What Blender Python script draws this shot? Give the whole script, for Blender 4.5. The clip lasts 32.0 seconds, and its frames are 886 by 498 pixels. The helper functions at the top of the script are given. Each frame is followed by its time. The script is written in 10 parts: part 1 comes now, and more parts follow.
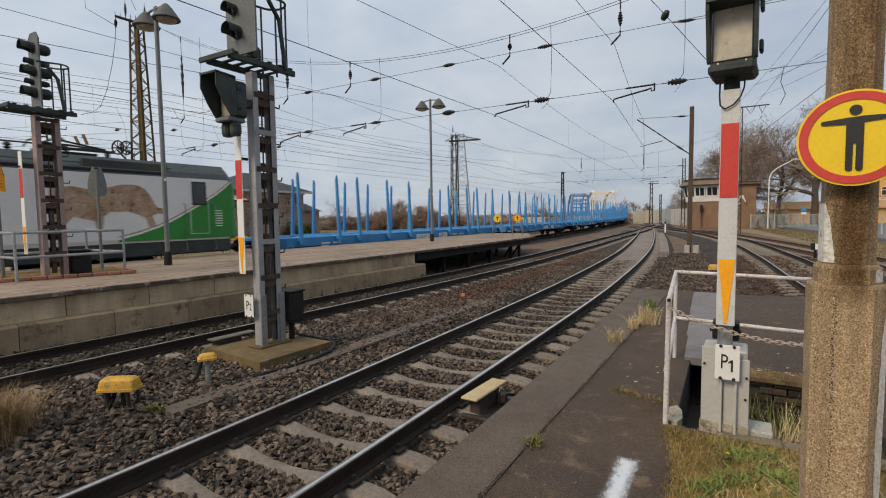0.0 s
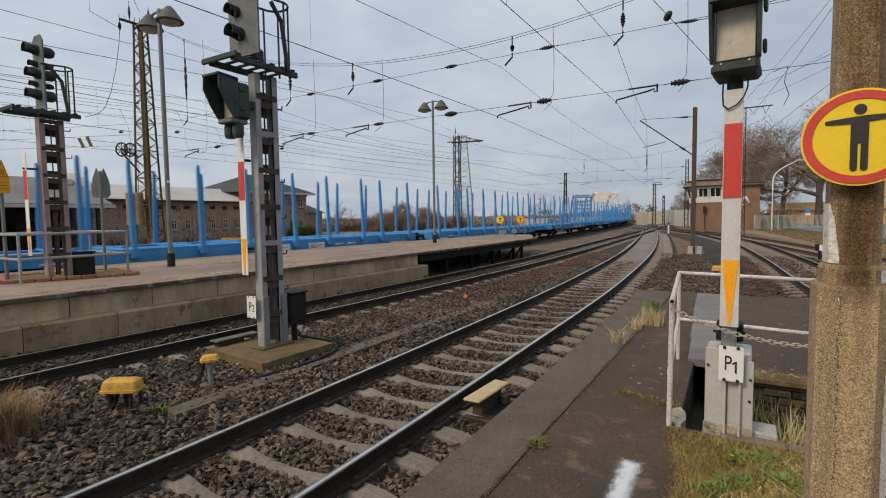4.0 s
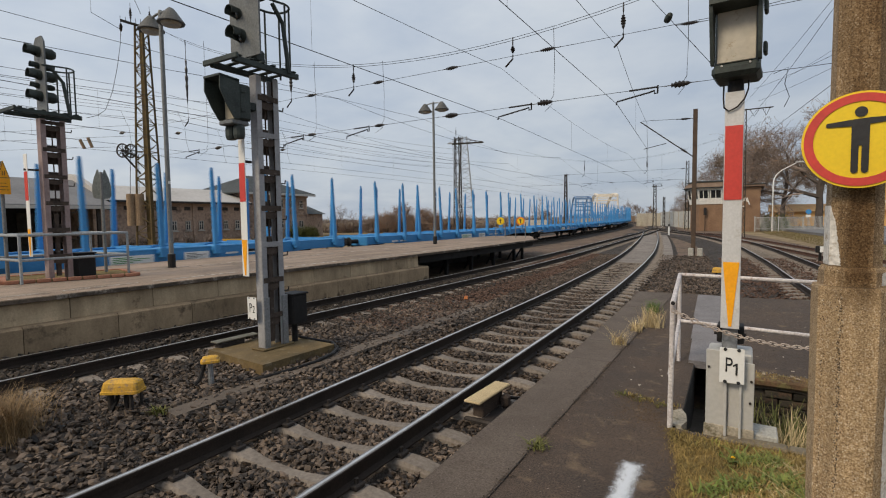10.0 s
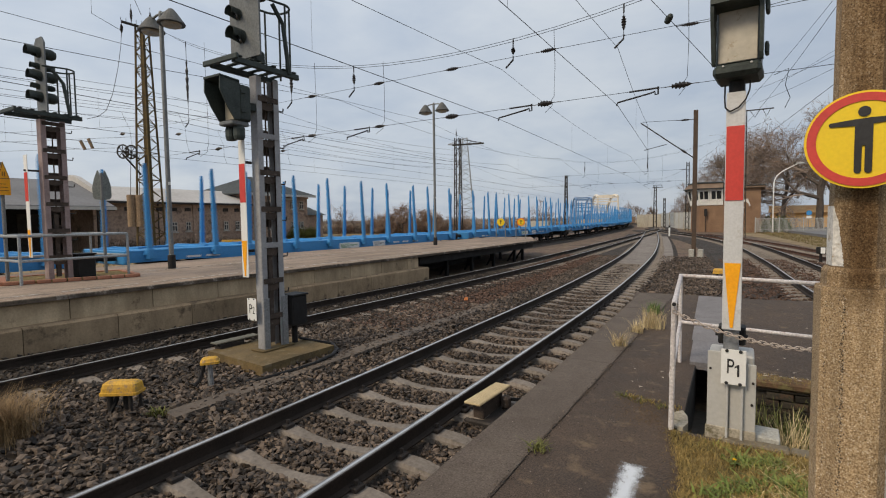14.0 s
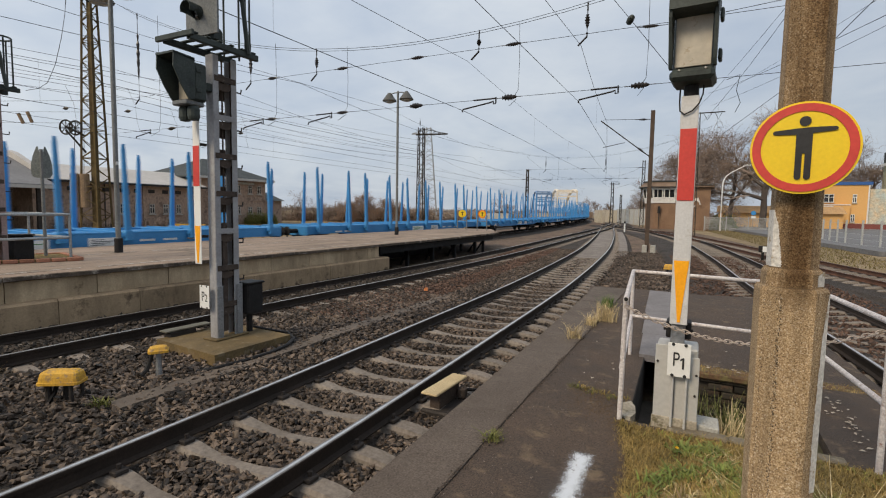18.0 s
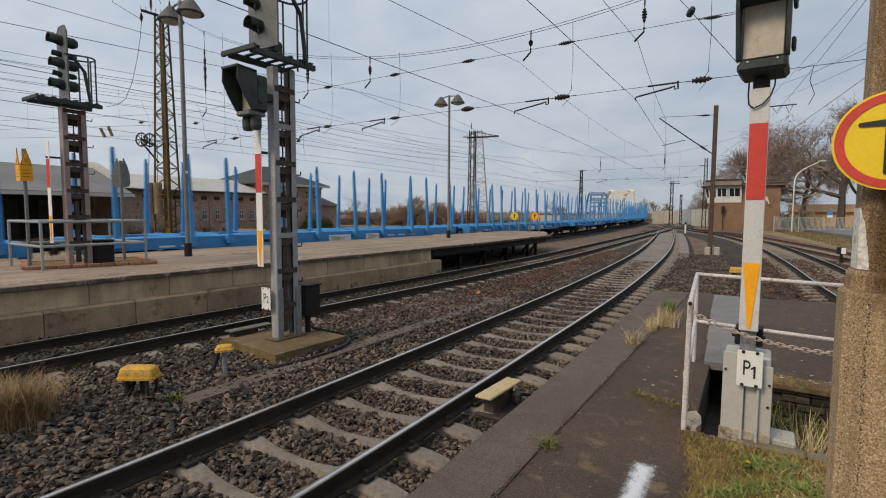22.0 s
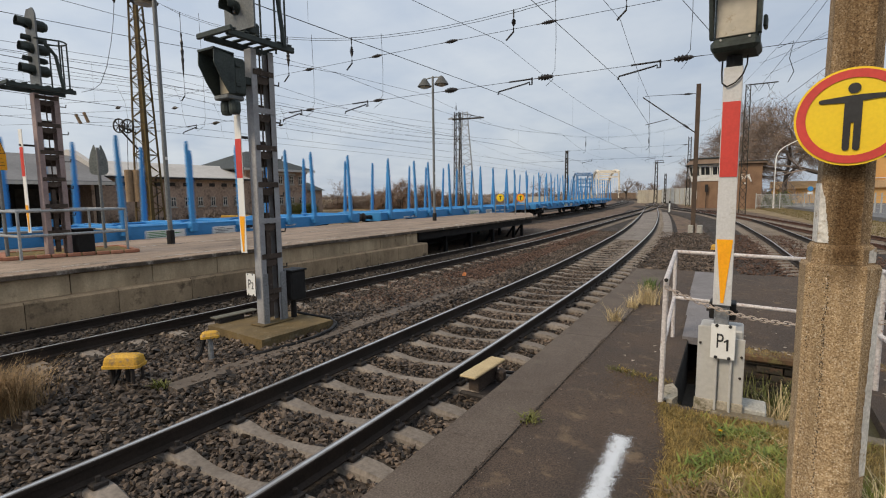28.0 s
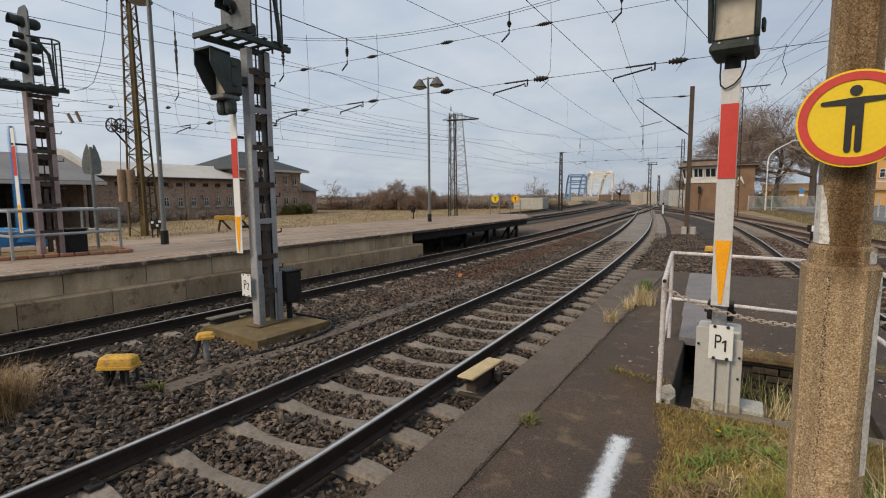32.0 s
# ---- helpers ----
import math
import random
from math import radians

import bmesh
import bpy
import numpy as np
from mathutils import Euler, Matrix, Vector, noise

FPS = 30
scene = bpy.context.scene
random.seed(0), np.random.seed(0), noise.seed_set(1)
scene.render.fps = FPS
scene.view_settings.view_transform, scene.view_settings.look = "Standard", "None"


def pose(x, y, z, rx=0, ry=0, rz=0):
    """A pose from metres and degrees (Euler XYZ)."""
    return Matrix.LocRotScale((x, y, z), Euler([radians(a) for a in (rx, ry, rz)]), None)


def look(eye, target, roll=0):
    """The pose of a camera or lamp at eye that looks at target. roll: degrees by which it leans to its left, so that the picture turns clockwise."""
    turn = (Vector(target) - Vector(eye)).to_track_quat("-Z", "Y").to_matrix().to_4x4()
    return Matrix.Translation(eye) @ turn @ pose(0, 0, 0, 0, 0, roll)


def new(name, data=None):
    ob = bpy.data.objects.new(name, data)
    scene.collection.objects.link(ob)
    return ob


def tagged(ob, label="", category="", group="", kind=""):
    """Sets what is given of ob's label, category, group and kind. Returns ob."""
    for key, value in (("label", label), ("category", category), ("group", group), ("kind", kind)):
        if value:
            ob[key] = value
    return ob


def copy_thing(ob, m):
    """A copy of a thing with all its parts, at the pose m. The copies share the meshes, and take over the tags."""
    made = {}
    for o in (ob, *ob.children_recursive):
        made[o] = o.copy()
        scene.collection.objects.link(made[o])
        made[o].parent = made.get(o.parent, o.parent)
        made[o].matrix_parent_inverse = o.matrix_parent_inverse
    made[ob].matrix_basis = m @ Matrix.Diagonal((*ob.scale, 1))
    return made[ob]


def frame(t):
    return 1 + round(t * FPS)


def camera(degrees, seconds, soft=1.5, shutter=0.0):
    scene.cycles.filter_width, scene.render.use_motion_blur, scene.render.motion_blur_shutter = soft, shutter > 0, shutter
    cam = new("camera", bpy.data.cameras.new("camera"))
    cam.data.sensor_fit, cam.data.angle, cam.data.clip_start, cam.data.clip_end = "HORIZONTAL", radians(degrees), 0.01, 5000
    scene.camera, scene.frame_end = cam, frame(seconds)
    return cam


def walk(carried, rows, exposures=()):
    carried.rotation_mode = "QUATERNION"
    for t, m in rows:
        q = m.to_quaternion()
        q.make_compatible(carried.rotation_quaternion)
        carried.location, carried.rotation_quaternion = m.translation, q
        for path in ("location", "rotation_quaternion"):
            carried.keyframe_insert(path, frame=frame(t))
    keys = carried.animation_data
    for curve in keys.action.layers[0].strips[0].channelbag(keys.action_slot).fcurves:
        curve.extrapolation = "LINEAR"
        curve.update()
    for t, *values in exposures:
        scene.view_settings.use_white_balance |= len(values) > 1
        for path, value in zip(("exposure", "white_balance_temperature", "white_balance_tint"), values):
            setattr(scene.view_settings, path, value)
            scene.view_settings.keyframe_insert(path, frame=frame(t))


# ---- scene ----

# ---- camera: seconds, place, heading (clockwise from +y), tilt down, roll ----
PATH = [
    (0, 0.002, -0.012, 2.007, -31.099, 3.842, -0.721), (0.5, -0.007, -0.006, 2.006, -31.318, 3.809, -0.717), (1, -0.012, -0.007, 2.005, -31.368, 3.799, -0.730),
    (1.5, -0.010, -0.009, 2.006, -31.391, 3.781, -0.771), (2, -0.008, -0.010, 2.009, -31.381, 3.789, -0.774), (2.5, -0.011, -0.006, 2.004, -31.398, 3.750, -0.773),
    (3, -0.001, -0.004, 2.004, -31.399, 3.736, -0.771), (3.5, 0.004, -0.002, 2.004, -31.407, 3.708, -0.792), (5.5, -0.007, -0.002, 2.003, -31.427, 3.642, -0.771),
    (6, 0.002, -0.002, 2.007, -31.439, 3.655, -0.757), (6.5, 0.014, 0.004, 2.006, -31.447, 3.618, -0.769), (7, 0.021, 0.004, 2.004, -31.419, 3.598, -0.756),
    (7.5, 0.023, 0.006, 2.005, -31.435, 3.590, -0.756), (8, 0.019, -0.000, 2.006, -31.459, 3.580, -0.753), (8.5, 0.014, -0.001, 2.007, -31.464, 3.575, -0.782),
    (9, 0.000, 0.000, 2.004, -31.446, 3.559, -0.768), (9.5, -0.000, -0.000, 2.005, -31.445, 3.543, -0.751), (10, 0.000, -0.007, 2.006, -31.446, 3.530, -0.730),
    (10.5, 0.008, -0.007, 2.007, -31.466, 3.510, -0.747), (11, 0.010, -0.004, 2.007, -31.463, 3.497, -0.758), (11.5, 0.011, 0.006, 2.005, -31.468, 3.469, -0.784),
    (12, 0.007, 0.004, 2.008, -31.467, 3.477, -0.757), (12.5, 0.006, -0.001, 2.006, -31.468, 3.446, -0.733), (13, -0.003, 0.001, 2.003, -31.455, 3.430, -0.713),
    (13.5, -0.011, 0.003, 2.003, -31.463, 3.429, -0.695), (14, -0.007, 0.007, 2.003, -31.483, 3.407, -0.714), (14.5, -0.005, 0.006, 2.003, -31.500, 3.392, -0.719),
    (16.5, -0.019, 0.019, 2.013, -29.653, 3.848, -0.016), (17, -0.012, 0.023, 2.015, -28.575, 4.215, 0.474), (17.5, 0.002, 0.021, 2.017, -27.674, 4.478, 0.809),
    (18, -0.002, 0.013, 2.015, -26.996, 4.523, 0.977), (18.5, -0.017, 0.011, 2.015, -26.630, 4.515, 1.040), (19, -0.024, 0.010, 2.015, -27.397, 4.412, 0.857),
    (19.5, -0.036, 0.012, 2.015, -29.018, 4.378, 0.601), (20, -0.033, 0.022, 2.011, -30.641, 4.394, 0.468), (20.5, -0.017, 0.017, 2.012, -31.873, 4.407, 0.357),
    (21, -0.010, 0.023, 2.013, -33.003, 4.383, 0.225), (21.5, -0.013, 0.019, 2.012, -32.982, 4.248, 0.286), (22, -0.023, 0.009, 2.013, -32.940, 4.250, 0.297),
    (22.5, -0.017, -0.003, 2.013, -32.928, 4.237, 0.310), (23, -0.009, -0.015, 2.015, -32.833, 3.688, 0.001), (23.5, 0.015, -0.013, 2.015, -32.812, 3.225, -0.215),
    (24, 0.030, -0.008, 2.012, -32.795, 3.018, -0.353), (24.5, 0.035, 0.004, 2.012, -32.382, 3.053, -0.352), (25, 0.041, 0.007, 2.012, -32.005, 3.053, -0.345),
    (25.5, 0.049, 0.009, 2.012, -31.974, 3.479, -0.512), (27.5, 0.042, 0.003, 2.009, -31.992, 6.153, -0.710), (28, 0.043, 0.005, 2.008, -31.510, 6.217, -0.648),
    (28.5, 0.043, 0.001, 2.009, -31.093, 6.205, -0.607), (29, 0.041, 0.000, 2.008, -30.842, 6.202, -0.542), (29.5, 0.044, -0.003, 2.008, -30.813, 6.170, -0.520),
    (30, 0.046, -0.006, 2.010, -30.829, 6.176, -0.512), (30.5, 0.047, -0.002, 2.010, -30.819, 6.175, -0.507), (31, 0.043, -0.002, 2.007, -30.836, 6.160, -0.502),
    (31.5, 0.028, -0.004, 2.005, -30.831, 6.118, -0.484), (32, 0.005, -0.011, 2.005, -30.837, 6.108, -0.461),
]
cam = camera(83.4, 32.0, soft=1.1, shutter=0.15)
EXPOSURE = [(0, -0.03), (2, -0.10), (7, -0.05), (12, -0.08), (17, 0.05), (19, 0.03), (20, -0.03), (23, -0.09), (25, 0.02), (29, 0.05), (32, 0.0)]
walk(cam, [(t, pose(x, y, z, 90 - p, 0, -h) @ pose(0, 0, 0, 0, 0, r)) for t, x, y, z, h, p, r in PATH], [(t, s + 0.15, 6700, 10) for t, s in EXPOSURE])

# ---- world, light ----
world = bpy.data.worlds.new("overcast_sky")
scene.world = world
world.use_nodes = True


def build_sky():
    nt = world.node_tree
    nt.nodes.clear()
    n = nt.nodes.new
    out, bg = n("ShaderNodeOutputWorld"), n("ShaderNodeBackground")
    sky = n("ShaderNodeTexSky")
    sky.sky_type, sky.sun_disc = "NISHITA", False
    sky.sun_elevation, sky.sun_rotation = radians(42), radians(201)
    sky.altitude, sky.air_density, sky.dust_density = 100, 1.0, 3.0
    geo, sep = n("ShaderNodeTexCoord"), n("ShaderNodeSeparateXYZ")
    nt.links.new(geo.outputs["Generated"], sep.inputs[0])
    # cloud sheet seen in perspective: direction divided by its height
    add = n("ShaderNodeMath")
    add.operation, add.inputs[1].default_value = "ADD", 0.22
    mx = n("ShaderNodeMath")
    mx.operation, mx.inputs[1].default_value = "MAXIMUM", 0.0
    nt.links.new(sep.outputs["Z"], mx.inputs[0])
    nt.links.new(mx.outputs[0], add.inputs[0])
    div = n("ShaderNodeVectorMath")
    div.operation = "DIVIDE"
    comb = n("ShaderNodeCombineXYZ")
    for k in range(3):
        nt.links.new(add.outputs[0], comb.inputs[k])
    nt.links.new(geo.outputs["Generated"], div.inputs[0])
    nt.links.new(comb.outputs[0], div.inputs[1])
    noise_a, noise_b = n("ShaderNodeTexNoise"), n("ShaderNodeTexNoise")
    for tex, scale, detail in ((noise_a, 1.3, 6), (noise_b, 3.6, 5)):
        tex.inputs["Scale"].default_value, tex.inputs["Detail"].default_value = scale, detail
        tex.inputs["Roughness"].default_value = 0.55
        tex.inputs["Distortion"].default_value = 0.4
        nt.links.new(div.outputs[0], tex.inputs["Vector"])
    mixn = n("ShaderNodeMath")
    mixn.operation = "MULTIPLY_ADD"
    mixn.inputs[1].default_value = 0.35
    nt.links.new(noise_b.outputs["Fac"], mixn.inputs[0])
    nt.links.new(noise_a.outputs["Fac"], mixn.inputs[2])
    ramp = n("ShaderNodeValToRGB")
    ramp.color_ramp.elements[0].position, ramp.color_ramp.elements[0].color = 0.48, (0.42, 0.495, 0.608, 1)
    ramp.color_ramp.elements[1].position, ramp.color_ramp.elements[1].color = 0.86, (0.575, 0.632, 0.70, 1)
    nt.links.new(mixn.outputs[0], ramp.inputs[0])
    # overcast luminance: the zenith is brighter than the horizon
    lum = n("ShaderNodeMapRange")
    lum.inputs["From Min"].default_value, lum.inputs["From Max"].default_value = 0.0, 1.0
    lum.inputs["To Min"].default_value, lum.inputs["To Max"].default_value = 0.945, 1.38
    nt.links.new(sep.outputs["Z"], lum.inputs["Value"])
    cloud = n("ShaderNodeVectorMath")
    cloud.operation = "SCALE"
    nt.links.new(ramp.outputs[0], cloud.inputs[0])
    # the cloud is thinner towards the hidden sun
    side = n("ShaderNodeMapRange")
    side.inputs["From Min"].default_value, side.inputs["From Max"].default_value = -1.0, 1.0
    side.inputs["To Min"].default_value, side.inputs["To Max"].default_value = 1.08, 0.79
    nt.links.new(sep.outputs["X"], side.inputs["Value"])
    both = n("ShaderNodeMath")
    both.operation = "MULTIPLY"
    nt.links.new(lum.outputs[0], both.inputs[0])
    nt.links.new(side.outputs[0], both.inputs[1])
    nt.links.new(both.outputs[0], cloud.inputs["Scale"])
    clear = n("ShaderNodeVectorMath")
    clear.operation = "SCALE"
    clear.inputs["Scale"].default_value = 0.10
    nt.links.new(sky.outputs[0], clear.inputs[0])
    mix = n("ShaderNodeMix")
    mix.data_type = "RGBA"
    mix.inputs["Factor"].default_value = 0.88
    nt.links.new(clear.outputs[0], mix.inputs["A"])
    nt.links.new(cloud.outputs[0], mix.inputs["B"])
    nt.links.new(mix.outputs["Result"], bg.inputs["Color"])
    bg.inputs["Strength"].default_value = 0.975
    nt.links.new(bg.outputs[0], out.inputs[0])


build_sky()
sun = new("sun", bpy.data.lights.new("sun", "SUN"))
sun.data.energy, sun.data.angle, sun.data.color = 2.1, radians(20), (1.0, 0.84, 0.62)
sun.matrix_world = look((0, 0, 50), (20, 52, 0))
scene.view_settings.exposure = 0.15


# ---- materials ----
def mat(name, a, b=None, rough=0.75, metal=0.0, coarse=2.0, fine=40.0, bump=0.25, dist=0.01, c=None, spots=0.62, rand=0.0, island=0.0, fine_mix=0.35, spec=0.4, streak=None):
    """Surface of base colour a that drifts to b, with fine grain, relief, stains of colour c and drawn-out streaks."""
    m = bpy.data.materials.new(name)
    m.use_nodes = True
    nt = m.node_tree
    n, link = nt.nodes.new, nt.links.new
    p = nt.nodes["Principled BSDF"]
    p.inputs["Metallic"].default_value = metal
    p.inputs["Specular IOR Level"].default_value = spec
    b = b or tuple(v * 0.72 for v in a)
    co = n("ShaderNodeTexCoord")
    big, small = n("ShaderNodeTexNoise"), n("ShaderNodeTexNoise")
    for t, s, d in ((big, coarse, 5), (small, fine, 4)):
        t.inputs["Scale"].default_value, t.inputs["Detail"].default_value = s, d
        t.inputs["Roughness"].default_value = 0.6
        link(co.outputs["Object"], t.inputs["Vector"])
    r1 = n("ShaderNodeValToRGB")
    r1.color_ramp.elements[0].position, r1.color_ramp.elements[0].color = 0.35, (*a, 1)
    r1.color_ramp.elements[1].position, r1.color_ramp.elements[1].color = 0.68, (*b, 1)
    link(big.outputs["Fac"], r1.inputs[0])
    grain = n("ShaderNodeMapRange")
    grain.inputs["From Min"].default_value, grain.inputs["From Max"].default_value = 0.25, 0.75
    grain.inputs["To Min"].default_value, grain.inputs["To Max"].default_value = 1 - fine_mix, 1 + fine_mix
    link(small.outputs["Fac"], grain.inputs["Value"])
    mul = n("ShaderNodeVectorMath")
    mul.operation = "SCALE"
    link(r1.outputs[0], mul.inputs[0])
    link(grain.outputs[0], mul.inputs["Scale"])
    col = mul.outputs[0]
    if c:
        st = n("ShaderNodeTexNoise")
        st.inputs["Scale"].default_value, st.inputs["Detail"].default_value, st.inputs["Roughness"].default_value = coarse * 2.7, 6, 0.7
        link(co.outputs["Object"], st.inputs["Vector"])
        rs = n("ShaderNodeMapRange")
        rs.inputs["From Min"].default_value, rs.inputs["From Max"].default_value = spots - 0.06, spots + 0.06
        link(st.outputs["Fac"], rs.inputs["Value"])
        mx = n("ShaderNodeMix")
        mx.data_type = "RGBA"
        link(rs.outputs[0], mx.inputs["Factor"])
        link(col, mx.inputs["A"])
        mx.inputs["B"].default_value = (*c, 1)
        col = mx.outputs["Result"]
    if streak:
        *size, depth = streak
        mp, dr, sm, sv = n("ShaderNodeMapping"), n("ShaderNodeTexNoise"), n("ShaderNodeMapRange"), n("ShaderNodeVectorMath")
        mp.inputs["Scale"].default_value = size
        dr.inputs["Scale"].default_value, dr.inputs["Detail"].default_value, dr.inputs["Roughness"].default_value = 1.0, 6, 0.68
        link(co.outputs["Object"], mp.inputs[0])
        link(mp.outputs[0], dr.inputs["Vector"])
        sm.inputs["From Min"].default_value, sm.inputs["From Max"].default_value = 0.36, 0.64
        sm.inputs["To Min"].default_value, sm.inputs["To Max"].default_value = 1 + depth * 0.6, 1 - depth
        link(dr.outputs["Fac"], sm.inputs["Value"])
        sv.operation = "SCALE"
        link(col, sv.inputs[0])
        link(sm.outputs[0], sv.inputs["Scale"])
        col = sv.outputs[0]
    for amount, src in ((rand, "ShaderNodeObjectInfo"), (island, "ShaderNodeNewGeometry")):
        if amount:
            info = n(src)
            rr = n("ShaderNodeMapRange")
            rr.inputs["To Min"].default_value, rr.inputs["To Max"].default_value = 1 - amount, 1 + amount
            link(info.outputs["Random" if src == "ShaderNodeObjectInfo" else "Random Per Island"], rr.inputs["Value"])
            sc = n("ShaderNodeVectorMath")
            sc.operation = "SCALE"
            link(col, sc.inputs[0])
            link(rr.outputs[0], sc.inputs["Scale"])
            col = sc.outputs[0]
    link(col, p.inputs["Base Color"])
    rg = n("ShaderNodeMapRange")
    rg.inputs["To Min"].default_value, rg.inputs["To Max"].default_value = max(rough - 0.15, 0.05), min(rough + 0.15, 1.0)
    link(big.outputs["Fac"], rg.inputs["Value"])
    link(rg.outputs[0], p.inputs["Roughness"])
    if bump:
        bp = n("ShaderNodeBump")
        bp.inputs["Strength"].default_value, bp.inputs["Distance"].default_value = bump, dist
        link(small.outputs["Fac"], bp.inputs["Height"])
        link(bp.outputs[0], p.inputs["Normal"])
    return m


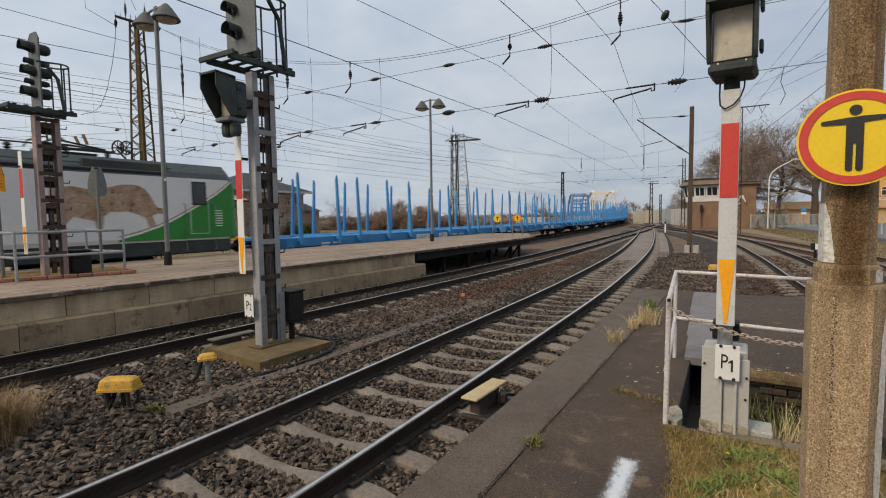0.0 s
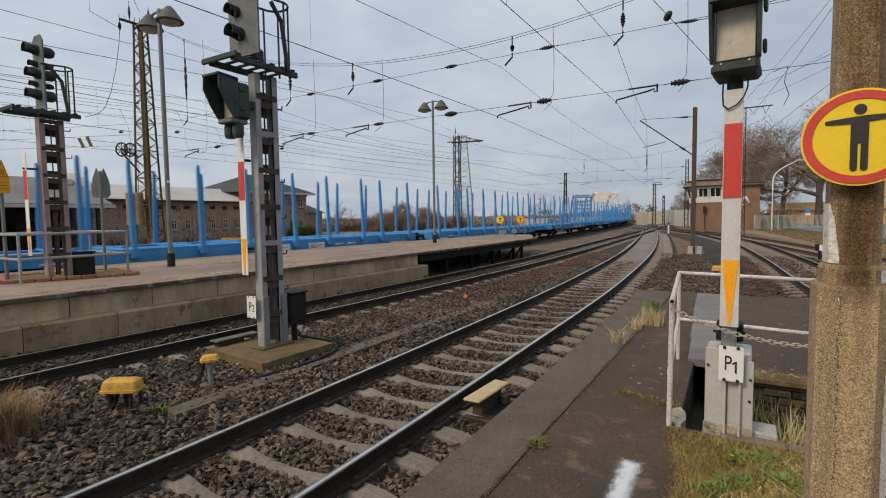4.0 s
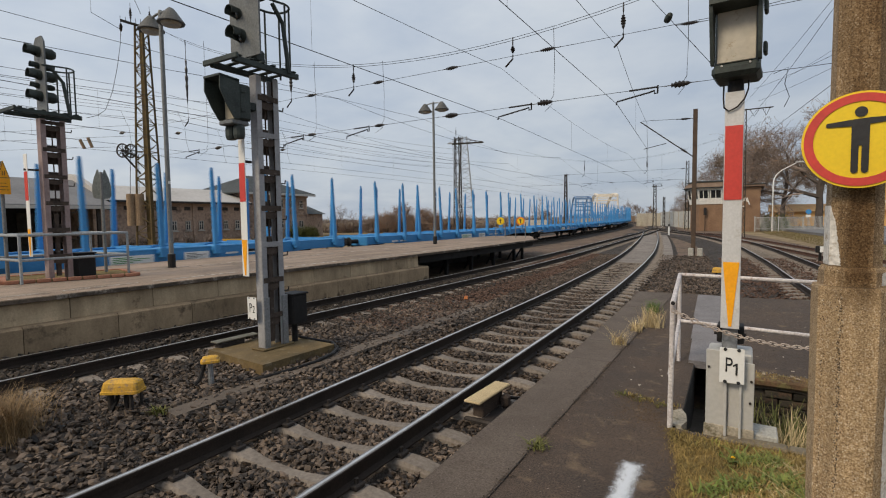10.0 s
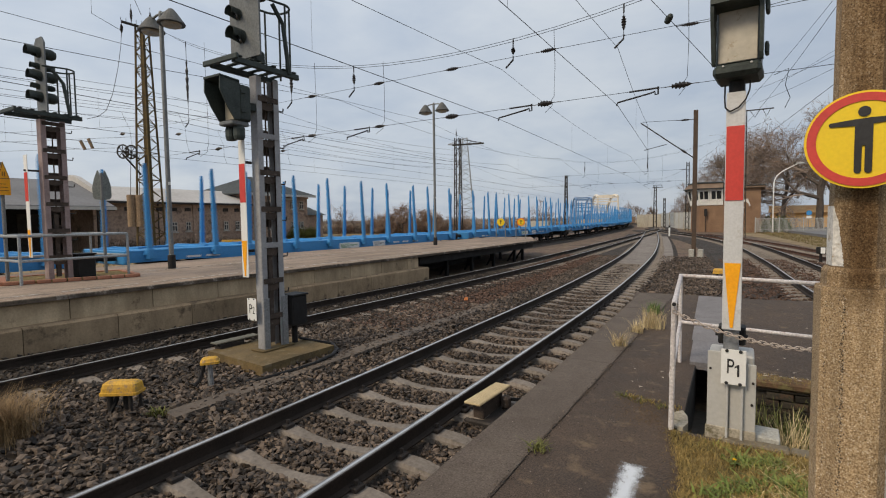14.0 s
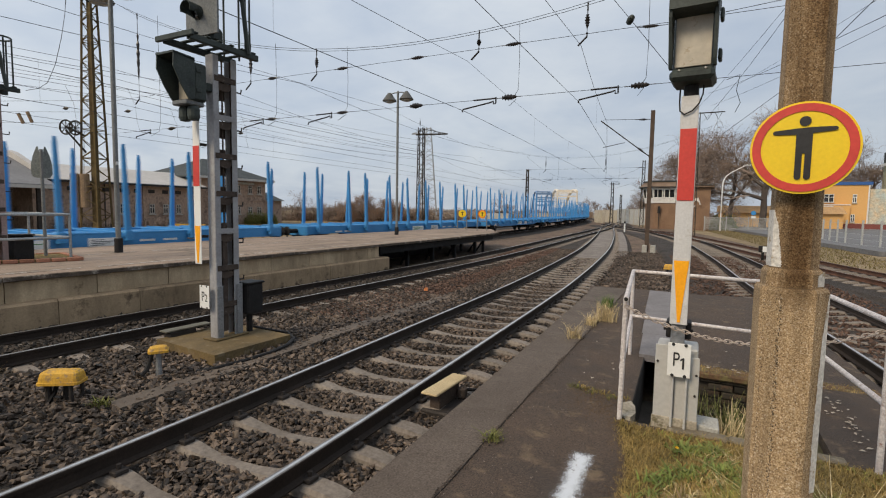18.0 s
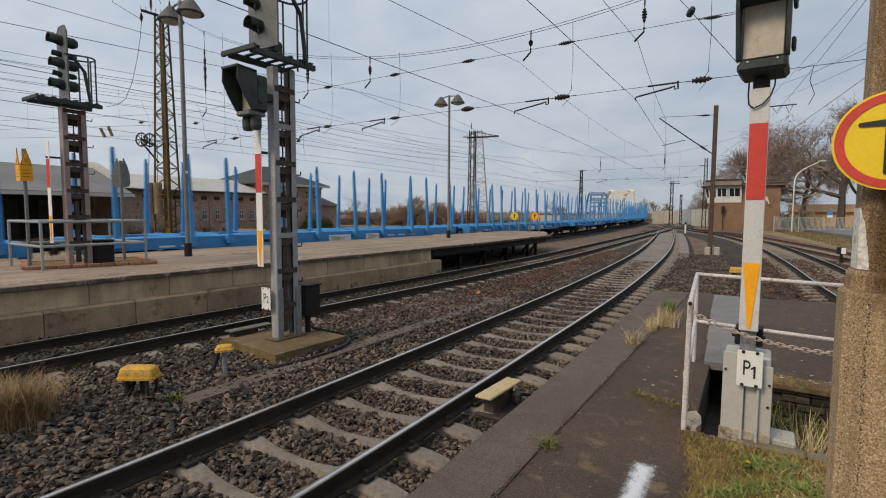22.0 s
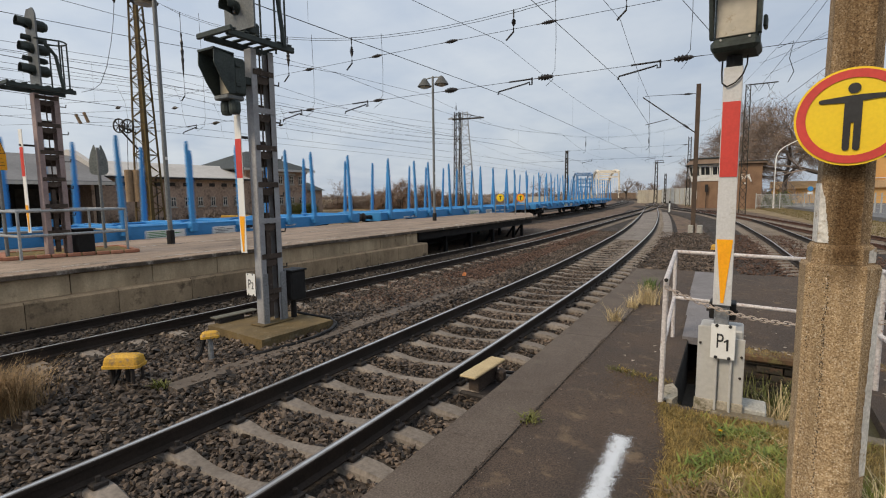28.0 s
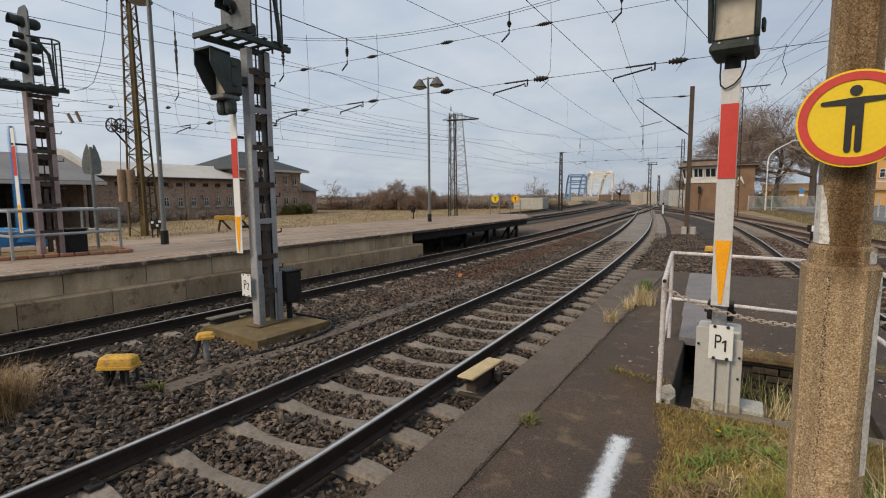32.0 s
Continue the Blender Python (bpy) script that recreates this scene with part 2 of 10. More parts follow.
M = {
    "ground": mat("dry_grass_ground", (0.235, 0.17, 0.09), (0.17, 0.125, 0.065), 0.95, coarse=0.12, fine=3.0, bump=0.6, dist=0.1, c=(0.28, 0.21, 0.12), spots=0.55),
    "ballast_bed": mat("ballast_bed", (0.052, 0.040, 0.031), (0.027, 0.021, 0.017), 0.95, coarse=0.8, fine=16.0, bump=1.0, dist=0.06, fine_mix=0.6),
    "yard_gravel": mat("brown_yard_gravel", (0.15, 0.098, 0.068), (0.07, 0.048, 0.035), 0.95, coarse=0.6, fine=9.0, bump=0.8, dist=0.05, c=(0.19, 0.14, 0.085), spots=0.58, fine_mix=0.75),
    "stone": mat("ballast_stone", (0.122, 0.090, 0.067), (0.043, 0.031, 0.0225), 0.66, coarse=1.2, fine=30.0, bump=0.4, dist=0.01, island=0.9),
    "stone_dirty": mat("ballast_stone_dirty", (0.062, 0.049, 0.038), (0.036, 0.028, 0.022), 0.9, coarse=1.2, fine=30.0, bump=0.4, dist=0.01, island=0.6),
    "stone_red": mat("ballast_stone_rusty", (0.125, 0.075, 0.054), (0.078, 0.047, 0.034), 0.9, coarse=1.2, fine=30.0, bump=0.4, dist=0.01, island=0.5),
    "rail_side": mat("rail_side_rusty", (0.034, 0.023, 0.017), (0.022, 0.016, 0.012), 0.8, 0.2, coarse=3, fine=50),
    "rail_rust": mat("rail_bright_rust", (0.13, 0.06, 0.035), (0.07, 0.04, 0.03), 0.85, 0.1, coarse=3, fine=50),
    "rail_worn": mat("rail_head_worn", (0.30, 0.27, 0.245), (0.17, 0.15, 0.135), 0.45, 0.8, coarse=4, fine=80, bump=0.05, fine_mix=0.15),
    "rail_top": mat("rail_running_face", (0.72, 0.70, 0.675), (0.58, 0.555, 0.53), 0.33, 0.95, coarse=4, fine=80, bump=0.05, fine_mix=0.1),
    "sleeper": mat("concrete_sleeper", (0.225, 0.192, 0.162), (0.155, 0.13, 0.107), 0.9, coarse=3, fine=25, bump=0.3, dist=0.006, c=(0.12, 0.095, 0.08), spots=0.64, rand=0.14),
    "iron": mat("dark_iron", (0.05, 0.042, 0.038), (0.03, 0.026, 0.024), 0.7, 0.4, coarse=4, fine=60),
    "asphalt": mat("old_asphalt", (0.054, 0.039, 0.0295), (0.087, 0.060, 0.043), 0.88, coarse=1.6, fine=95.0, bump=1.0, dist=0.008, c=(0.15, 0.105, 0.065), spots=0.62, fine_mix=0.85),
    "paving": mat("platform_paving", (0.32, 0.24, 0.18), (0.225, 0.168, 0.124), 0.9, coarse=0.5, fine=30.0, bump=0.25, c=(0.10, 0.08, 0.06), spots=0.62, streak=(3.0, 0.25, 1.0, 0.25)),
    "kerb_stone": mat("grey_kerb_slab", (0.120, 0.093, 0.073), (0.079, 0.060, 0.047), 0.88, coarse=1.5, fine=80.0, bump=0.7, dist=0.006, fine_mix=0.6, c=(0.115, 0.092, 0.07), spots=0.61),
    "wall_block": mat("platform_wall_concrete", (0.50, 0.385, 0.25), (0.35, 0.26, 0.165), 0.92, coarse=1.1, fine=30.0, bump=0.2, c=(0.15, 0.105, 0.066), spots=0.655, rand=0.13, fine_mix=0.14, streak=(2.2, 2.2, 0.5, 0.28)),
    "wall_footing": mat("platform_footing_concrete", (0.38, 0.275, 0.17), (0.25, 0.175, 0.105), 0.92, coarse=0.9, fine=30.0, bump=0.25, c=(0.115, 0.08, 0.05), spots=0.62, rand=0.13, fine_mix=0.16, streak=(1.6, 1.6, 0.6, 0.28)),
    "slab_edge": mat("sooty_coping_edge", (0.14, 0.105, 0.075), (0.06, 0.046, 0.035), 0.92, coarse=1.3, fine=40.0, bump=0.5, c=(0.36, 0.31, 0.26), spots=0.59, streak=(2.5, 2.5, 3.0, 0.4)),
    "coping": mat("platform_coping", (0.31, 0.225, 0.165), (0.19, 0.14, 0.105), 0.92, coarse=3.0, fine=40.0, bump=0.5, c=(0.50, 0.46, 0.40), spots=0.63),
    "white_paint": mat("worn_white_paint", (0.72, 0.72, 0.70), (0.55, 0.55, 0.53), 0.7, coarse=3, fine=70, c=(0.25, 0.24, 0.22), spots=0.66),
    "line_paint": mat("worn_line_paint", (0.50, 0.47, 0.43), (0.30, 0.26, 0.22), 0.8, coarse=2, fine=70, c=(0.20, 0.155, 0.115), spots=0.50),
    "grey_steel": mat("galvanised_grey", (0.30, 0.31, 0.32), (0.22, 0.225, 0.23), 0.55, 0.5, coarse=3, fine=40, bump=0.1, c=(0.13, 0.11, 0.1), spots=0.68),
    "mast_paint": mat("grey_mast_paint", (0.37, 0.37, 0.38), (0.28, 0.275, 0.28), 0.65, 0.2, coarse=2.5, fine=30, bump=0.12, c=(0.15, 0.115, 0.095), spots=0.70, fine_mix=0.15),
    "mast_rust": mat("rusty_mast_paint", (0.36, 0.28, 0.27), (0.25, 0.185, 0.175), 0.75, 0.2, coarse=2.5, fine=30, bump=0.15, c=(0.25, 0.21, 0.2), spots=0.68, fine_mix=0.2),
    "dark_green": mat("dark_signal_paint", (0.042, 0.054, 0.049), (0.026, 0.034, 0.032), 0.6, 0.1, coarse=4, fine=40, bump=0.1, c=(0.07, 0.075, 0.07), spots=0.68),
    "screen_grey": mat("signal_screen_grey", (0.16, 0.17, 0.175), (0.11, 0.118, 0.12), 0.6, 0.2, coarse=3, fine=30, bump=0.1),
    "mossy": mat("mossy_concrete", (0.165, 0.112, 0.047), (0.09, 0.066, 0.033), 0.95, coarse=2.0, fine=40.0, bump=0.5, c=(0.2, 0.16, 0.1), spots=0.62),
    "concrete": mat("pale_concrete", (0.42, 0.41, 0.37), (0.33, 0.32, 0.29), 0.9, coarse=2.0, fine=50, bump=0.3, c=(0.2, 0.18, 0.15), spots=0.67),
    "yellow": mat("weathered_yellow", (0.60, 0.34, 0.035), (0.46, 0.255, 0.035), 0.6, coarse=7, fine=50, bump=0.15, fine_mix=0.3, c=(0.26, 0.17, 0.09), spots=0.58),
    "tan_board": mat("tan_board", (0.5, 0.39, 0.22), (0.42, 0.32, 0.18), 0.8, coarse=5, fine=60, bump=0.2),
    "blue": mat("blue_wagon_paint", (0.045, 0.24, 0.52), (0.033, 0.195, 0.44), 0.5, coarse=0.8, fine=20, bump=0.08, c=(0.09, 0.31, 0.56), spots=0.66, rand=0.08, fine_mix=0.15),
    "black": mat("black_steel", (0.018, 0.017, 0.017), (0.012, 0.011, 0.011), 0.7, 0.2, coarse=3, fine=30),
    "rust_lattice": mat("rusty_ochre_lattice", (0.12, 0.085, 0.03), (0.08, 0.052, 0.024), 0.85, 0.1, coarse=1.5, fine=25, c=(0.2, 0.15, 0.06), spots=0.64),
    "lattice_dark": mat("dark_lattice", (0.045, 0.04, 0.034), (0.033, 0.03, 0.026), 0.8, 0.2, coarse=1.5, fine=20),
    "wire": mat("copper_wire", (0.035, 0.036, 0.04), (0.03, 0.03, 0.033), 0.6, 0.4, bump=0),
    "insulator": mat("brown_insulator", (0.03, 0.025, 0.024), (0.022, 0.02, 0.02), 0.35, bump=0),
    "red": mat("signal_red", (0.62, 0.06, 0.045), (0.52, 0.05, 0.04), 0.5, coarse=4, fine=50, bump=0.05, fine_mix=0.1),
    "orange": mat("signal_orange", (0.95, 0.42, 0.01), (0.88, 0.36, 0.01), 0.5, coarse=4, fine=50, bump=0.05, fine_mix=0.1),
    "sign_yellow": mat("sign_yellow", (0.85, 0.60, 0.02), (0.8, 0.54, 0.02), 0.45, coarse=3, fine=60, bump=0.03, fine_mix=0.06),
    "white": mat("clean_white", (0.78, 0.78, 0.76), (0.7, 0.7, 0.68), 0.5, coarse=3, fine=50, bump=0.03, fine_mix=0.06),
    "ink": mat("black_ink", (0.025, 0.025, 0.027), (0.02, 0.02, 0.02), 0.6, bump=0),
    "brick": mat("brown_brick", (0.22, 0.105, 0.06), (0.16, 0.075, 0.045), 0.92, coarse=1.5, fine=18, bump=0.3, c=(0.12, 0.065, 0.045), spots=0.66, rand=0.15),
    # far brick is lightened in its colour for the haze of distance
    "brick_far": mat("hazy_far_brick", (0.36, 0.26, 0.20), (0.28, 0.195, 0.145), 0.95, coarse=0.3, fine=4, bump=0.1, c=(0.14, 0.10, 0.08), spots=0.60),
    "slate": mat("slate_roof", (0.055, 0.064, 0.066), (0.042, 0.048, 0.05), 0.9, coarse=0.5, fine=6, bump=0.2),
    "sheet_roof": mat("pale_sheet_roof", (0.50, 0.48, 0.46), (0.40, 0.38, 0.36), 0.8, coarse=0.15, fine=3, bump=0.05, c=(0.34, 0.31, 0.28), spots=0.64, fine_mix=0.12),
    "glass": mat("window_glass", (0.02, 0.025, 0.03), (0.015, 0.018, 0.02), 0.12, bump=0, spec=0.8),
    "straw": mat("dry_straw", (0.60, 0.48, 0.28), (0.46, 0.35, 0.18), 0.9, coarse=3, fine=20, bump=0, island=0.35),
    "grass": mat("green_grass", (0.17, 0.205, 0.035), (0.26, 0.22, 0.06), 0.85, coarse=3, fine=20, bump=0, island=0.4),
    "leaf": mat("weed_leaf", (0.09, 0.17, 0.03), (0.12, 0.16, 0.04), 0.8, coarse=3, fine=20, bump=0, island=0.35),
    "moss_soil": mat("mossy_soil", (0.26, 0.18, 0.06), (0.11, 0.085, 0.028), 0.95, coarse=3.0, fine=50.0, bump=0.8, dist=0.03, c=(0.16, 0.1, 0.04), spots=0.6),
    "bark": mat("bark", (0.10, 0.08, 0.065), (0.065, 0.052, 0.045), 0.95, coarse=1, fine=20, bump=0.4),
    "twig": mat("bare_twigs", (0.25, 0.195, 0.16), (0.18, 0.135, 0.11), 0.95, coarse=0.5, fine=10, bump=0, island=0.3),
    "orange_wall": mat("orange_render_wall", (0.74, 0.43, 0.16), (0.68, 0.38, 0.135), 0.9, coarse=0.15, fine=6, bump=0.03, fine_mix=0.08),
}


def aggregate_mat():
    """Washed concrete: rounded pale and brown pebbles in a dark matrix, with rain streaks down the shaft."""
    m = bpy.data.materials.new("exposed_aggregate")
    m.use_nodes = True
    nt = m.node_tree
    n, link = nt.nodes.new, nt.links.new
    p = nt.nodes["Principled BSDF"]
    p.inputs["Specular IOR Level"].default_value = 0.3
    co = n("ShaderNodeTexCoord")
    grit, mid = n("ShaderNodeTexNoise"), n("ShaderNodeTexNoise")
    for t, sc, d in ((grit, 150.0, 4), (mid, 30.0, 5)):
        t.inputs["Scale"].default_value, t.inputs["Detail"].default_value = sc, d
        t.inputs["Roughness"].default_value = 0.65
        link(co.outputs["Object"], t.inputs["Vector"])
    ra = n("ShaderNodeValToRGB")
    e = ra.color_ramp.elements
    e[0].position, e[0].color = 0.34, (0.11, 0.072, 0.038, 1)
    e[1].position, e[1].color = 0.72, (0.72, 0.61, 0.45, 1)
    for q, c in ((0.43, (0.27, 0.18, 0.095, 1)), (0.53, (0.38, 0.27, 0.155, 1)), (0.62, (0.50, 0.375, 0.235, 1))):
        k = e.new(q)
        k.color = c
    link(grit.outputs["Fac"], ra.inputs[0])
    # single washed-out pebbles
    vo = n("ShaderNodeTexVoronoi")
    vo.inputs["Scale"].default_value = 125
    link(co.outputs["Object"], vo.inputs["Vector"])
    sep = n("ShaderNodeSeparateColor")
    link(vo.outputs["Color"], sep.inputs[0])
    pick, near, both = n("ShaderNodeMapRange"), n("ShaderNodeMapRange"), n("ShaderNodeMath")
    pick.inputs["From Min"].default_value, pick.inputs["From Max"].default_value = 0.70, 0.78
    near.inputs["From Min"].default_value, near.inputs["From Max"].default_value = 0.48, 0.34
    link(sep.outputs[0], pick.inputs["Value"])
    link(vo.outputs["Distance"], near.inputs["Value"])
    both.operation = "MULTIPLY"
    link(pick.outputs[0], both.inputs[0])
    link(near.outputs[0], both.inputs[1])
    peb = n("ShaderNodeValToRGB")
    peb.color_ramp.elements[0].color, peb.color_ramp.elements[1].color = (0.28, 0.185, 0.11, 1), (0.66, 0.56, 0.42, 1)
    link(sep.outputs[1], peb.inputs[0])
    mort = n("ShaderNodeMix")
    mort.data_type = "RGBA"
    link(both.outputs[0], mort.inputs["Factor"])
    link(ra.outputs[0], mort.inputs["A"])
    link(peb.outputs[0], mort.inputs["B"])
    tone = n("ShaderNodeMapRange")
    tone.inputs["From Min"].default_value, tone.inputs["From Max"].default_value = 0.3, 0.7
    tone.inputs["To Min"].default_value, tone.inputs["To Max"].default_value = 0.82, 1.22
    link(mid.outputs["Fac"], tone.inputs["Value"])
    mx = n("ShaderNodeVectorMath")
    mx.operation = "SCALE"
    link(mort.outputs["Result"], mx.inputs[0])
    link(tone.outputs[0], mx.inputs["Scale"])
    mp = n("ShaderNodeMapping")
    mp.inputs["Scale"].default_value = (9.0, 9.0, 0.6)
    link(co.outputs["Object"], mp.inputs[0])
    st = n("ShaderNodeTexNoise")
    st.inputs["Scale"].default_value, st.inputs["Detail"].default_value, st.inputs["Roughness"].default_value = 1.6, 5, 0.65
    link(mp.outputs[0], st.inputs["Vector"])
    sr = n("ShaderNodeMapRange")
    sr.inputs["From Min"].default_value, sr.inputs["From Max"].default_value = 0.42, 0.68
    sr.inputs["To Min"].default_value, sr.inputs["To Max"].default_value = 1.12, 0.78
    link(st.outputs["Fac"], sr.inputs["Value"])
    sc = n("ShaderNodeVectorMath")
    sc.operation = "SCALE"
    link(mx.outputs[0], sc.inputs[0])
    link(sr.outputs[0], sc.inputs["Scale"])
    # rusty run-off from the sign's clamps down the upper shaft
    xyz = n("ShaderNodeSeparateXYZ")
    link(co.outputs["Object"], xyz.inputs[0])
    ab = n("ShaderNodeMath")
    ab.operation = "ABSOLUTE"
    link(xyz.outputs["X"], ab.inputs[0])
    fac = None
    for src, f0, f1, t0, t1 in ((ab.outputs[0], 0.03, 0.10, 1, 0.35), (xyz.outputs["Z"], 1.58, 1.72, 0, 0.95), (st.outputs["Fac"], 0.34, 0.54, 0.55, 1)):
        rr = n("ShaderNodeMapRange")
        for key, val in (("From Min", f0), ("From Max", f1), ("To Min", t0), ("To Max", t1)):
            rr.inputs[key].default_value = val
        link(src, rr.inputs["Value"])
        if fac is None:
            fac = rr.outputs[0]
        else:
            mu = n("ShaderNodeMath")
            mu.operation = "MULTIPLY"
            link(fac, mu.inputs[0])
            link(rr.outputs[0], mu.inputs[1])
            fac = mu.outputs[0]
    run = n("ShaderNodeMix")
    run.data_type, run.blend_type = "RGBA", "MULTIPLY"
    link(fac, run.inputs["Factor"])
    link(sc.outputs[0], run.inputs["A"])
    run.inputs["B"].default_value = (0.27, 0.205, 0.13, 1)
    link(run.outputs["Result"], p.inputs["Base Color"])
    p.inputs["Roughness"].default_value = 0.85
    bp = n("ShaderNodeBump")
    bp.inputs["Strength"].default_value, bp.inputs["Distance"].default_value = 0.7, 0.005
    link(grit.outputs["Fac"], bp.inputs["Height"])
    link(bp.outputs[0], p.inputs["Normal"])
    return m


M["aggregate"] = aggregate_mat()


def spray_mat():
    """Sprayed paint: a dense core that thins out into single grains towards its edges."""
    m = bpy.data.materials.new("sprayed_white_on_asphalt")
    m.use_nodes = True
    nt = m.node_tree
    n, link = nt.nodes.new, nt.links.new
    p, out = nt.nodes["Principled BSDF"], nt.nodes["Material Output"]
    co, xyz = n("ShaderNodeTexCoord"), n("ShaderNodeSeparateXYZ")
    link(co.outputs["Object"], xyz.inputs[0])
    def math_node(op, a, b=None, c=None):
        k = n("ShaderNodeMath")
        k.operation = op
        for i, v in enumerate((a, b, c)):
            if isinstance(v, (int, float)):
                k.inputs[i].default_value = v
            elif v is not None:
                link(v, k.inputs[i])
        return k.outputs[0]
    mid = math_node("MULTIPLY_ADD", xyz.outputs["Y"], -0.030, -0.552)
    off = math_node("ABSOLUTE", math_node("SUBTRACT", xyz.outputs["X"], mid))
    side = math_node("SUBTRACT", 0.073, off)
    end = math_node("SUBTRACT", 3.625, xyz.outputs["Y"])
    inside = math_node("MINIMUM", side, end)
    grain, patch = n("ShaderNodeTexNoise"), n("ShaderNodeTexNoise")
    for t, sc, d in ((grain, 260.0, 3), (patch, 22.0, 4)):
        t.inputs["Scale"].default_value, t.inputs["Detail"].default_value = sc, d
        link(co.outputs["Object"], t.inputs["Vector"])
    cover = math_node("MULTIPLY_ADD", inside, 14.0, math_node("MULTIPLY_ADD", grain.outputs["Fac"], 2.6, math_node("MULTIPLY_ADD", patch.outputs["Fac"], 1.1, -2.12)))
    mr = n("ShaderNodeMapRange")
    mr.inputs["From Min"].default_value, mr.inputs["From Max"].default_value = -0.15, 0.30
    mr.inputs["To Max"].default_value = 0.93
    link(cover, mr.inputs["Value"])
    p.inputs["Base Color"].default_value = (0.60, 0.63, 0.67, 1)
    p.inputs["Roughness"].default_value = 0.85
    clear, mx = n("ShaderNodeBsdfTransparent"), n("ShaderNodeMixShader")
    link(mr.outputs[0], mx.inputs[0])
    link(clear.outputs[0], mx.inputs[1])
    link(p.outputs[0], mx.inputs[2])
    link(mx.outputs[0], out.inputs["Surface"])
    return m


M["spray_white"] = spray_mat()
M["whitewash"] = mat("flaking_whitewash", (0.66, 0.64, 0.60), (0.54, 0.51, 0.46), 0.85, coarse=5, fine=60, bump=0.4, dist=0.006, c=(0.30, 0.22, 0.13), spots=0.62)


# ---- mesh helpers ----
class Geo:
    """Collects vertices and faces; done() links them as one mesh object."""

    def __init__(self):
        self.v, self.f, self.k = [], [], []

    def add(self, vs, fs, k=0):
        o = len(self.v)
        self.v += [tuple(p) for p in vs]
        self.f += [tuple(i + o for i in f) for f in fs]
        self.k += [k] * len(fs)
        return self

    def box(self, x0, y0, z0, x1, y1, z1, c=0.0, m=None, k=0):
        """A box between two corners, with chamfer c."""
        c = min(c, (x1 - x0) * 0.45, (y1 - y0) * 0.45, (z1 - z0) * 0.45)
        lo, hi = (x0, y0, z0), (x1, y1, z1)
        vs, fs = [], []
        if c <= 0:
            for i in range(8):
                vs.append([(hi if i >> a & 1 else lo)[a] for a in range(3)])
            fs = [(0, 2, 3, 1), (4, 5, 7, 6), (0, 1, 5, 4), (2, 6, 7, 3), (0, 4, 6, 2), (1, 3, 7, 5)]
        else:
            for i in range(8):
                for a in range(3):
                    p = []
                    for b in range(3):
                        top = i >> b & 1
                        p.append((hi[b] if top else lo[b]) + (0 if b == a else (-c if top else c)))
                    vs.append(p)
            quad = {0: (0, 2, 6, 4), 1: (0, 4, 5, 1), 2: (0, 1, 3, 2)}
            for a in range(3):
                for side in (0, 1):
                    ids = [(q | (1 << a if side else 0)) * 3 + a for q in quad[a]]
                    fs.append(tuple(ids if not side else ids[::-1]))
            for a in range(3):
                b, d = (a + 1) % 3, (a + 2) % 3
                for s in range(4):
                    i = (1 << b) * (s & 1) + (1 << d) * (s >> 1)
                    j = i | 1 << a
                    fs.append((i * 3 + b, j * 3 + b, j * 3 + d, i * 3 + d))
            fs += [(i * 3, i * 3 + 1, i * 3 + 2) for i in range(8)]
        if m is not None:
            vs = [m @ Vector(p) for p in vs]
        return self.add(vs, fs, k)

    def cyl(self, a, b, r, r2=None, n=10, k=0, cap=True):
        a, b = Vector(a), Vector(b)
        r2 = r if r2 is None else r2
        q = (b - a).to_track_quat("Z", "Y")
        vs = []
        for p, rr in ((a, r), (b, r2)):
            for i in range(n):
                t = 2 * math.pi * i / n
                vs.append(p + q @ Vector((rr * math.cos(t), rr * math.sin(t), 0)))
        fs = [(i, (i + 1) % n, n + (i + 1) % n, n + i) for i in range(n)]
        if cap:
            fs += [tuple(range(n))[::-1], tuple(range(n, 2 * n))]
        return self.add(vs, fs, k)

    def tube(self, pts, r, n=8, k=0):
        pts = [Vector(p) for p in pts]
        vs, fs = [], []
        for i, p in enumerate(pts):
            d = pts[min(i + 1, len(pts) - 1)] - pts[max(i - 1, 0)]
            q = d.to_track_quat("Z", "Y")
            rr = r[i] if isinstance(r, (list, tuple)) else r
            for j in range(n):
                t = 2 * math.pi * j / n
                vs.append(p + q @ Vector((rr * math.cos(t), rr * math.sin(t), 0)))
        for i in range(len(pts) - 1):
            for j in range(n):
                fs.append((i * n + j, i * n + (j + 1) % n, (i + 1) * n + (j + 1) % n, (i + 1) * n + j))
        fs += [tuple(range(n))[::-1], tuple(range((len(pts) - 1) * n, len(pts) * n))]
        return self.add(vs, fs, k)

    def lathe(self, prof, m=None, n=16, k=0):
        """Turned round z: (radius, height) pairs."""
        vs, fs = [], []
        for r, z in prof:
            for j in range(n):
                t = 2 * math.pi * j / n
                vs.append((r * math.cos(t), r * math.sin(t), z))
        for i in range(len(prof) - 1):
            for j in range(n):
                fs.append((i * n + j, i * n + (j + 1) % n, (i + 1) * n + (j + 1) % n, (i + 1) * n + j))
        fs += [tuple(range(n))[::-1], tuple(range((len(prof) - 1) * n, len(prof) * n))]
        if m is not None:
            vs = [m @ Vector(p) for p in vs]
        return self.add(vs, fs, k)

    def prism(self, poly, z0, z1, m=None, k=0):
        """A polygon in x, y (counter-clockwise), raised from z0 to z1."""
        n = len(poly)
        vs = [(x, y, z0) for x, y in poly] + [(x, y, z1) for x, y in poly]
        fs = [(i, (i + 1) % n, n + (i + 1) % n, n + i) for i in range(n)] + [tuple(range(n))[::-1], tuple(range(n, 2 * n))]
        if m is not None:
            vs = [m @ Vector(p) for p in vs]
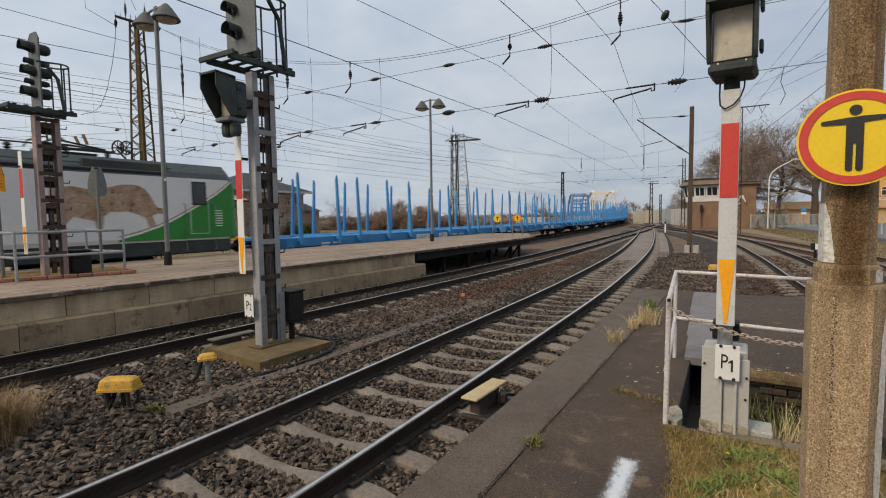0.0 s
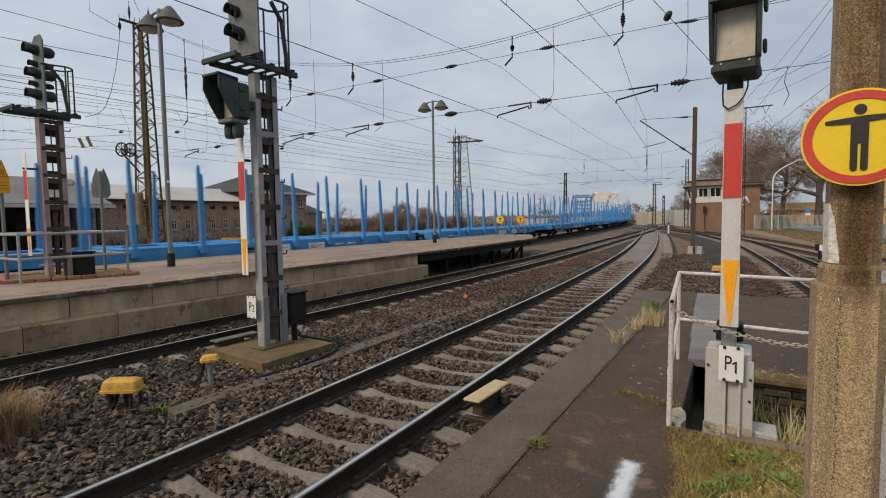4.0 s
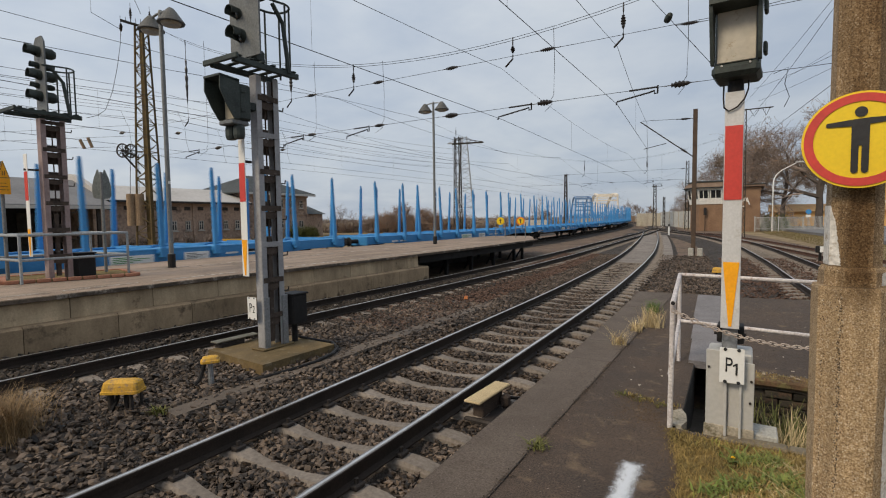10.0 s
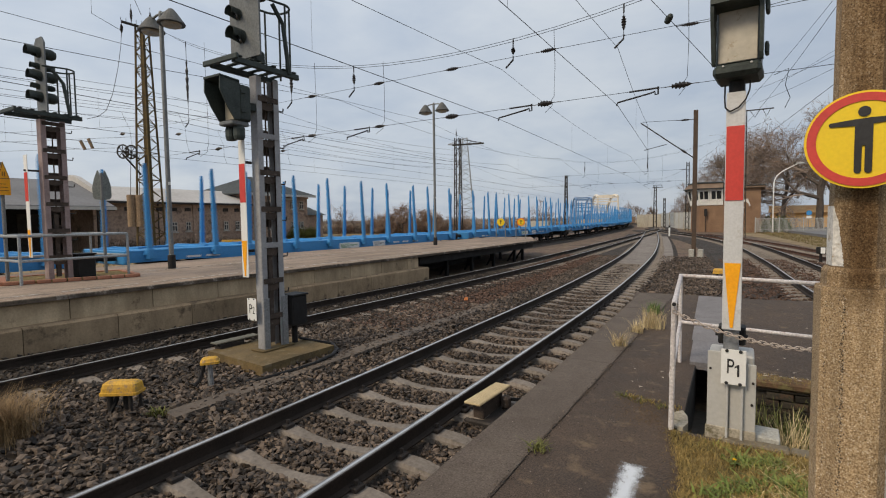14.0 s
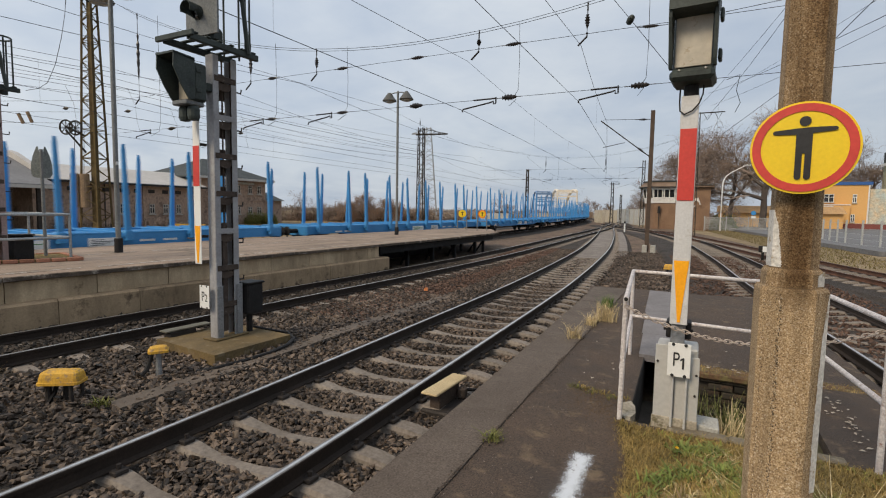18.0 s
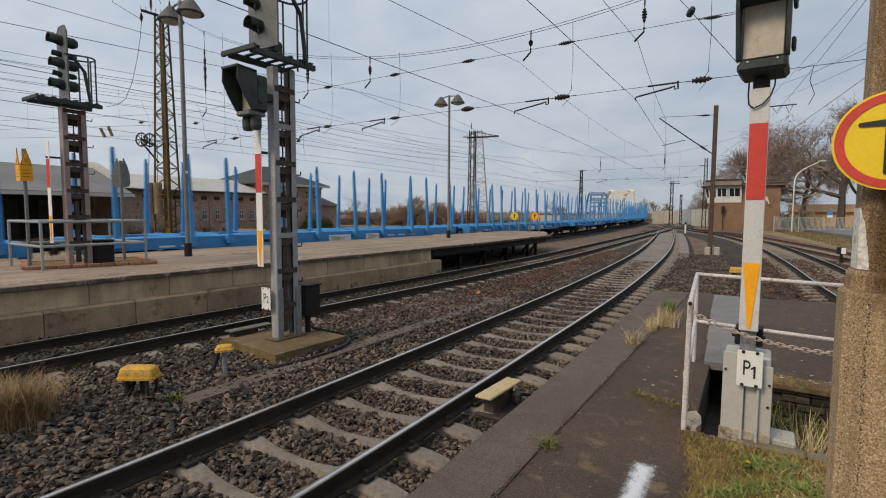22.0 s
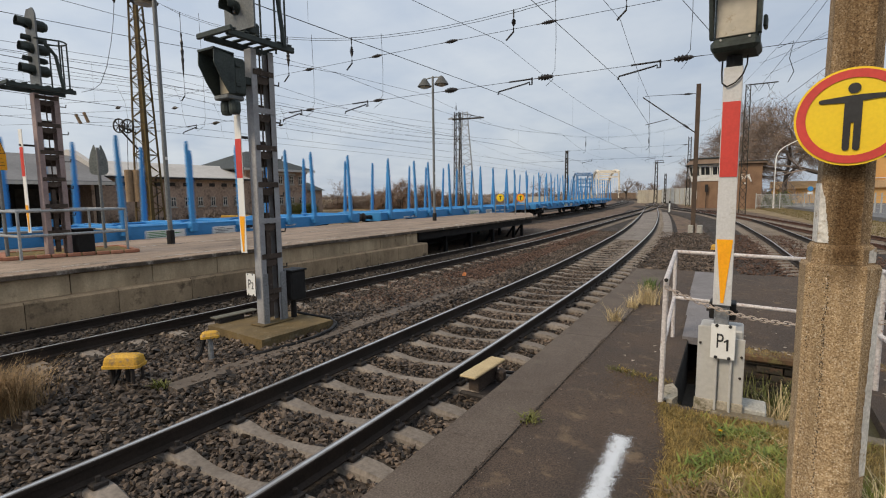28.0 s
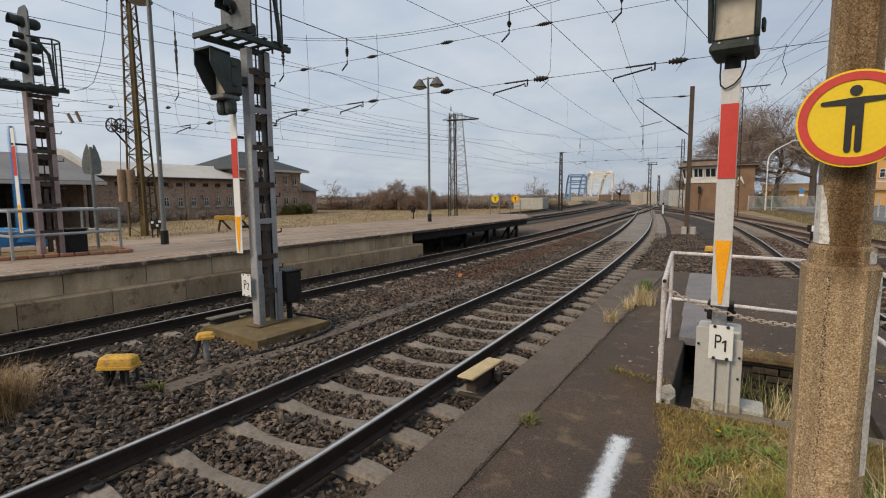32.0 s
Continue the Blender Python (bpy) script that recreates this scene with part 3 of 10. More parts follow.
        return self.add(vs, fs, k)

    def sweep(self, prof, path, k=0, caps=True):
        """A profile of (across to the right, up), counter-clockwise seen along the path, led along (x, y, z, heading vector) stations."""
        n = len(prof)
        vs, fs = [], []
        for (x, y, z), (dx, dy) in path:
            for u, w in prof:
                vs.append((x + u * dy, y - u * dx, z + w))
        for i in range(len(path) - 1):
            for j in range(n):
                fs.append((i * n + j, i * n + (j + 1) % n, (i + 1) * n + (j + 1) % n, (i + 1) * n + j))
        if caps:
            fs += [tuple(range(n))[::-1], tuple(range((len(path) - 1) * n, len(path) * n))]
        return self.add(vs, fs, k)

    def mesh(self, name, mats, smooth=False):
        me = bpy.data.meshes.new(name)
        me.from_pydata(self.v, [], self.f)
        mats = mats if isinstance(mats, (list, tuple)) else [mats]
        for m in mats:
            me.materials.append(M[m] if isinstance(m, str) else m)
        if len(mats) > 1:
            me.polygons.foreach_set("material_index", self.k)
        if smooth:
            me.polygons.foreach_set("use_smooth", [True] * len(self.f))
        me.update()
        return me

    def done(self, name, mats, parent=None, label="", smooth=False):
        ob = new(name, self.mesh(name, mats, smooth))
        if parent is not None:
            ob.parent = parent
        return tagged(ob, label)


def part(name, geo, material, parent, label="", smooth=False):
    return geo.done(name, material, parent, label, smooth)


def thing(name, label, category, m=None, group="", kind=""):
    ob = new(name)
    ob.empty_display_size = 0.2
    if m is not None:
        ob.matrix_basis = m
    return tagged(ob, label, category, group, kind)


def shared(name, me, parent, m):
    """A further piece on an existing mesh."""
    ob = new(name, me)
    ob.parent = parent
    ob.matrix_basis = m
    return ob


class Line:
    """A smooth line through points of the plan, walked by its length s (s is 0 where y is 0)."""

    def __init__(self, pts, n=16):
        P = np.array(pts, float)
        out = []
        for i in range(len(P) - 1):
            a, b, c, d = P[max(i - 1, 0)], P[i], P[i + 1], P[min(i + 2, len(P) - 1)]
            L = np.linalg.norm(c - b)
            m1 = (c - a) / (L + (np.linalg.norm(b - a) if i else 0)) * L
            m2 = (d - b) / (L + np.linalg.norm(d - c)) * L
            for q in range(n):
                t = q / n
                out.append((2 * t**3 - 3 * t**2 + 1) * b + (t**3 - 2 * t**2 + t) * m1 + (3 * t**2 - 2 * t**3) * c + (t**3 - t**2) * m2)
        out.append(P[-1])
        self.p = np.array(out)
        self.s = np.r_[0, np.cumsum(np.linalg.norm(np.diff(self.p, axis=0), axis=1))]
        self.s -= np.interp(0.0, self.p[:, 1], self.s)

    def at(self, s):
        return np.array([np.interp(s, self.s, self.p[:, 0]), np.interp(s, self.s, self.p[:, 1])])

    def way(self, s, d=0.6):
        s = min(max(s, self.s[0] + d), self.s[-1] - d)
        v = self.at(s + d) - self.at(s - d)
        return v / np.linalg.norm(v)

    def side(self, s, u):
        """The point u metres to the right of the line."""
        p, w = self.at(s), self.way(s)
        return p + u * np.array([w[1], -w[0]])

    def s_of(self, y):
        return float(np.interp(y, self.p[:, 1], self.s))

    def stations(self, s0, s1, step, u=0.0, z=0.0):
        n = max(2, int(abs(s1 - s0) / step) + 1)
        out = []
        for s in np.linspace(s0, s1, n):
            q, w = self.side(s, u), self.way(s)
            out.append(((q[0], q[1], z), (w[0], w[1])))
        return out


TRACK_1 = Line([(-3.43, -40), (-3.43, -12), (-3.43, 0), (-3.53, 6), (-3.86, 14.5), (-4.86, 27), (-6.25, 38.6), (-8.1, 52), (-10.2, 66), (-11.4, 75)])
TRACK_2 = Line([(-9.6, -60), (-9.2, -14), (-8.85, 2), (-8.62, 8), (-8.44, 14), (-8.43, 20.4), (-8.85, 31), (-9.5, 43), (-10.1, 55), (-10.8, 67), (-12, 81), (-13.6, 96), (-16.5, 115), (-21, 136), (-27, 157), (-36, 181), (-50, 213), (-65, 245), (-84, 285), (-110, 335)])
TRACK_3 = Line([(-17.6, -640), (-17.7, -250), (-17.8, -100), (-17.85, -30), (-17.85, 0), (-17.75, 10), (-17.3, 20), (-16.95, 30), (-16.9, 40), (-17.2, 50), (-17.9, 60), (-19, 72), (-20.1, 85), (-21.6, 100), (-23.6, 115), (-26.5, 132), (-31, 152), (-38, 175), (-48, 205), (-60, 237), (-72, 270), (-86, 305), (-110, 360), (-150, 450), (-200, 560), (-260, 690)])
TRACK_4 = Line([(5.5, -30), (4.2, -8), (3.1, 8), (2.75, 11.5), (2.2, 16.5), (1.45, 26.5), (-0.3, 42), (-3.2, 56), (-6.4, 66), (-10.2, 78), (-14.5, 92)])
TRACK_5 = Line([(20.0, -30), (13.0, -6), (9.6, 8), (6.4, 19), (5.0, 24.5), (3.4, 32), (1.3, 42), (-1.6, 54), (-5.2, 65)])
TRACK_6 = Line([(-23.4, -60), (-23.6, 0), (-23.4, 20), (-23.4, 40), (-23.9, 55), (-25.2, 72), (-27.5, 92), (-31, 115), (-36, 140), (-44, 170), (-54, 200), (-66, 234), (-78, 266), (-92, 302)])

# ---- ground ----
def build_ground():
    g = Geo()
    xs = [-3000, -600, -200, -100, -60, -40, -28, -20, -12, -4, 4, 12, 25, 50, 100, 300, 3000]
    ys = [-3000, -400, -80, -20, 0, 10, 20, 30, 45, 60, 80, 110, 150, 220, 320, 600, 3000]
    vs = [(x, y, -0.45) for y in ys for x in xs]
    n = len(xs)
    fs = [(j * n + i, j * n + i + 1, (j + 1) * n + i + 1, (j + 1) * n + i) for j in range(len(ys) - 1) for i in range(n - 1)]
    g.add(vs, fs)
    tagged(g.done("ground", "ground"), "dry yellowish grass ground around the railway yard", "ground", kind="structure")


build_ground()


def ballast_strip(name, line, s0, s1, left, right, top, step, label):
    """A bank of ballast along a track."""
    g = Geo()
    prof = [(left - 0.35, -0.46), (right + 0.35, -0.46), (right, top), (left, top)]
    g.sweep(prof, line.stations(s0, s1, step))
    return tagged(g.done(name, "ballast_bed"), label, "ballast", kind="structure")


tagged(Geo().prism([(-21.0, -60), (2.6, -60), (2.6, 13.0), (5.4, 13.5), (5.2, 30), (4.0, 45), (1.5, 62), (-2.5, 83.5), (-8.0, 90), (-20.0, 150), (-34, 200), (-46, 200), (-30, 120), (-26.2, 60), (-26.0, 20), (-25.5, -60)], -0.448, -0.395).done("yard_gravel", "yard_gravel"), "brown trodden gravel between the tracks", "ground", kind="structure")
ballast_strip("ballast_track_1", TRACK_1, -40, 70, -2.75, 1.75, -0.235, 2.0, "dark crushed-stone ballast bed under the near track")
ballast_strip("ballast_track_2", TRACK_2, -60, 330, -1.55, 2.9, -0.24, 2.5, "dark crushed-stone ballast bed beside the platform wall")
ballast_strip("ballast_track_3", TRACK_3, -300, 380, -2.0, 2.0, -0.30, 4.0, "dark brown ballast bed behind the platform")
ballast_strip("ballast_track_4", TRACK_4, -30, 95, -2.6, 2.2, -0.245, 2.5, "brown ballast bed beside the asphalt")
ballast_strip("ballast_track_5", TRACK_5, -12, 68, -1.9, 2.0, -0.25, 2.5, "brown ballast bed of a rusty siding")
ballast_strip("ballast_track_6", TRACK_6, -60, 310, -2.0, 2.0, -0.31, 4.0, "brown ballast bed of the far track")

# ---- tracks ----
RAIL = [(-0.062, -0.160), (0.062, -0.160), (0.062, -0.146), (0.012, -0.128), (0.010, -0.046), (0.034, -0.034), (0.036, -0.006), (0.030, 0.0), (0.013, 0.0008), (-0.013, 0.0008), (-0.030, 0.0), (-0.036, -0.006), (-0.034, -0.034), (-0.010, -0.046), (-0.012, -0.128), (-0.062, -0.146)]


def rail(line, u, s0, s1, z, parent, step=1.0, top="rail_top", side="rail_side"):
    st = line.stations(s0, s1, step, u, z)
    g = Geo()
    n = len(RAIL)
    g.sweep(RAIL, st)
    g.k = [(1 if i % n == 8 else 2 if i % n in (7, 9) else 0) if i < n * (len(st) - 1) else 0 for i in range(len(g.f))]
    return part("rail", g, [side, top, "rail_worn"], parent)


def sleeper_mesh(pick=1):
    """A prestressed sleeper: high at the rail seats, waisted in the middle."""
    g = Geo()
    half = [(0, 0.064, 0.09, -0.226), (0.2, 0.066, 0.095, -0.221), (0.38, 0.076, 0.11, -0.205), (0.5, 0.088, 0.13, -0.188), (0.6, 0.096, 0.14, -0.178), (0.92, 0.10, 0.145, -0.180), (1.06, 0.097, 0.145, -0.192), (1.17, 0.09, 0.14, -0.212), (1.235, 0.078, 0.13, -0.240), (1.27, 0.05, 0.11, -0.30)]
    half = half[::pick]
    secs = [(-x, t, b, z) for x, t, b, z in half[:0:-1]] + half
    vs, fs = [], []
    for x, t, b, z in secs:
        vs += [(x, -b, -0.42), (x, b, -0.42), (x, t + 0.012, z - 0.03), (x, t - 0.012, z), (x, -t + 0.012, z), (x, -t - 0.012, z - 0.03)]
    for i in range(len(secs) - 1):
        fs += [(i * 6 + j, i * 6 + (j + 1) % 6, i * 6 + 6 + (j + 1) % 6, i * 6 + 6 + j) for j in range(6)]
    fs += [(5, 4, 3, 2, 1, 0), tuple(range((len(secs) - 1) * 6, len(secs) * 6))]
    g.add(vs, fs)
    return g


SLEEPER_ME = sleeper_mesh().mesh("sleeper", "sleeper")
FAR_SLEEPER = sleeper_mesh(3)


def clip_mesh():
    g = Geo()
    for x in (-0.82, -0.645, 0.645, 0.82):
        g.box(x - 0.045, -0.06, -0.18, x + 0.045, 0.06, -0.135, 0.01)
        g.cyl((x, 0, -0.14), (x, 0, -0.095), 0.02, n=6)
    return g.mesh("rail_fastening", "iron")


CLIP_ME = clip_mesh()


def track(name, line, s0, s1, label, cant=0.0, z=0.0, pitch=0.62, first=0.0, parts_to=40.0, clips_to=16.0, step=1.0, top="rail_top", side="rail_side"):
    """Two rails and their sleepers; the pieces near the camera are parts, the rest is one piece of stuff."""
    root = thing(name, label, "railway track", kind="structure")
    for u, dz in ((-0.7525, 0.0), (0.7525, cant)):
        rail(line, u, s0, s1, z + dz, root, step, top, side)
    rest = Geo()
    k = math.ceil((s0 - first) / pitch)
    while first + k * pitch < s1:
        s = first + k * pitch
        k += 1
        p, w = line.at(s), line.way(s)
        jig = random.uniform(-0.012, 0.012)
        m = Matrix.Translation((p[0], p[1], z + cant / 2)) @ Matrix.Rotation(math.atan2(-w[0], w[1]) + jig, 4, "Z") @ Matrix.Rotation(-math.asin(cant / 1.505), 4, "Y")
        if -1.0 < s < parts_to:
            shared("sleeper", SLEEPER_ME, root, m)
            if s < clips_to:
                shared("rail_fastening", CLIP_ME, root, m)
        else:
            rest.add([m @ Vector(v) for v in FAR_SLEEPER.v], FAR_SLEEPER.f)
    if rest.v:
        tagged(part("far_sleepers", rest, "sleeper", root), kind="stuff")
    return root


track("track_1", TRACK_1, -30, 69, "polished rails on pale concrete sleepers in dark ballast", cant=0.023, first=2.30)
track("track_2", TRACK_2, -50, 330, "polished rails on sunken sleepers beside the platform wall", cant=0.05, z=-0.045, first=0.2, parts_to=24, clips_to=0)
track("track_3", TRACK_3, -280, 380, "main line rails behind the platform", z=-0.12, parts_to=-5, clips_to=-5, step=3.0)
track("track_4", TRACK_4, -20, 94, "dull rails on grey sleepers beyond the railing", first=0.1, parts_to=36, clips_to=0)
track("track_5", TRACK_5, -10, 66, "rusty siding rails", parts_to=30, clips_to=0, top="rail_rust", side="rail_rust")
track("track_6", TRACK_6, -60, 308, "far running line rails", z=-0.13, parts_to=-5, clips_to=-5, step=3.0)


def mud_fill():
    root = thing("mud_fill", "pale grey hardened mud between and beside the rails", "ballast", kind="structure")
    g = Geo().sweep([(-0.66, -0.2), (0.66, -0.2), (0.66, 0), (-0.66, 0)], TRACK_1.stations(TRACK_1.s_of(24.2), TRACK_1.s_of(60), 1.5, 0, -0.165))
    part("mud_sheet", g, "mud", root)
    g = Geo().sweep([(0.86, -0.2), (1.75, -0.2), (1.70, 0), (0.86, 0)], TRACK_1.stations(TRACK_1.s_of(27.0), TRACK_1.s_of(60), 1.5, 0, -0.205))
    part("mud_sheet", g, "mud", root)


M["mud"] = mat("pale_grey_mud", (0.235, 0.205, 0.18), (0.165, 0.14, 0.12), 0.9, coarse=0.9, fine=14, bump=0.4, dist=0.03, c=(0.11, 0.09, 0.075), spots=0.62, fine_mix=0.4)
mud_fill()


# ---- platform ----
EDGE, FACE, FOOT, DECK = -1.64, -1.74, -1.52, 0.74


def build_platform():
    root = thing("platform", "island platform with concrete block wall and worn grey paving", "platform", kind="structure")
    wall_end = TRACK_2.s_of(15.2)
    # core and paving
    ys = [-60, -20, -5, 3, 6, 9, 12, 14.9]
    front = [TRACK_2.side(TRACK_2.s_of(y), EDGE - 0.30) for y in ys]
    back = [(TRACK_3.side(TRACK_3.s_of(y), 1.70)) for y in ys]
    g = Geo()
    poly = [tuple(p) for p in front] + [tuple(p) for p in back[::-1]]
    g.prism(poly, -0.44, DECK - 0.006)
    part("platform_core", g, "paving", root, "worn grey-brown platform paving")
    # coping slabs along the front edge
    s = TRACK_2.s_of(-8)
    while s < wall_end + 12.4:
        e = min(s + 1.0, wall_end + 12.4)
        g = Geo()
        dz = random.uniform(-0.004, 0.004)
        g.sweep([(EDGE - 0.302, -0.085), (EDGE - 0.02, -0.085), (EDGE, -0.075), (EDGE, -0.018), (EDGE - 0.018, 0), (EDGE - 0.302, 0)][::1], TRACK_2.stations(s + 0.004, e - 0.004, 0.5, 0, DECK + dz))
        slab = part("coping_slab", g, "coping", root)
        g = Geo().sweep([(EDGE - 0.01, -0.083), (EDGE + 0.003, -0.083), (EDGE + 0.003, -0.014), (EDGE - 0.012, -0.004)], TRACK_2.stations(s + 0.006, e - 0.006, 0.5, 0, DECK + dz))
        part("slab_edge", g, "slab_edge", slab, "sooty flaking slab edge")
        s = e
    # upper and lower wall blocks
    s = TRACK_2.s_of(-9)
    while s < wall_end - 0.1:
        e = min(s + 1.45, wall_end - 0.35)
        if e - s > 0.1:
            g = Geo()
            g.sweep([(FACE - 0.24, 0.10), (FACE, 0.10), (FACE, 0.635), (FACE - 0.24, 0.635)], TRACK_2.stations(s + 0.008, e - 0.008, 0.5))
            part("wall_block", g, "wall_block", root)
        e2 = min(s + 1.45, wall_end)
        g = Geo()
        t = 0.27
        g.sweep([(FACE - 0.3, -0.43), (FOOT, -0.43), (FOOT, t - 0.04), (FOOT - 0.05, t), (FACE - 0.3, t)], TRACK_2.stations(s + 0.70, min(e2 + 0.688, wall_end), 0.5))
        part("footing_block", g, "wall_footing", root, "stained lower wall block")
        s += 1.45
    # end bay: a deck on trestles
    g = Geo()
    yy = [14.9, 18, 21, 24.6, 27.6]
    fr = [TRACK_2.side(TRACK_2.s_of(y), EDGE - 0.30) for y in yy] + [(-11.6, 30.0), (-12.6, 32.0)]
    bk = [TRACK_3.side(TRACK_3.s_of(y), 1.70) for y in (14.9, 19, 23, 27, 31.5)]
    g.prism([tuple(p) for p in fr] + [tuple(p) for p in bk[::-1]], DECK - 0.13, DECK - 0.004)
    part("platform_deck", g, "paving", root, "thin platform deck on steel trestles")
    for y in (15.7, 17.9, 20.2, 22.7, 25.6, 26.9):
        p = TRACK_2.side(TRACK_2.s_of(y), EDGE - 0.55)
        g = Geo()
        g.box(p[0] - 4.2, p[1] - 0.07, 0.42, p[0] + 0.05, p[1] + 0.07, 0.605, 0.01)
        for dx in (-0.2, -1.6, -3.0):
            g.box(p[0] + dx - 0.07, p[1] - 0.07, -0.44, p[0] + dx + 0.07, p[1] + 0.07, 0.45, 0.01)
        g.cyl((p[0] - 0.1, p[1], 0.45), (p[0] - 0.85, p[1] + 0.5, -0.42), 0.05, n=6)
        part("trestle", g, "black", root, "dark steel trestle")
    # black girders and rear boards are added to deepen the shade below the deck
    for u, z0 in ((EDGE - 0.35, 0.34), (EDGE - 1.3, 0.30), (EDGE - 2.6, 0.1)):
        part("deck_girder", Geo().sweep([(u - 0.06, z0), (u + 0.06, z0), (u + 0.06, 0.60), (u - 0.06, 0.60)], TRACK_2.stations(TRACK_2.s_of(15.22), TRACK_2.s_of(27.4), 1.5)), "black", root, "black girder added to deepen the shade under the deck")
    part("rear_boards", Geo().sweep([(EDGE - 3.2, -0.43), (EDGE - 3.1, -0.43), (EDGE - 3.1, 0.60), (EDGE - 3.2, 0.60)], TRACK_2.stations(TRACK_2.s_of(15.22), TRACK_2.s_of(25.0), 1.5)), "black", root, "black boards added to deepen the shade under the deck")
    g = Geo()
    for u, s0, s1 in ((EDGE - 0.55, TRACK_2.s_of(-6), TRACK_2.s_of(24)), (EDGE - 3.25, TRACK_2.s_of(2), TRACK_2.s_of(19))):
        a = s0
        while a < s1:
            b = min(a + random.uniform(1.0, 2.8), s1)
            g.sweep([(u - 0.05, 0), (u + 0.05, 0), (u + 0.05, 0.004), (u - 0.05, 0.004)], TRACK_2.stations(a, b - 0.05, 0.6, 0, DECK - 0.005))
            a = b + random.uniform(0.02, 0.25)
    part("platform_line", g, "line_paint", root, "worn white safety line")
    return root


build_platform()


# ---- asphalt and kerb beside the near track ----
ASPH = 0.25


def build_pavement():
    root = thing("pavement", "patched dark asphalt path with grey kerb slabs beside the track", "asphalt path", kind="structure")
    g = Geo()
    # the path on this side of the pit, up to its far end
    g.prism([(-1.58, -6), (-0.36, -6), (-0.30, 3.2), (-0.42, 3.96), (-0.50, 4.36), (-0.46, 4.9), (-0.50, 6.45), (-0.80, 12.3), (-2.2, 12.2), (-1.85, 9.2), (-1.66, 6.6), (-1.58, 4.0)], -0.44, ASPH)
    part("asphalt_path", g, "asphalt", root, "dark worn asphalt")
    g = Geo()
    g.prism([(0.16, 6.45), (1.75, 5.9), (1.75, 3.9), (2.0, 3.9), (1.35, 12.5), (-0.30, 12.25), (-0.14, 6.5)], -0.44, ASPH - 0.012)
    part("asphalt_far", g, "asphalt", root, "dark asphalt beyond the pit")
    part("asphalt_side", Geo().prism([(0.98, 4.45), (2.3, 3.95), (2.1, 6.3), (0.98, 6.22)], -0.44, ASPH - 0.008), "asphalt", root, "dark asphalt beside the pit")
    for y0 in np.arange(-5.0, 12.0, 1.0):
        st = []
        for y in (y0 + 0.002, y0 + 0.5, y0 + 0.998):
            s = TRACK_1.s_of(y)
            q, w = TRACK_1.at(s), TRACK_1.way(s)
            st.append(((q[0], q[1], ASPH + random.uniform(0.001, 0.007)), (w[0], w[1])))
        g = Geo()
        e = -1.36 - st[1][0][0]
        g.sweep([(1.62, -0.5), (e, -0.5), (e, -0.008), (e - 0.008, 0), (1.635, 0), (1.62, -0.015)], st)
        part("kerb_slab", g, "kerb_stone", root)
    st = []
    for y in np.arange(-5, 12.01, 0.25):
        s = TRACK_1.s_of(y)
        q, w = TRACK_1.at(s), TRACK_1.way(s)
        st.append(((-1.356 + random.uniform(-0.006, 0.006), q[1], ASPH + 0.0085), (0, 1)))
    part("joint_seam", Geo().sweep([(-0.004, -0.02), (0.004, -0.02), (0.004, 0), (-0.004, 0)], st), "ballast_bed", root, "dirty joint between slabs and asphalt")
    g = Geo().prism([(-0.78, 2.3), (-0.48, 2.3), (-0.48, 3.72), (-0.82, 3.72)], ASPH + 0.0008, ASPH + 0.0018)
    part("white_mark", g, "spray_white", root, "sprayed white line on the asphalt")
    return root


build_pavement()


def pit_kerb():
    root = thing("pit_kerb", "dark weathered concrete kerb between the verge and the pit", "kerb", kind="structure")
    for x0, x1 in ((-0.14, 0.30), (0.304, 0.70), (0.704, 1.04)):
        part("kerb_block", Geo().box(x0, 4.335, -0.40, x1, 4.45, ASPH + 0.022, 0.012), "pit_kerb", root)


M["pit_kerb"] = mat("mossy_kerb_concrete", (0.20, 0.165, 0.115), (0.12, 0.10, 0.07), 0.95, coarse=5, fine=40, bump=0.5, c=(0.26, 0.23, 0.17), spots=0.62)
pit_kerb()


# ---- the train ----
WAGON_PITCH, FRAME = 20.5, 19.06
POSTS = [0.685, 2.95, 4.315, 6.56, 8.44]
POSTS += [FRAME - p for p in POSTS[::-1]]


def stanchion_mesh(side):
    g = Geo()
    # tapered post that leans out a little and ends in a slanted tip
    secs = [(0.0, 0.055, 0.082), (0.9, 0.05, 0.072), (2.55, 0.04, 0.052)]
    vs, fs = [], []
    for z, a, b in secs:
        vs += [(-a * side, -b, z), (a * side, -b, z), (a * side, b, z), (-a * side, b, z)]
    vs += [(-0.04 * side, -0.045, 2.62), (0.025 * side, -0.045, 2.76), (0.025 * side, 0.045, 2.76), (-0.04 * side, 0.045, 2.62)]
    for i in range(3):
        fs += [(i * 4 + j, i * 4 + (j + 1) % 4, i * 4 + 4 + (j + 1) % 4, i * 4 + 4 + j) for j in range(4)]
    fs += [(3, 2, 1, 0), (12, 13, 14, 15)]
    g.add(vs, fs)
    g.box(-0.08, -0.11, -0.30, 0.10, 0.11, 0.03, 0.02)
    g.prism([(-0.10, -0.16), (0.06, -0.16), (0.06, 0.16), (-0.10, 0.16)], -0.16, -0.10)
    return g.mesh("stanchion", "blue")


def bogie_geo():
    g = Geo()
    for x in (-0.95, 0.95):
        g.box(x - 0.07, -1.25, 0.42, x + 0.07, 1.25, 0.62, 0.03)
        for y in (-0.9, 0.9):
            g.box(x - 0.12, y - 0.2, 0.32, x + 0.12, y + 0.2, 0.6, 0.04)
    g.box(-0.95, -0.2, 0.5, 0.95, 0.2, 0.72, 0.03)
    return g.mesh("bogie_frame", "black")


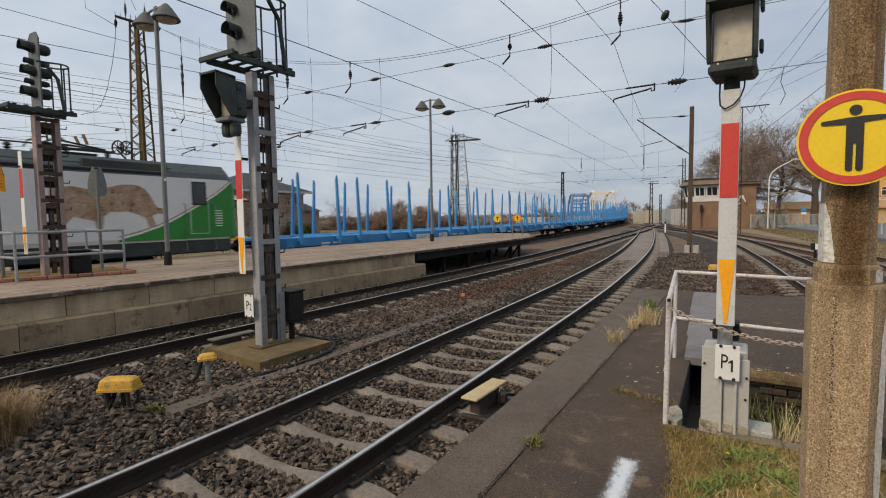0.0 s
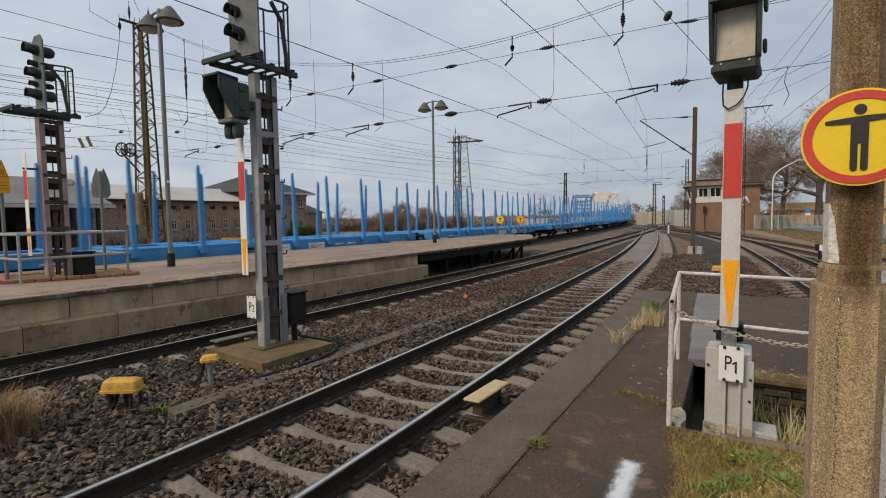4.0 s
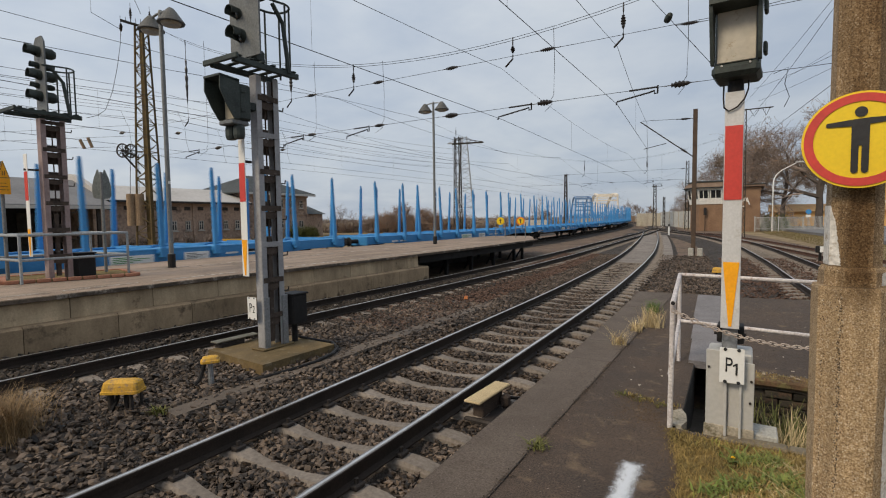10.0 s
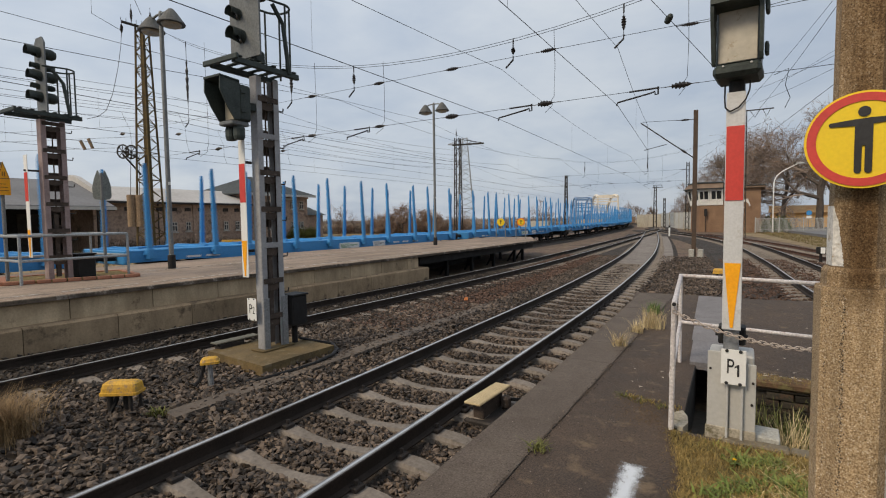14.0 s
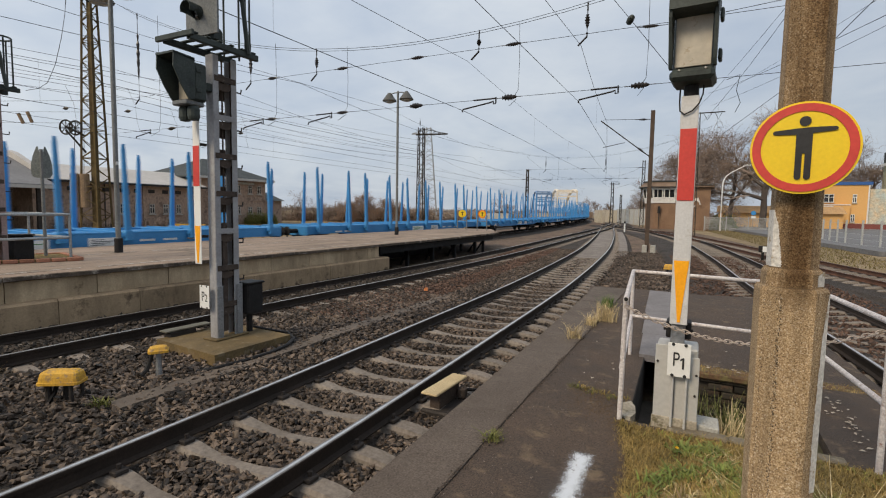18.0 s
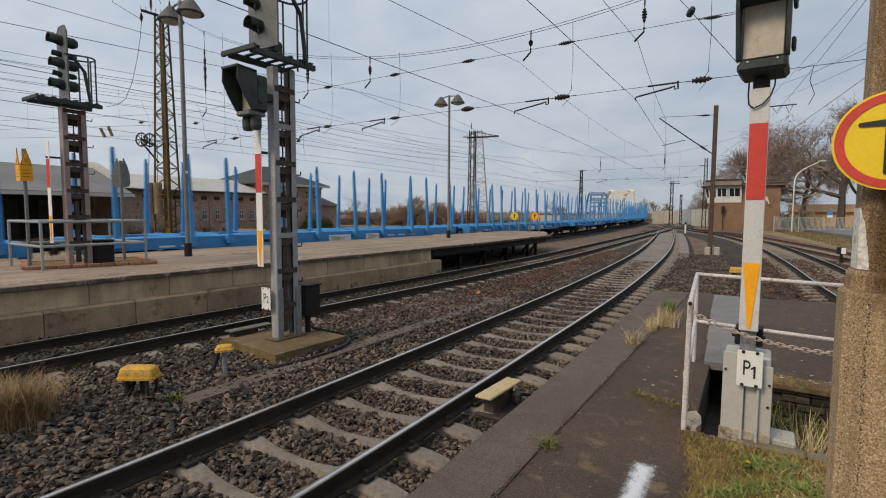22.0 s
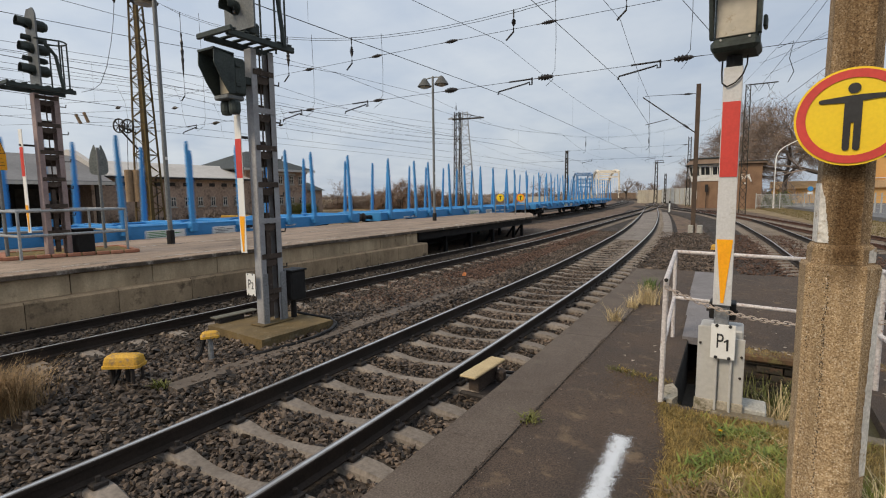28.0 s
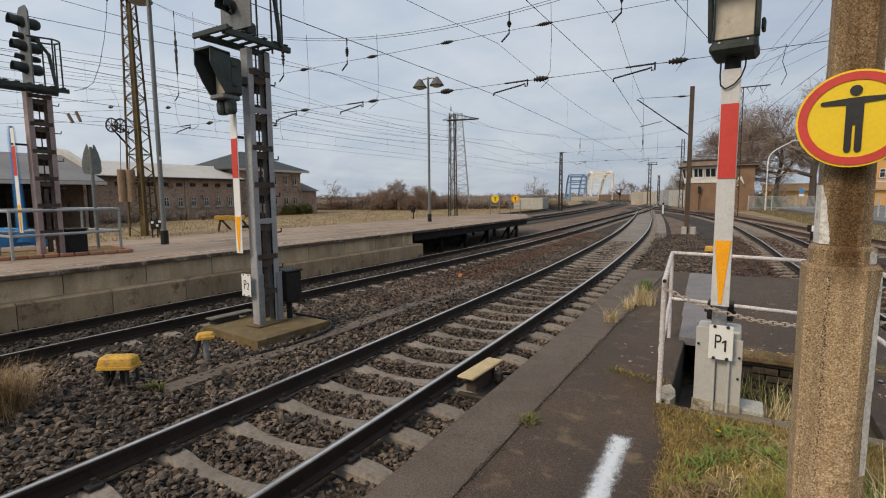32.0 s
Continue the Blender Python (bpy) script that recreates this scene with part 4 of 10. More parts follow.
def wheelset_mesh():
    g = Geo()
    for x in (-0.75, 0.75):
        sgn = 1 if x > 0 else -1
        g.lathe([(0.10, -0.06), (0.46, -0.065), (0.46, 0.05), (0.48, 0.06), (0.48, 0.085), (0.10, 0.07)], Matrix.Translation((x, 0, 0.46)) @ Matrix.Rotation(radians(-90 * sgn), 4, "Y"), 20)
    g.cyl((-0.75, 0, 0.46), (0.75, 0, 0.46), 0.08, n=8)
    return g.mesh("wheelset", "iron")


def build_wagon():
    """Front towards -y, rail level z 0, middle of the frame at y 0."""
    root = thing("timber_wagon", "empty blue bogie flat wagon with tall timber stanchions", "freight wagon", group="wagons of the train")
    h = FRAME / 2
    g = Geo()
    for x in (-1.46, 1.46):
        s = 1 if x > 0 else -1
        # fish-bellied side sill with flanges
        poly = [(-h, 0.88), (-h + 2.3, 0.88), (-h + 4.0, 0.74), (h - 4.0, 0.74), (h - 2.3, 0.88), (h, 0.88), (h, 1.24), (-h, 1.24)]
        m = Matrix(((0, 0, 1, x - 0.05), (1, 0, 0, 0), (0, 1, 0, 0), (0, 0, 0, 1)))
        g.prism(poly, 0.0, 0.10, m)
        g.box(min(x, x - 0.12 * s) - 0.02, -h, 1.20, max(x, x - 0.12 * s) + 0.06, h, 1.26, 0.012)
    for y in (-h + 0.06, h - 0.06):
        g.box(-1.46, y - 0.08, 0.82, 1.46, y + 0.08, 1.26, 0.02)
    g.box(-0.22, -h, 0.80, 0.22, h, 1.12, 0.02)
    for p in POSTS:
        g.box(-1.66, p - h - 0.13, 1.06, 1.66, p - h + 0.13, 1.27, 0.02)
        g.prism([(-1.0, p - h - 0.07), (1.0, p - h - 0.07), (1.0, p - h + 0.07), (-1.0, p - h + 0.07)], 1.27, 1.32)
    part("underframe", g, "blue", root)
    g = Geo()
    for x0 in (-1.22, 0.24):
        g.box(x0 - (0.1 if x0 < 0 else 0), -h + 0.2, 1.14, x0 + 0.98 + (0.1 if x0 > 0 else 0), h - 0.2, 1.19, 0.01)
    part("floor_grating", g, "blue", root)
    for p in POSTS:
        for side in (-1, 1):
            shared("stanchion", STANCHION[side], root, pose(1.61 * side, p - h, 1.27, 0, -2.6 * side, 0))
    for y in (-h + 2.6, h - 2.6):
        b = shared("bogie", BOGIE, root, pose(0, y, 0))
        for dy in (-0.9, 0.9):
            shared("wheelset", WHEELSET, b, pose(0, dy, 0))
    for y, s in ((-h, -1), (h, 1)):
        for x in (-0.875, 0.875):
            g = Geo()
            g.cyl((x, y, 1.04), (x, y + 0.42 * s, 1.04), 0.10, n=12)
            g.cyl((x, y + 0.42 * s, 1.04), (x, y + 0.62 * s, 1.04), 0.075, n=12)
            g.cyl((x, y + 0.62 * s, 1.04), (x, y + 0.66 * s, 1.04), 0.22, 0.20, n=16)
            part("buffer", g, "black", root, "black sprung buffer")
        g = Geo()
        g.box(-0.07, min(y, y + 0.5 * s), 0.9, 0.07, max(y, y + 0.5 * s), 1.02, 0.02)
        g.tube([(0.3, y, 0.85), (0.32, y + 0.25 * s, 0.55), (0.3, y + 0.6 * s, 0.5)], 0.03, 6)
        part("coupling", g, "black", root, "black screw coupling and brake hose")
    for x, s in ((-1.512, -1), (1.512, 1)):
        for y0, w, c, lab in ((1.85, 0.9, "white", "white data panel with grey print bars"), (-0.45, 1.3, "white", "white owner panel with green bars")):
            g = Geo()
            g.box(min(x, x + 0.006 * s), y0, 0.82, max(x, x + 0.006 * s), y0 + w, 1.09, 0.0)
            pl = part("data_panel", g, c, root, lab)
            bars = Geo()
            for i in range(4):
                z = 0.865 + i * 0.052
                bars.box(min(x + 0.006 * s, x + 0.011 * s), y0 + 0.08, z, max(x + 0.006 * s, x + 0.011 * s), y0 + w * (0.5 + 0.4 * ((i * 7) % 3) / 2), z + 0.022)
            part("print_block", bars, "green" if y0 < 0 else "screen_grey", pl)
        for y0 in (-7.6, -6.9, 3.4, 4.2, 5.1):
            part("stencil_bar", Geo().box(min(x, x + 0.005 * s), y0, 0.93, max(x, x + 0.005 * s), y0 + 0.5, 1.0), "white_paint", root, "small white stencilled bar")
        
    return root


STANCHION = {s: stanchion_mesh(s) for s in (-1, 1)}
BOGIE, WHEELSET = bogie_geo(), wheelset_mesh()
M["green"] = mat("fresh_green_paint", (0.03, 0.24, 0.035), (0.022, 0.19, 0.03), 0.4, coarse=1, fine=20, bump=0.03, fine_mix=0.1)
M["loco_white"] = mat("loco_white_paint", (0.70, 0.70, 0.69), (0.64, 0.64, 0.63), 0.35, coarse=0.6, fine=15, bump=0.02, fine_mix=0.06)
M["loco_grey"] = mat("loco_roof_grey", (0.075, 0.09, 0.09), (0.06, 0.072, 0.072), 0.5, coarse=1, fine=15, bump=0.03)
M["fur"] = mat("spotted_tan_fur_print", (0.30, 0.175, 0.10), (0.47, 0.34, 0.245), 0.5, coarse=2.2, fine=14, bump=0, c=(0.09, 0.05, 0.03), spots=0.6, fine_mix=0.35)


M["loco_frame"] = mat("dark_frame_paint", (0.05, 0.058, 0.05), (0.035, 0.04, 0.035), 0.7, coarse=1.5, fine=20, bump=0.1, c=(0.08, 0.07, 0.055), spots=0.62)


def build_loco():
    """Middle at y 0; the cab end that shows is at +y."""
    root = thing("locomotive", "white and green electric locomotive with a lynx picture on its side", "locomotive")
    L, L0 = 8.3, -10.2
    # body section: (x, z)
    sec = [(-1.45, 1.38), (1.45, 1.38), (1.49, 1.5), (1.49, 3.52), (1.40, 3.72), (1.12, 4.04), (-1.12, 4.04), (-1.40, 3.72), (-1.49, 3.52), (-1.49, 1.5)]
    n = len(sec)
    ys = [L0, L0 + 0.05, L0 + 0.16, L0 + 0.40, L - 0.40, L - 0.16, L - 0.02, L + 0.08]
    fac = [(0.78, 0.70), (0.88, 0.82), (0.95, 0.93), (1, 1), (1, 1), (0.95, 0.93), (0.88, 0.82), (0.78, 0.70)]
    g = Geo()
    vs, fs, ks = [], [], []
    for y, (fx, fz) in zip(ys, fac):
        for x, z in sec:
            vs.append((x * fx, y, 1.38 + (z - 1.38) * fz if z > 2.9 else z))
    for i in range(len(ys) - 1):
        for j in range(n):
            fs.append((i * n + j, i * n + (j + 1) % n, (i + 1) * n + (j + 1) % n, (i + 1) * n + j))
            z = max(sec[j][1], sec[(j + 1) % n][1])
            ks.append(1 if min(sec[j][1], sec[(j + 1) % n][1]) >= 3.52 else (0 if i == 3 else 2))
    fs += [tuple(range(n))[::-1], tuple(range((len(ys) - 1) * n, len(ys) * n))]
    ks += [2, 2]
    g.add(vs, fs)
    g.k = ks
    part("car_body", g, ["loco_white", "loco_grey", "green"], root, smooth=False)
    g = Geo()
    g.box(-1.42, L0 + 0.3, 0.92, 1.42, L - 0.3, 1.40, 0.04)
    g.box(-1.2, -3.2, 0.35, 1.2, 1.3, 0.95, 0.05)
    part("underframe", g, "loco_frame", root, "dark grey frame and equipment boxes")
    for y in (-5.7, 3.8):
        b = shared("bogie", BOGIE, root, pose(0, y, 0.12))
        for dy in (-1.25, 1.25):
            shared("wheelset", WHEELSET, b, pose(0, dy, 0.02))
    for s in (-1, 1):
        x = 1.492 * s
        # green sweep towards each cab, with a brown and a white line above it
        for e in (-1, 1):
            def sweep_poly(off, lo):
                top = [(4.05, 1.50), (4.7, 1.66), (5.34, 1.87), (5.9, 2.13), (6.4, 2.40), (6.9, 2.68), (7.34, 2.93), (7.7, 3.18), (8.0, 3.44)]
                up = [(a, b + off) for a, b in top]
                dn = [(8.0, 1.44), (4.05, 1.44)] if lo is None else [(a, b + lo) for a, b in top[::-1]]
                return [(a if e > 0 else -1.9 - a, b) for a, b in (up + dn)][::e]
            for off, lo, c, d in ((0, None, "green", 0.004), (0.06, 0.0, "white", 0.006), (0.11, 0.06, "fur", 0.006)):
                poly = sweep_poly(off, lo)
                m = Matrix(((0, 0, s, x), (1, 0, 0, 0), (0, 1, 0, 0), (0, 0, 0, 1)))
                gg = Geo().prism(poly, 0.0, d, m)
                part("livery_sweep", gg, c, root, {"green": "green sweep", "white": "thin white line", "fur": "thin brown line"}[c])
            # cab door and its window, hand rails
            gg = Geo()
            y0 = 6.73 if e > 0 else -8.63
            gg.box(min(x, x + 0.02 * s), y0 - 0.35, 1.60, max(x, x + 0.02 * s), y0 + 0.35, 3.50, 0.008)
            door = part("cab_door", gg, "loco_white", root, "cab side door")
            gg = Geo().prism([(y0 - 0.33 * e, 1.62), (y0 + 0.33 * e, 1.62), (y0 + 0.33 * e, 2.77), (y0 - 0.33 * e, 2.40)][::e], 0.0, 0.023, m)
            part("door_sweep", gg, "green", door, "green lower door")
            for c, o in (("white", 0.0), ("fur", 0.06)):
                gg = Geo().prism([(y0 - 0.33 * e, 2.40 + o), (y0 + 0.33 * e, 2.77 + o), (y0 + 0.33 * e, 2.82 + o), (y0 - 0.33 * e, 2.45 + o)][::e], 0.02, 0.024, m)
                part("door_line", gg, c, door, {"white": "thin white line", "fur": "thin brown line"}[c])
            gg = Geo().box(min(x + 0.02 * s, x + 0.026 * s), y0 - 0.27, 2.60, max(x + 0.02 * s, x + 0.026 * s), y0 + 0.27, 3.41, 0.004)
            part("window_frame", gg, "black", door, "black rubber window frame")
            gg = Geo()
            gg.box(min(x + 0.02 * s, x + 0.03 * s), y0 - 0.22, 2.65, max(x + 0.02 * s, x + 0.03 * s), y0 + 0.22, 3.36, 0.005)
            part("door_window", gg, "glass", door, "dark door window")
            for dy in (-0.55, 0.55):
                gg = Geo().tube([(x, y0 + dy, 1.0), (x + 0.08 * s, y0 + dy, 1.05), (x + 0.08 * s, y0 + dy, 2.6), (x, y0 + dy, 2.65)], 0.018, 6)
                part("hand_rail", gg, "grey_steel", root)
        # running lynx: body, haunch, legs, tail as flat print
        m = Matrix(((0, 0, s, x), (1, 0, 0, 0), (0, 1, 0, 0), (0, 0, 0, 1)))
        gg = Geo()
        body = [(2.33, 3.03), (2.89, 3.10), (3.29, 3.03), (3.85, 3.11), (4.2, 3.20), (4.49, 3.22), (4.72, 3.19), (4.9, 3.09), (5.08, 2.86), (5.2, 2.62), (5.29, 2.50), (5.50, 2.47), (5.53, 2.30), (5.25, 2.31), (5.10, 2.24), (5.19, 1.97), (5.12, 1.82), (4.96, 1.92), (4.90, 2.14), (4.68, 2.27), (4.35, 2.38), (3.85, 2.36), (3.68, 2.23), (3.63, 1.82), (3.47, 1.71), (3.42, 2.09), (2.89, 2.23), (2.58, 1.93), (2.33, 1.98)][::-1]
        gg.prism(body, 0, 0.005, m)
        part("animal_print", gg, "fur", root, "printed running lynx in spotted tan fur")
        gg = Geo()
        for i in range(7):
            gg.box(min(x, x + 0.007 * s), 7.32, 1.85 + i * 0.09, max(x, x + 0.007 * s), 7.62, 1.88 + i * 0.09)
        part("print_block", gg, "white", root, "small pale print bars")
    # roof edge band, pantographs, roof gear
    g = Geo()
    g.box(-1.33, -8.0, 3.66, 1.33, 5.9, 3.86, 0.03)
    part("roof_band", g, "loco_grey", root)
    for sx in (-1, 1):
        part("roof_grille", Geo().box(min(1.36 * sx, 1.475 * sx), -7.9, 3.56, max(1.36 * sx, 1.475 * sx), 5.6, 3.66, 0.01), "black", root, "dark ventilation slot under the roof edge")
        part("roof_panel", Geo().box(min(1.2 * sx, 1.41 * sx), 3.2, 3.68, max(1.2 * sx, 1.41 * sx), 5.7, 3.94, 0.02), "loco_frame", root, "dark roof grille")
    for y0, up in ((3.6, 0.0), (-6.0, 1.25)):
        g = Geo()
        base = 4.28
        for x in (-0.55, 0.55):
            g.box(x - 0.04, y0 - 0.9, base - 0.05, x + 0.04, y0 + 0.9, base + 0.03, 0.01)
            for dy in (-0.7, 0.7):
                g.lathe([(0.04, 0), (0.09, 0.03), (0.05, 0.06), (0.09, 0.09), (0.05, 0.12), (0.09, 0.15), (0.04, 0.22)], pose(x, y0 + dy, base - 0.25), 8)
        kz = base + 0.12 + up * 0.45
        g.tube([(0, y0 - 0.8, base), (0, y0 + 0.9, kz)], 0.05, 6)
        for x in (-0.5, 0.5):
            g.tube([(0, y0 + 0.9, kz), (x, y0 - 0.75, base + 0.25 + up)], 0.03, 6)
        for dy in (-0.2, 0.2):
            g.tube([(-0.95, y0 - 0.75 + dy, base + 0.12 + up), (-0.6, y0 - 0.75 + dy, base + 0.28 + up), (0.6, y0 - 0.75 + dy, base + 0.28 + up), (0.95, y0 - 0.75 + dy, base + 0.12 + up)], 0.025, 6)
        part("pantograph", g, "lattice_dark", root, "folded dark pantograph" if not up else "raised dark pantograph")
    g = Geo()
    for y in (-3.0, -1.5, 0.2, 1.8, 3.2):
        g.lathe([(0.05, 0), (0.11, 0.04), (0.05, 0.08), (0.11, 0.12), (0.05, 0.16), (0.11, 0.2), (0.04, 0.3)], pose(0.5, y, 4.04), 8)
    g.tube([(0.5, -3.0, 4.34), (0.5, 3.2, 4.34)], 0.025, 6)
    part("roof_line", g, "insulator", root, "roof busbar on insulators")
    for y, s in ((L0, -1), (L, 1)):
        for x in (-0.875, 0.875):
            g = Geo()
            g.cyl((x, y - 0.1 * s, 1.04), (x, y + 0.3 * s, 1.04), 0.11, n=12)
            g.cyl((x, y + 0.3 * s, 1.04), (x, y + 0.34 * s, 1.04), 0.24, 0.22, n=16)
            part("buffer", g, "black", root, "black buffer")
        g = Geo()
        g.box(-1.05, min(y - 0.1 * s, y - 0.45 * s), 2.35, 1.05, max(y - 0.1 * s, y - 0.45 * s), 3.1, 0.05)
        part("windscreen", g, "glass", root, "dark windscreen")
    return root


LOCO = build_loco()
WAGONS = [build_wagon()]
for i in range(27):
    WAGONS.append(copy_thing(WAGONS[0], pose(0, 0, 0)))

TRAVEL = [(0, -0.08), (3, 53.93), (6, 107.5), (9, 161.7), (12, 216.0), (17, 306.42), (20, 361.0), (22, 397.12), (24, 433.68), (28, 506.74), (30, 543.57), (31, 562.0), (32, 580.5)]


def on_track(s, half):
    """Pose of a vehicle whose pivots stand half before and behind s on the main line."""
    a, b = TRACK_3.at(s - half), TRACK_3.at(s + half)
    c, d = (a + b) / 2, b - a
    return Matrix.Translation((c[0] - 0.11, c[1], -0.12)) @ Matrix.Rotation(math.atan2(-d[0], d[1]), 4, "Z")


def motions():
    """The train runs through, locomotive first, towards -y."""
    times = [k * 1.0 for k in range(33)]
    for i, ob in enumerate([LOCO] + WAGONS):
        s0 = 13.3 - 9.5 if i == 0 else 14.22 + FRAME / 2 + (i - 1) * WAGON_PITCH
        half = 4.75 if i == 0 else 6.9
        rows = []
        for t in times:
            d = float(np.interp(t, [a for a, _ in TRAVEL], [b for _, b in TRAVEL]))
            rows.append((t, on_track(s0 - d, half)))
        walk(ob, rows)


# ---- lattice signal masts ----
M["batten_rust"] = mat("rusty_batten", (0.088, 0.064, 0.05), (0.05, 0.038, 0.031), 0.85, 0.1, coarse=5, fine=50, bump=0.2, c=(0.19, 0.16, 0.14), spots=0.66)


def signal_mast(root, h, d, material, w=0.16):
    """Two channels joined by battens; front towards -y, foot at z 0."""
    for y, s in ((-d / 2, 1), (d / 2, -1)):
        a, b, c = y, y + 0.012 * s, y + 0.10 * s
        ch = part("mast_channel", Geo().box(-w / 2 + 0.0125, min(a, b), 0, w / 2 - 0.0125, max(a, b), h), material if s > 0 else "batten_rust", root, "painted channel web" if s > 0 else "rusty channel web")
        for sx in (-1, 1):
            x = sx * w / 2
            part("channel_flange", Geo().box(min(x, x - 0.012 * sx), min(a, c), 0, max(x, x - 0.012 * sx), max(a, c), h, 0.002), material, ch, "painted flange")
    z = 0.50
    m = Matrix(((0, 0, 1, 0), (1, 0, 0, 0), (0, 1, 0, 0), (0, 0, 0, 1)))
    while z < h - 0.1:
        # a painted batten across the near flanges, two rusty ones behind, a dished plate hanging between
        part("batten", Geo().box(w / 2 + 0.001, -d / 2 + 0.02, z, w / 2 + 0.011, d / 2 - 0.02, z + 0.085, 0.003), material if material == "mast_paint" and round(z / 0.58) % 3 == 0 else "batten_rust", root)
        for z0, z1 in ((z + 0.03, z + 0.16), (z + 0.33, z + 0.56)):
            if z1 < h:
                part("batten", Geo().box(-w / 2 - 0.011, -d / 2 + 0.02, z0, -w / 2 - 0.001, d / 2 - 0.02, z1, 0.003), "batten_rust", root, "rust-brown batten")
        arc = [(0.33 * d * math.cos(t), z - 0.012 - 0.12 * math.sin(t) ** 0.6) for t in np.linspace(0, math.pi, 9)]
        part("gusset", Geo().prism(arc[::-1], w / 2 - 0.03, w / 2 - 0.02, m), "batten_rust", root, "dished rusty gusset plate")
        z += 0.58
    part("cable_duct", Geo().cyl((-0.01, 0.015, 0.1), (-0.01, 0.015, h), 0.013, n=6), "batten_rust", root, "thin rusty cable duct")
    part("lower_duct", Geo().box(-0.03, -0.05, 0.1, 0.03, 0.04, 0.42 * h, 0.006), "batten_rust", root, "dark cable trunking in the mast foot")
    for k in range(int(h / 0.6)):
        g = Geo().tube([(0, d / 2 - 0.01, 0.9 + k * 0.6), (0, d / 2 + 0.15, 0.9 + k * 0.6), (0, d / 2 + 0.16, 0.96 + k * 0.6)], 0.012, 6)
        part("climbing_iron", g, "iron", root)


def hood(x, y, z, r=0.13, length=0.30):
    """A lamp: a round housing behind the screen and a hood in front of it."""
    g = Geo()
    n = 14
    vs, fs = [], []
    for k, (yy, rr) in enumerate(((0, r), (-length * 0.5, r * 1.04), (-length, r * 1.06))):
        for i in range(n + 1):
            t = math.pi * (-0.12 + 1.24 * i / n) if k else math.pi * (-0.45 + 1.9 * i / n)
            vs.append((x + rr * math.cos(t), y + yy, z + rr * math.sin(t)))
    for k in range(2):
        for i in range(n):
            a = k * (n + 1) + i
            fs.append((a, a + 1, a + n + 2, a + n + 1))
            fs.append((a + n + 1, a + n + 2, a + 1, a))
    # a second skin keeps the hood from being a sheet
    g.add(vs, fs[::2])
    vs2 = [(x + (v[0] - x) * 0.93, v[1], z + (v[2] - z) * 0.93) for v in vs]
    g.add(vs2, [f[::-1] for f in fs[::2]])
    o = len(vs)
    rim = 2 * (n + 1)
    g.f += [(rim + i, rim + i + 1, o + rim + i + 1, o + rim + i) for i in range(n)]
    g.k += [0] * n
    g.lathe([(r * 0.92, 0.0), (r, 0.02), (r, 0.20), (r * 0.7, 0.26), (0.02, 0.27)], Matrix.Translation((x, y + 0.03, z)) @ Matrix.Rotation(radians(-90), 4, "X"), 14)
    return g


def lens_geo(x, y, z, r):
    return Geo().lathe([(r, 0), (r * 0.8, 0.02), (0.005, 0.035)], Matrix.Translation((x, y, z)) @ Matrix.Rotation(radians(90), 4, "X"), 14)


def mast_board(root, x, y, z0, z1, w=0.19):
    """White board with red top and orange wedge, facing -y."""
    g = Geo().box(x - w / 2, y, z0, x + w / 2, y + 0.012, z1, 0.004)
    board = part("mast_board", g, "white", root, "white-red-white board with an orange wedge")
    L = z1 - z0
    g = Geo().box(x - w / 2 + 0.006, y - 0.005, z0 + 0.55 * L, x + w / 2 - 0.006, y - 0.001, z0 + 0.83 * L)
    part("red_field", g, "red", board, "red field")
    m = Matrix(((1, 0, 0, x), (0, 0, 1, y - 0.005), (0, 1, 0, 0), (0, 0, 0, 1)))
    g = Geo().prism([(-w * 0.10, z0 + 0.02), (w * 0.10, z0 + 0.02), (w * 0.42, z0 + 0.27 * L), (-w * 0.42, z0 + 0.27 * L)][::-1], 0, 0.004, m)
    part("orange_wedge", g, "orange", board, "orange wedge")
    return board


def letters(text, size, m, parent, name="lettering", label="black lettering", ink="ink"):
    cu = bpy.data.curves.new(name, "FONT")
    cu.body, cu.size, cu.extrude, cu.align_x, cu.align_y = text, size, 0.001, "CENTER", "CENTER"
    tmp = bpy.data.objects.new(name, cu)
    scene.collection.objects.link(tmp)
    bpy.context.view_layer.update()
    me = bpy.data.meshes.new_from_object(tmp.evaluated_get(bpy.context.evaluated_depsgraph_get()))
    bpy.data.objects.remove(tmp)
    me.materials.clear()
    me.materials.append(M[ink])
    ob = new(name, me)
    ob.parent = parent
    ob.matrix_basis = m
    return tagged(ob, label)


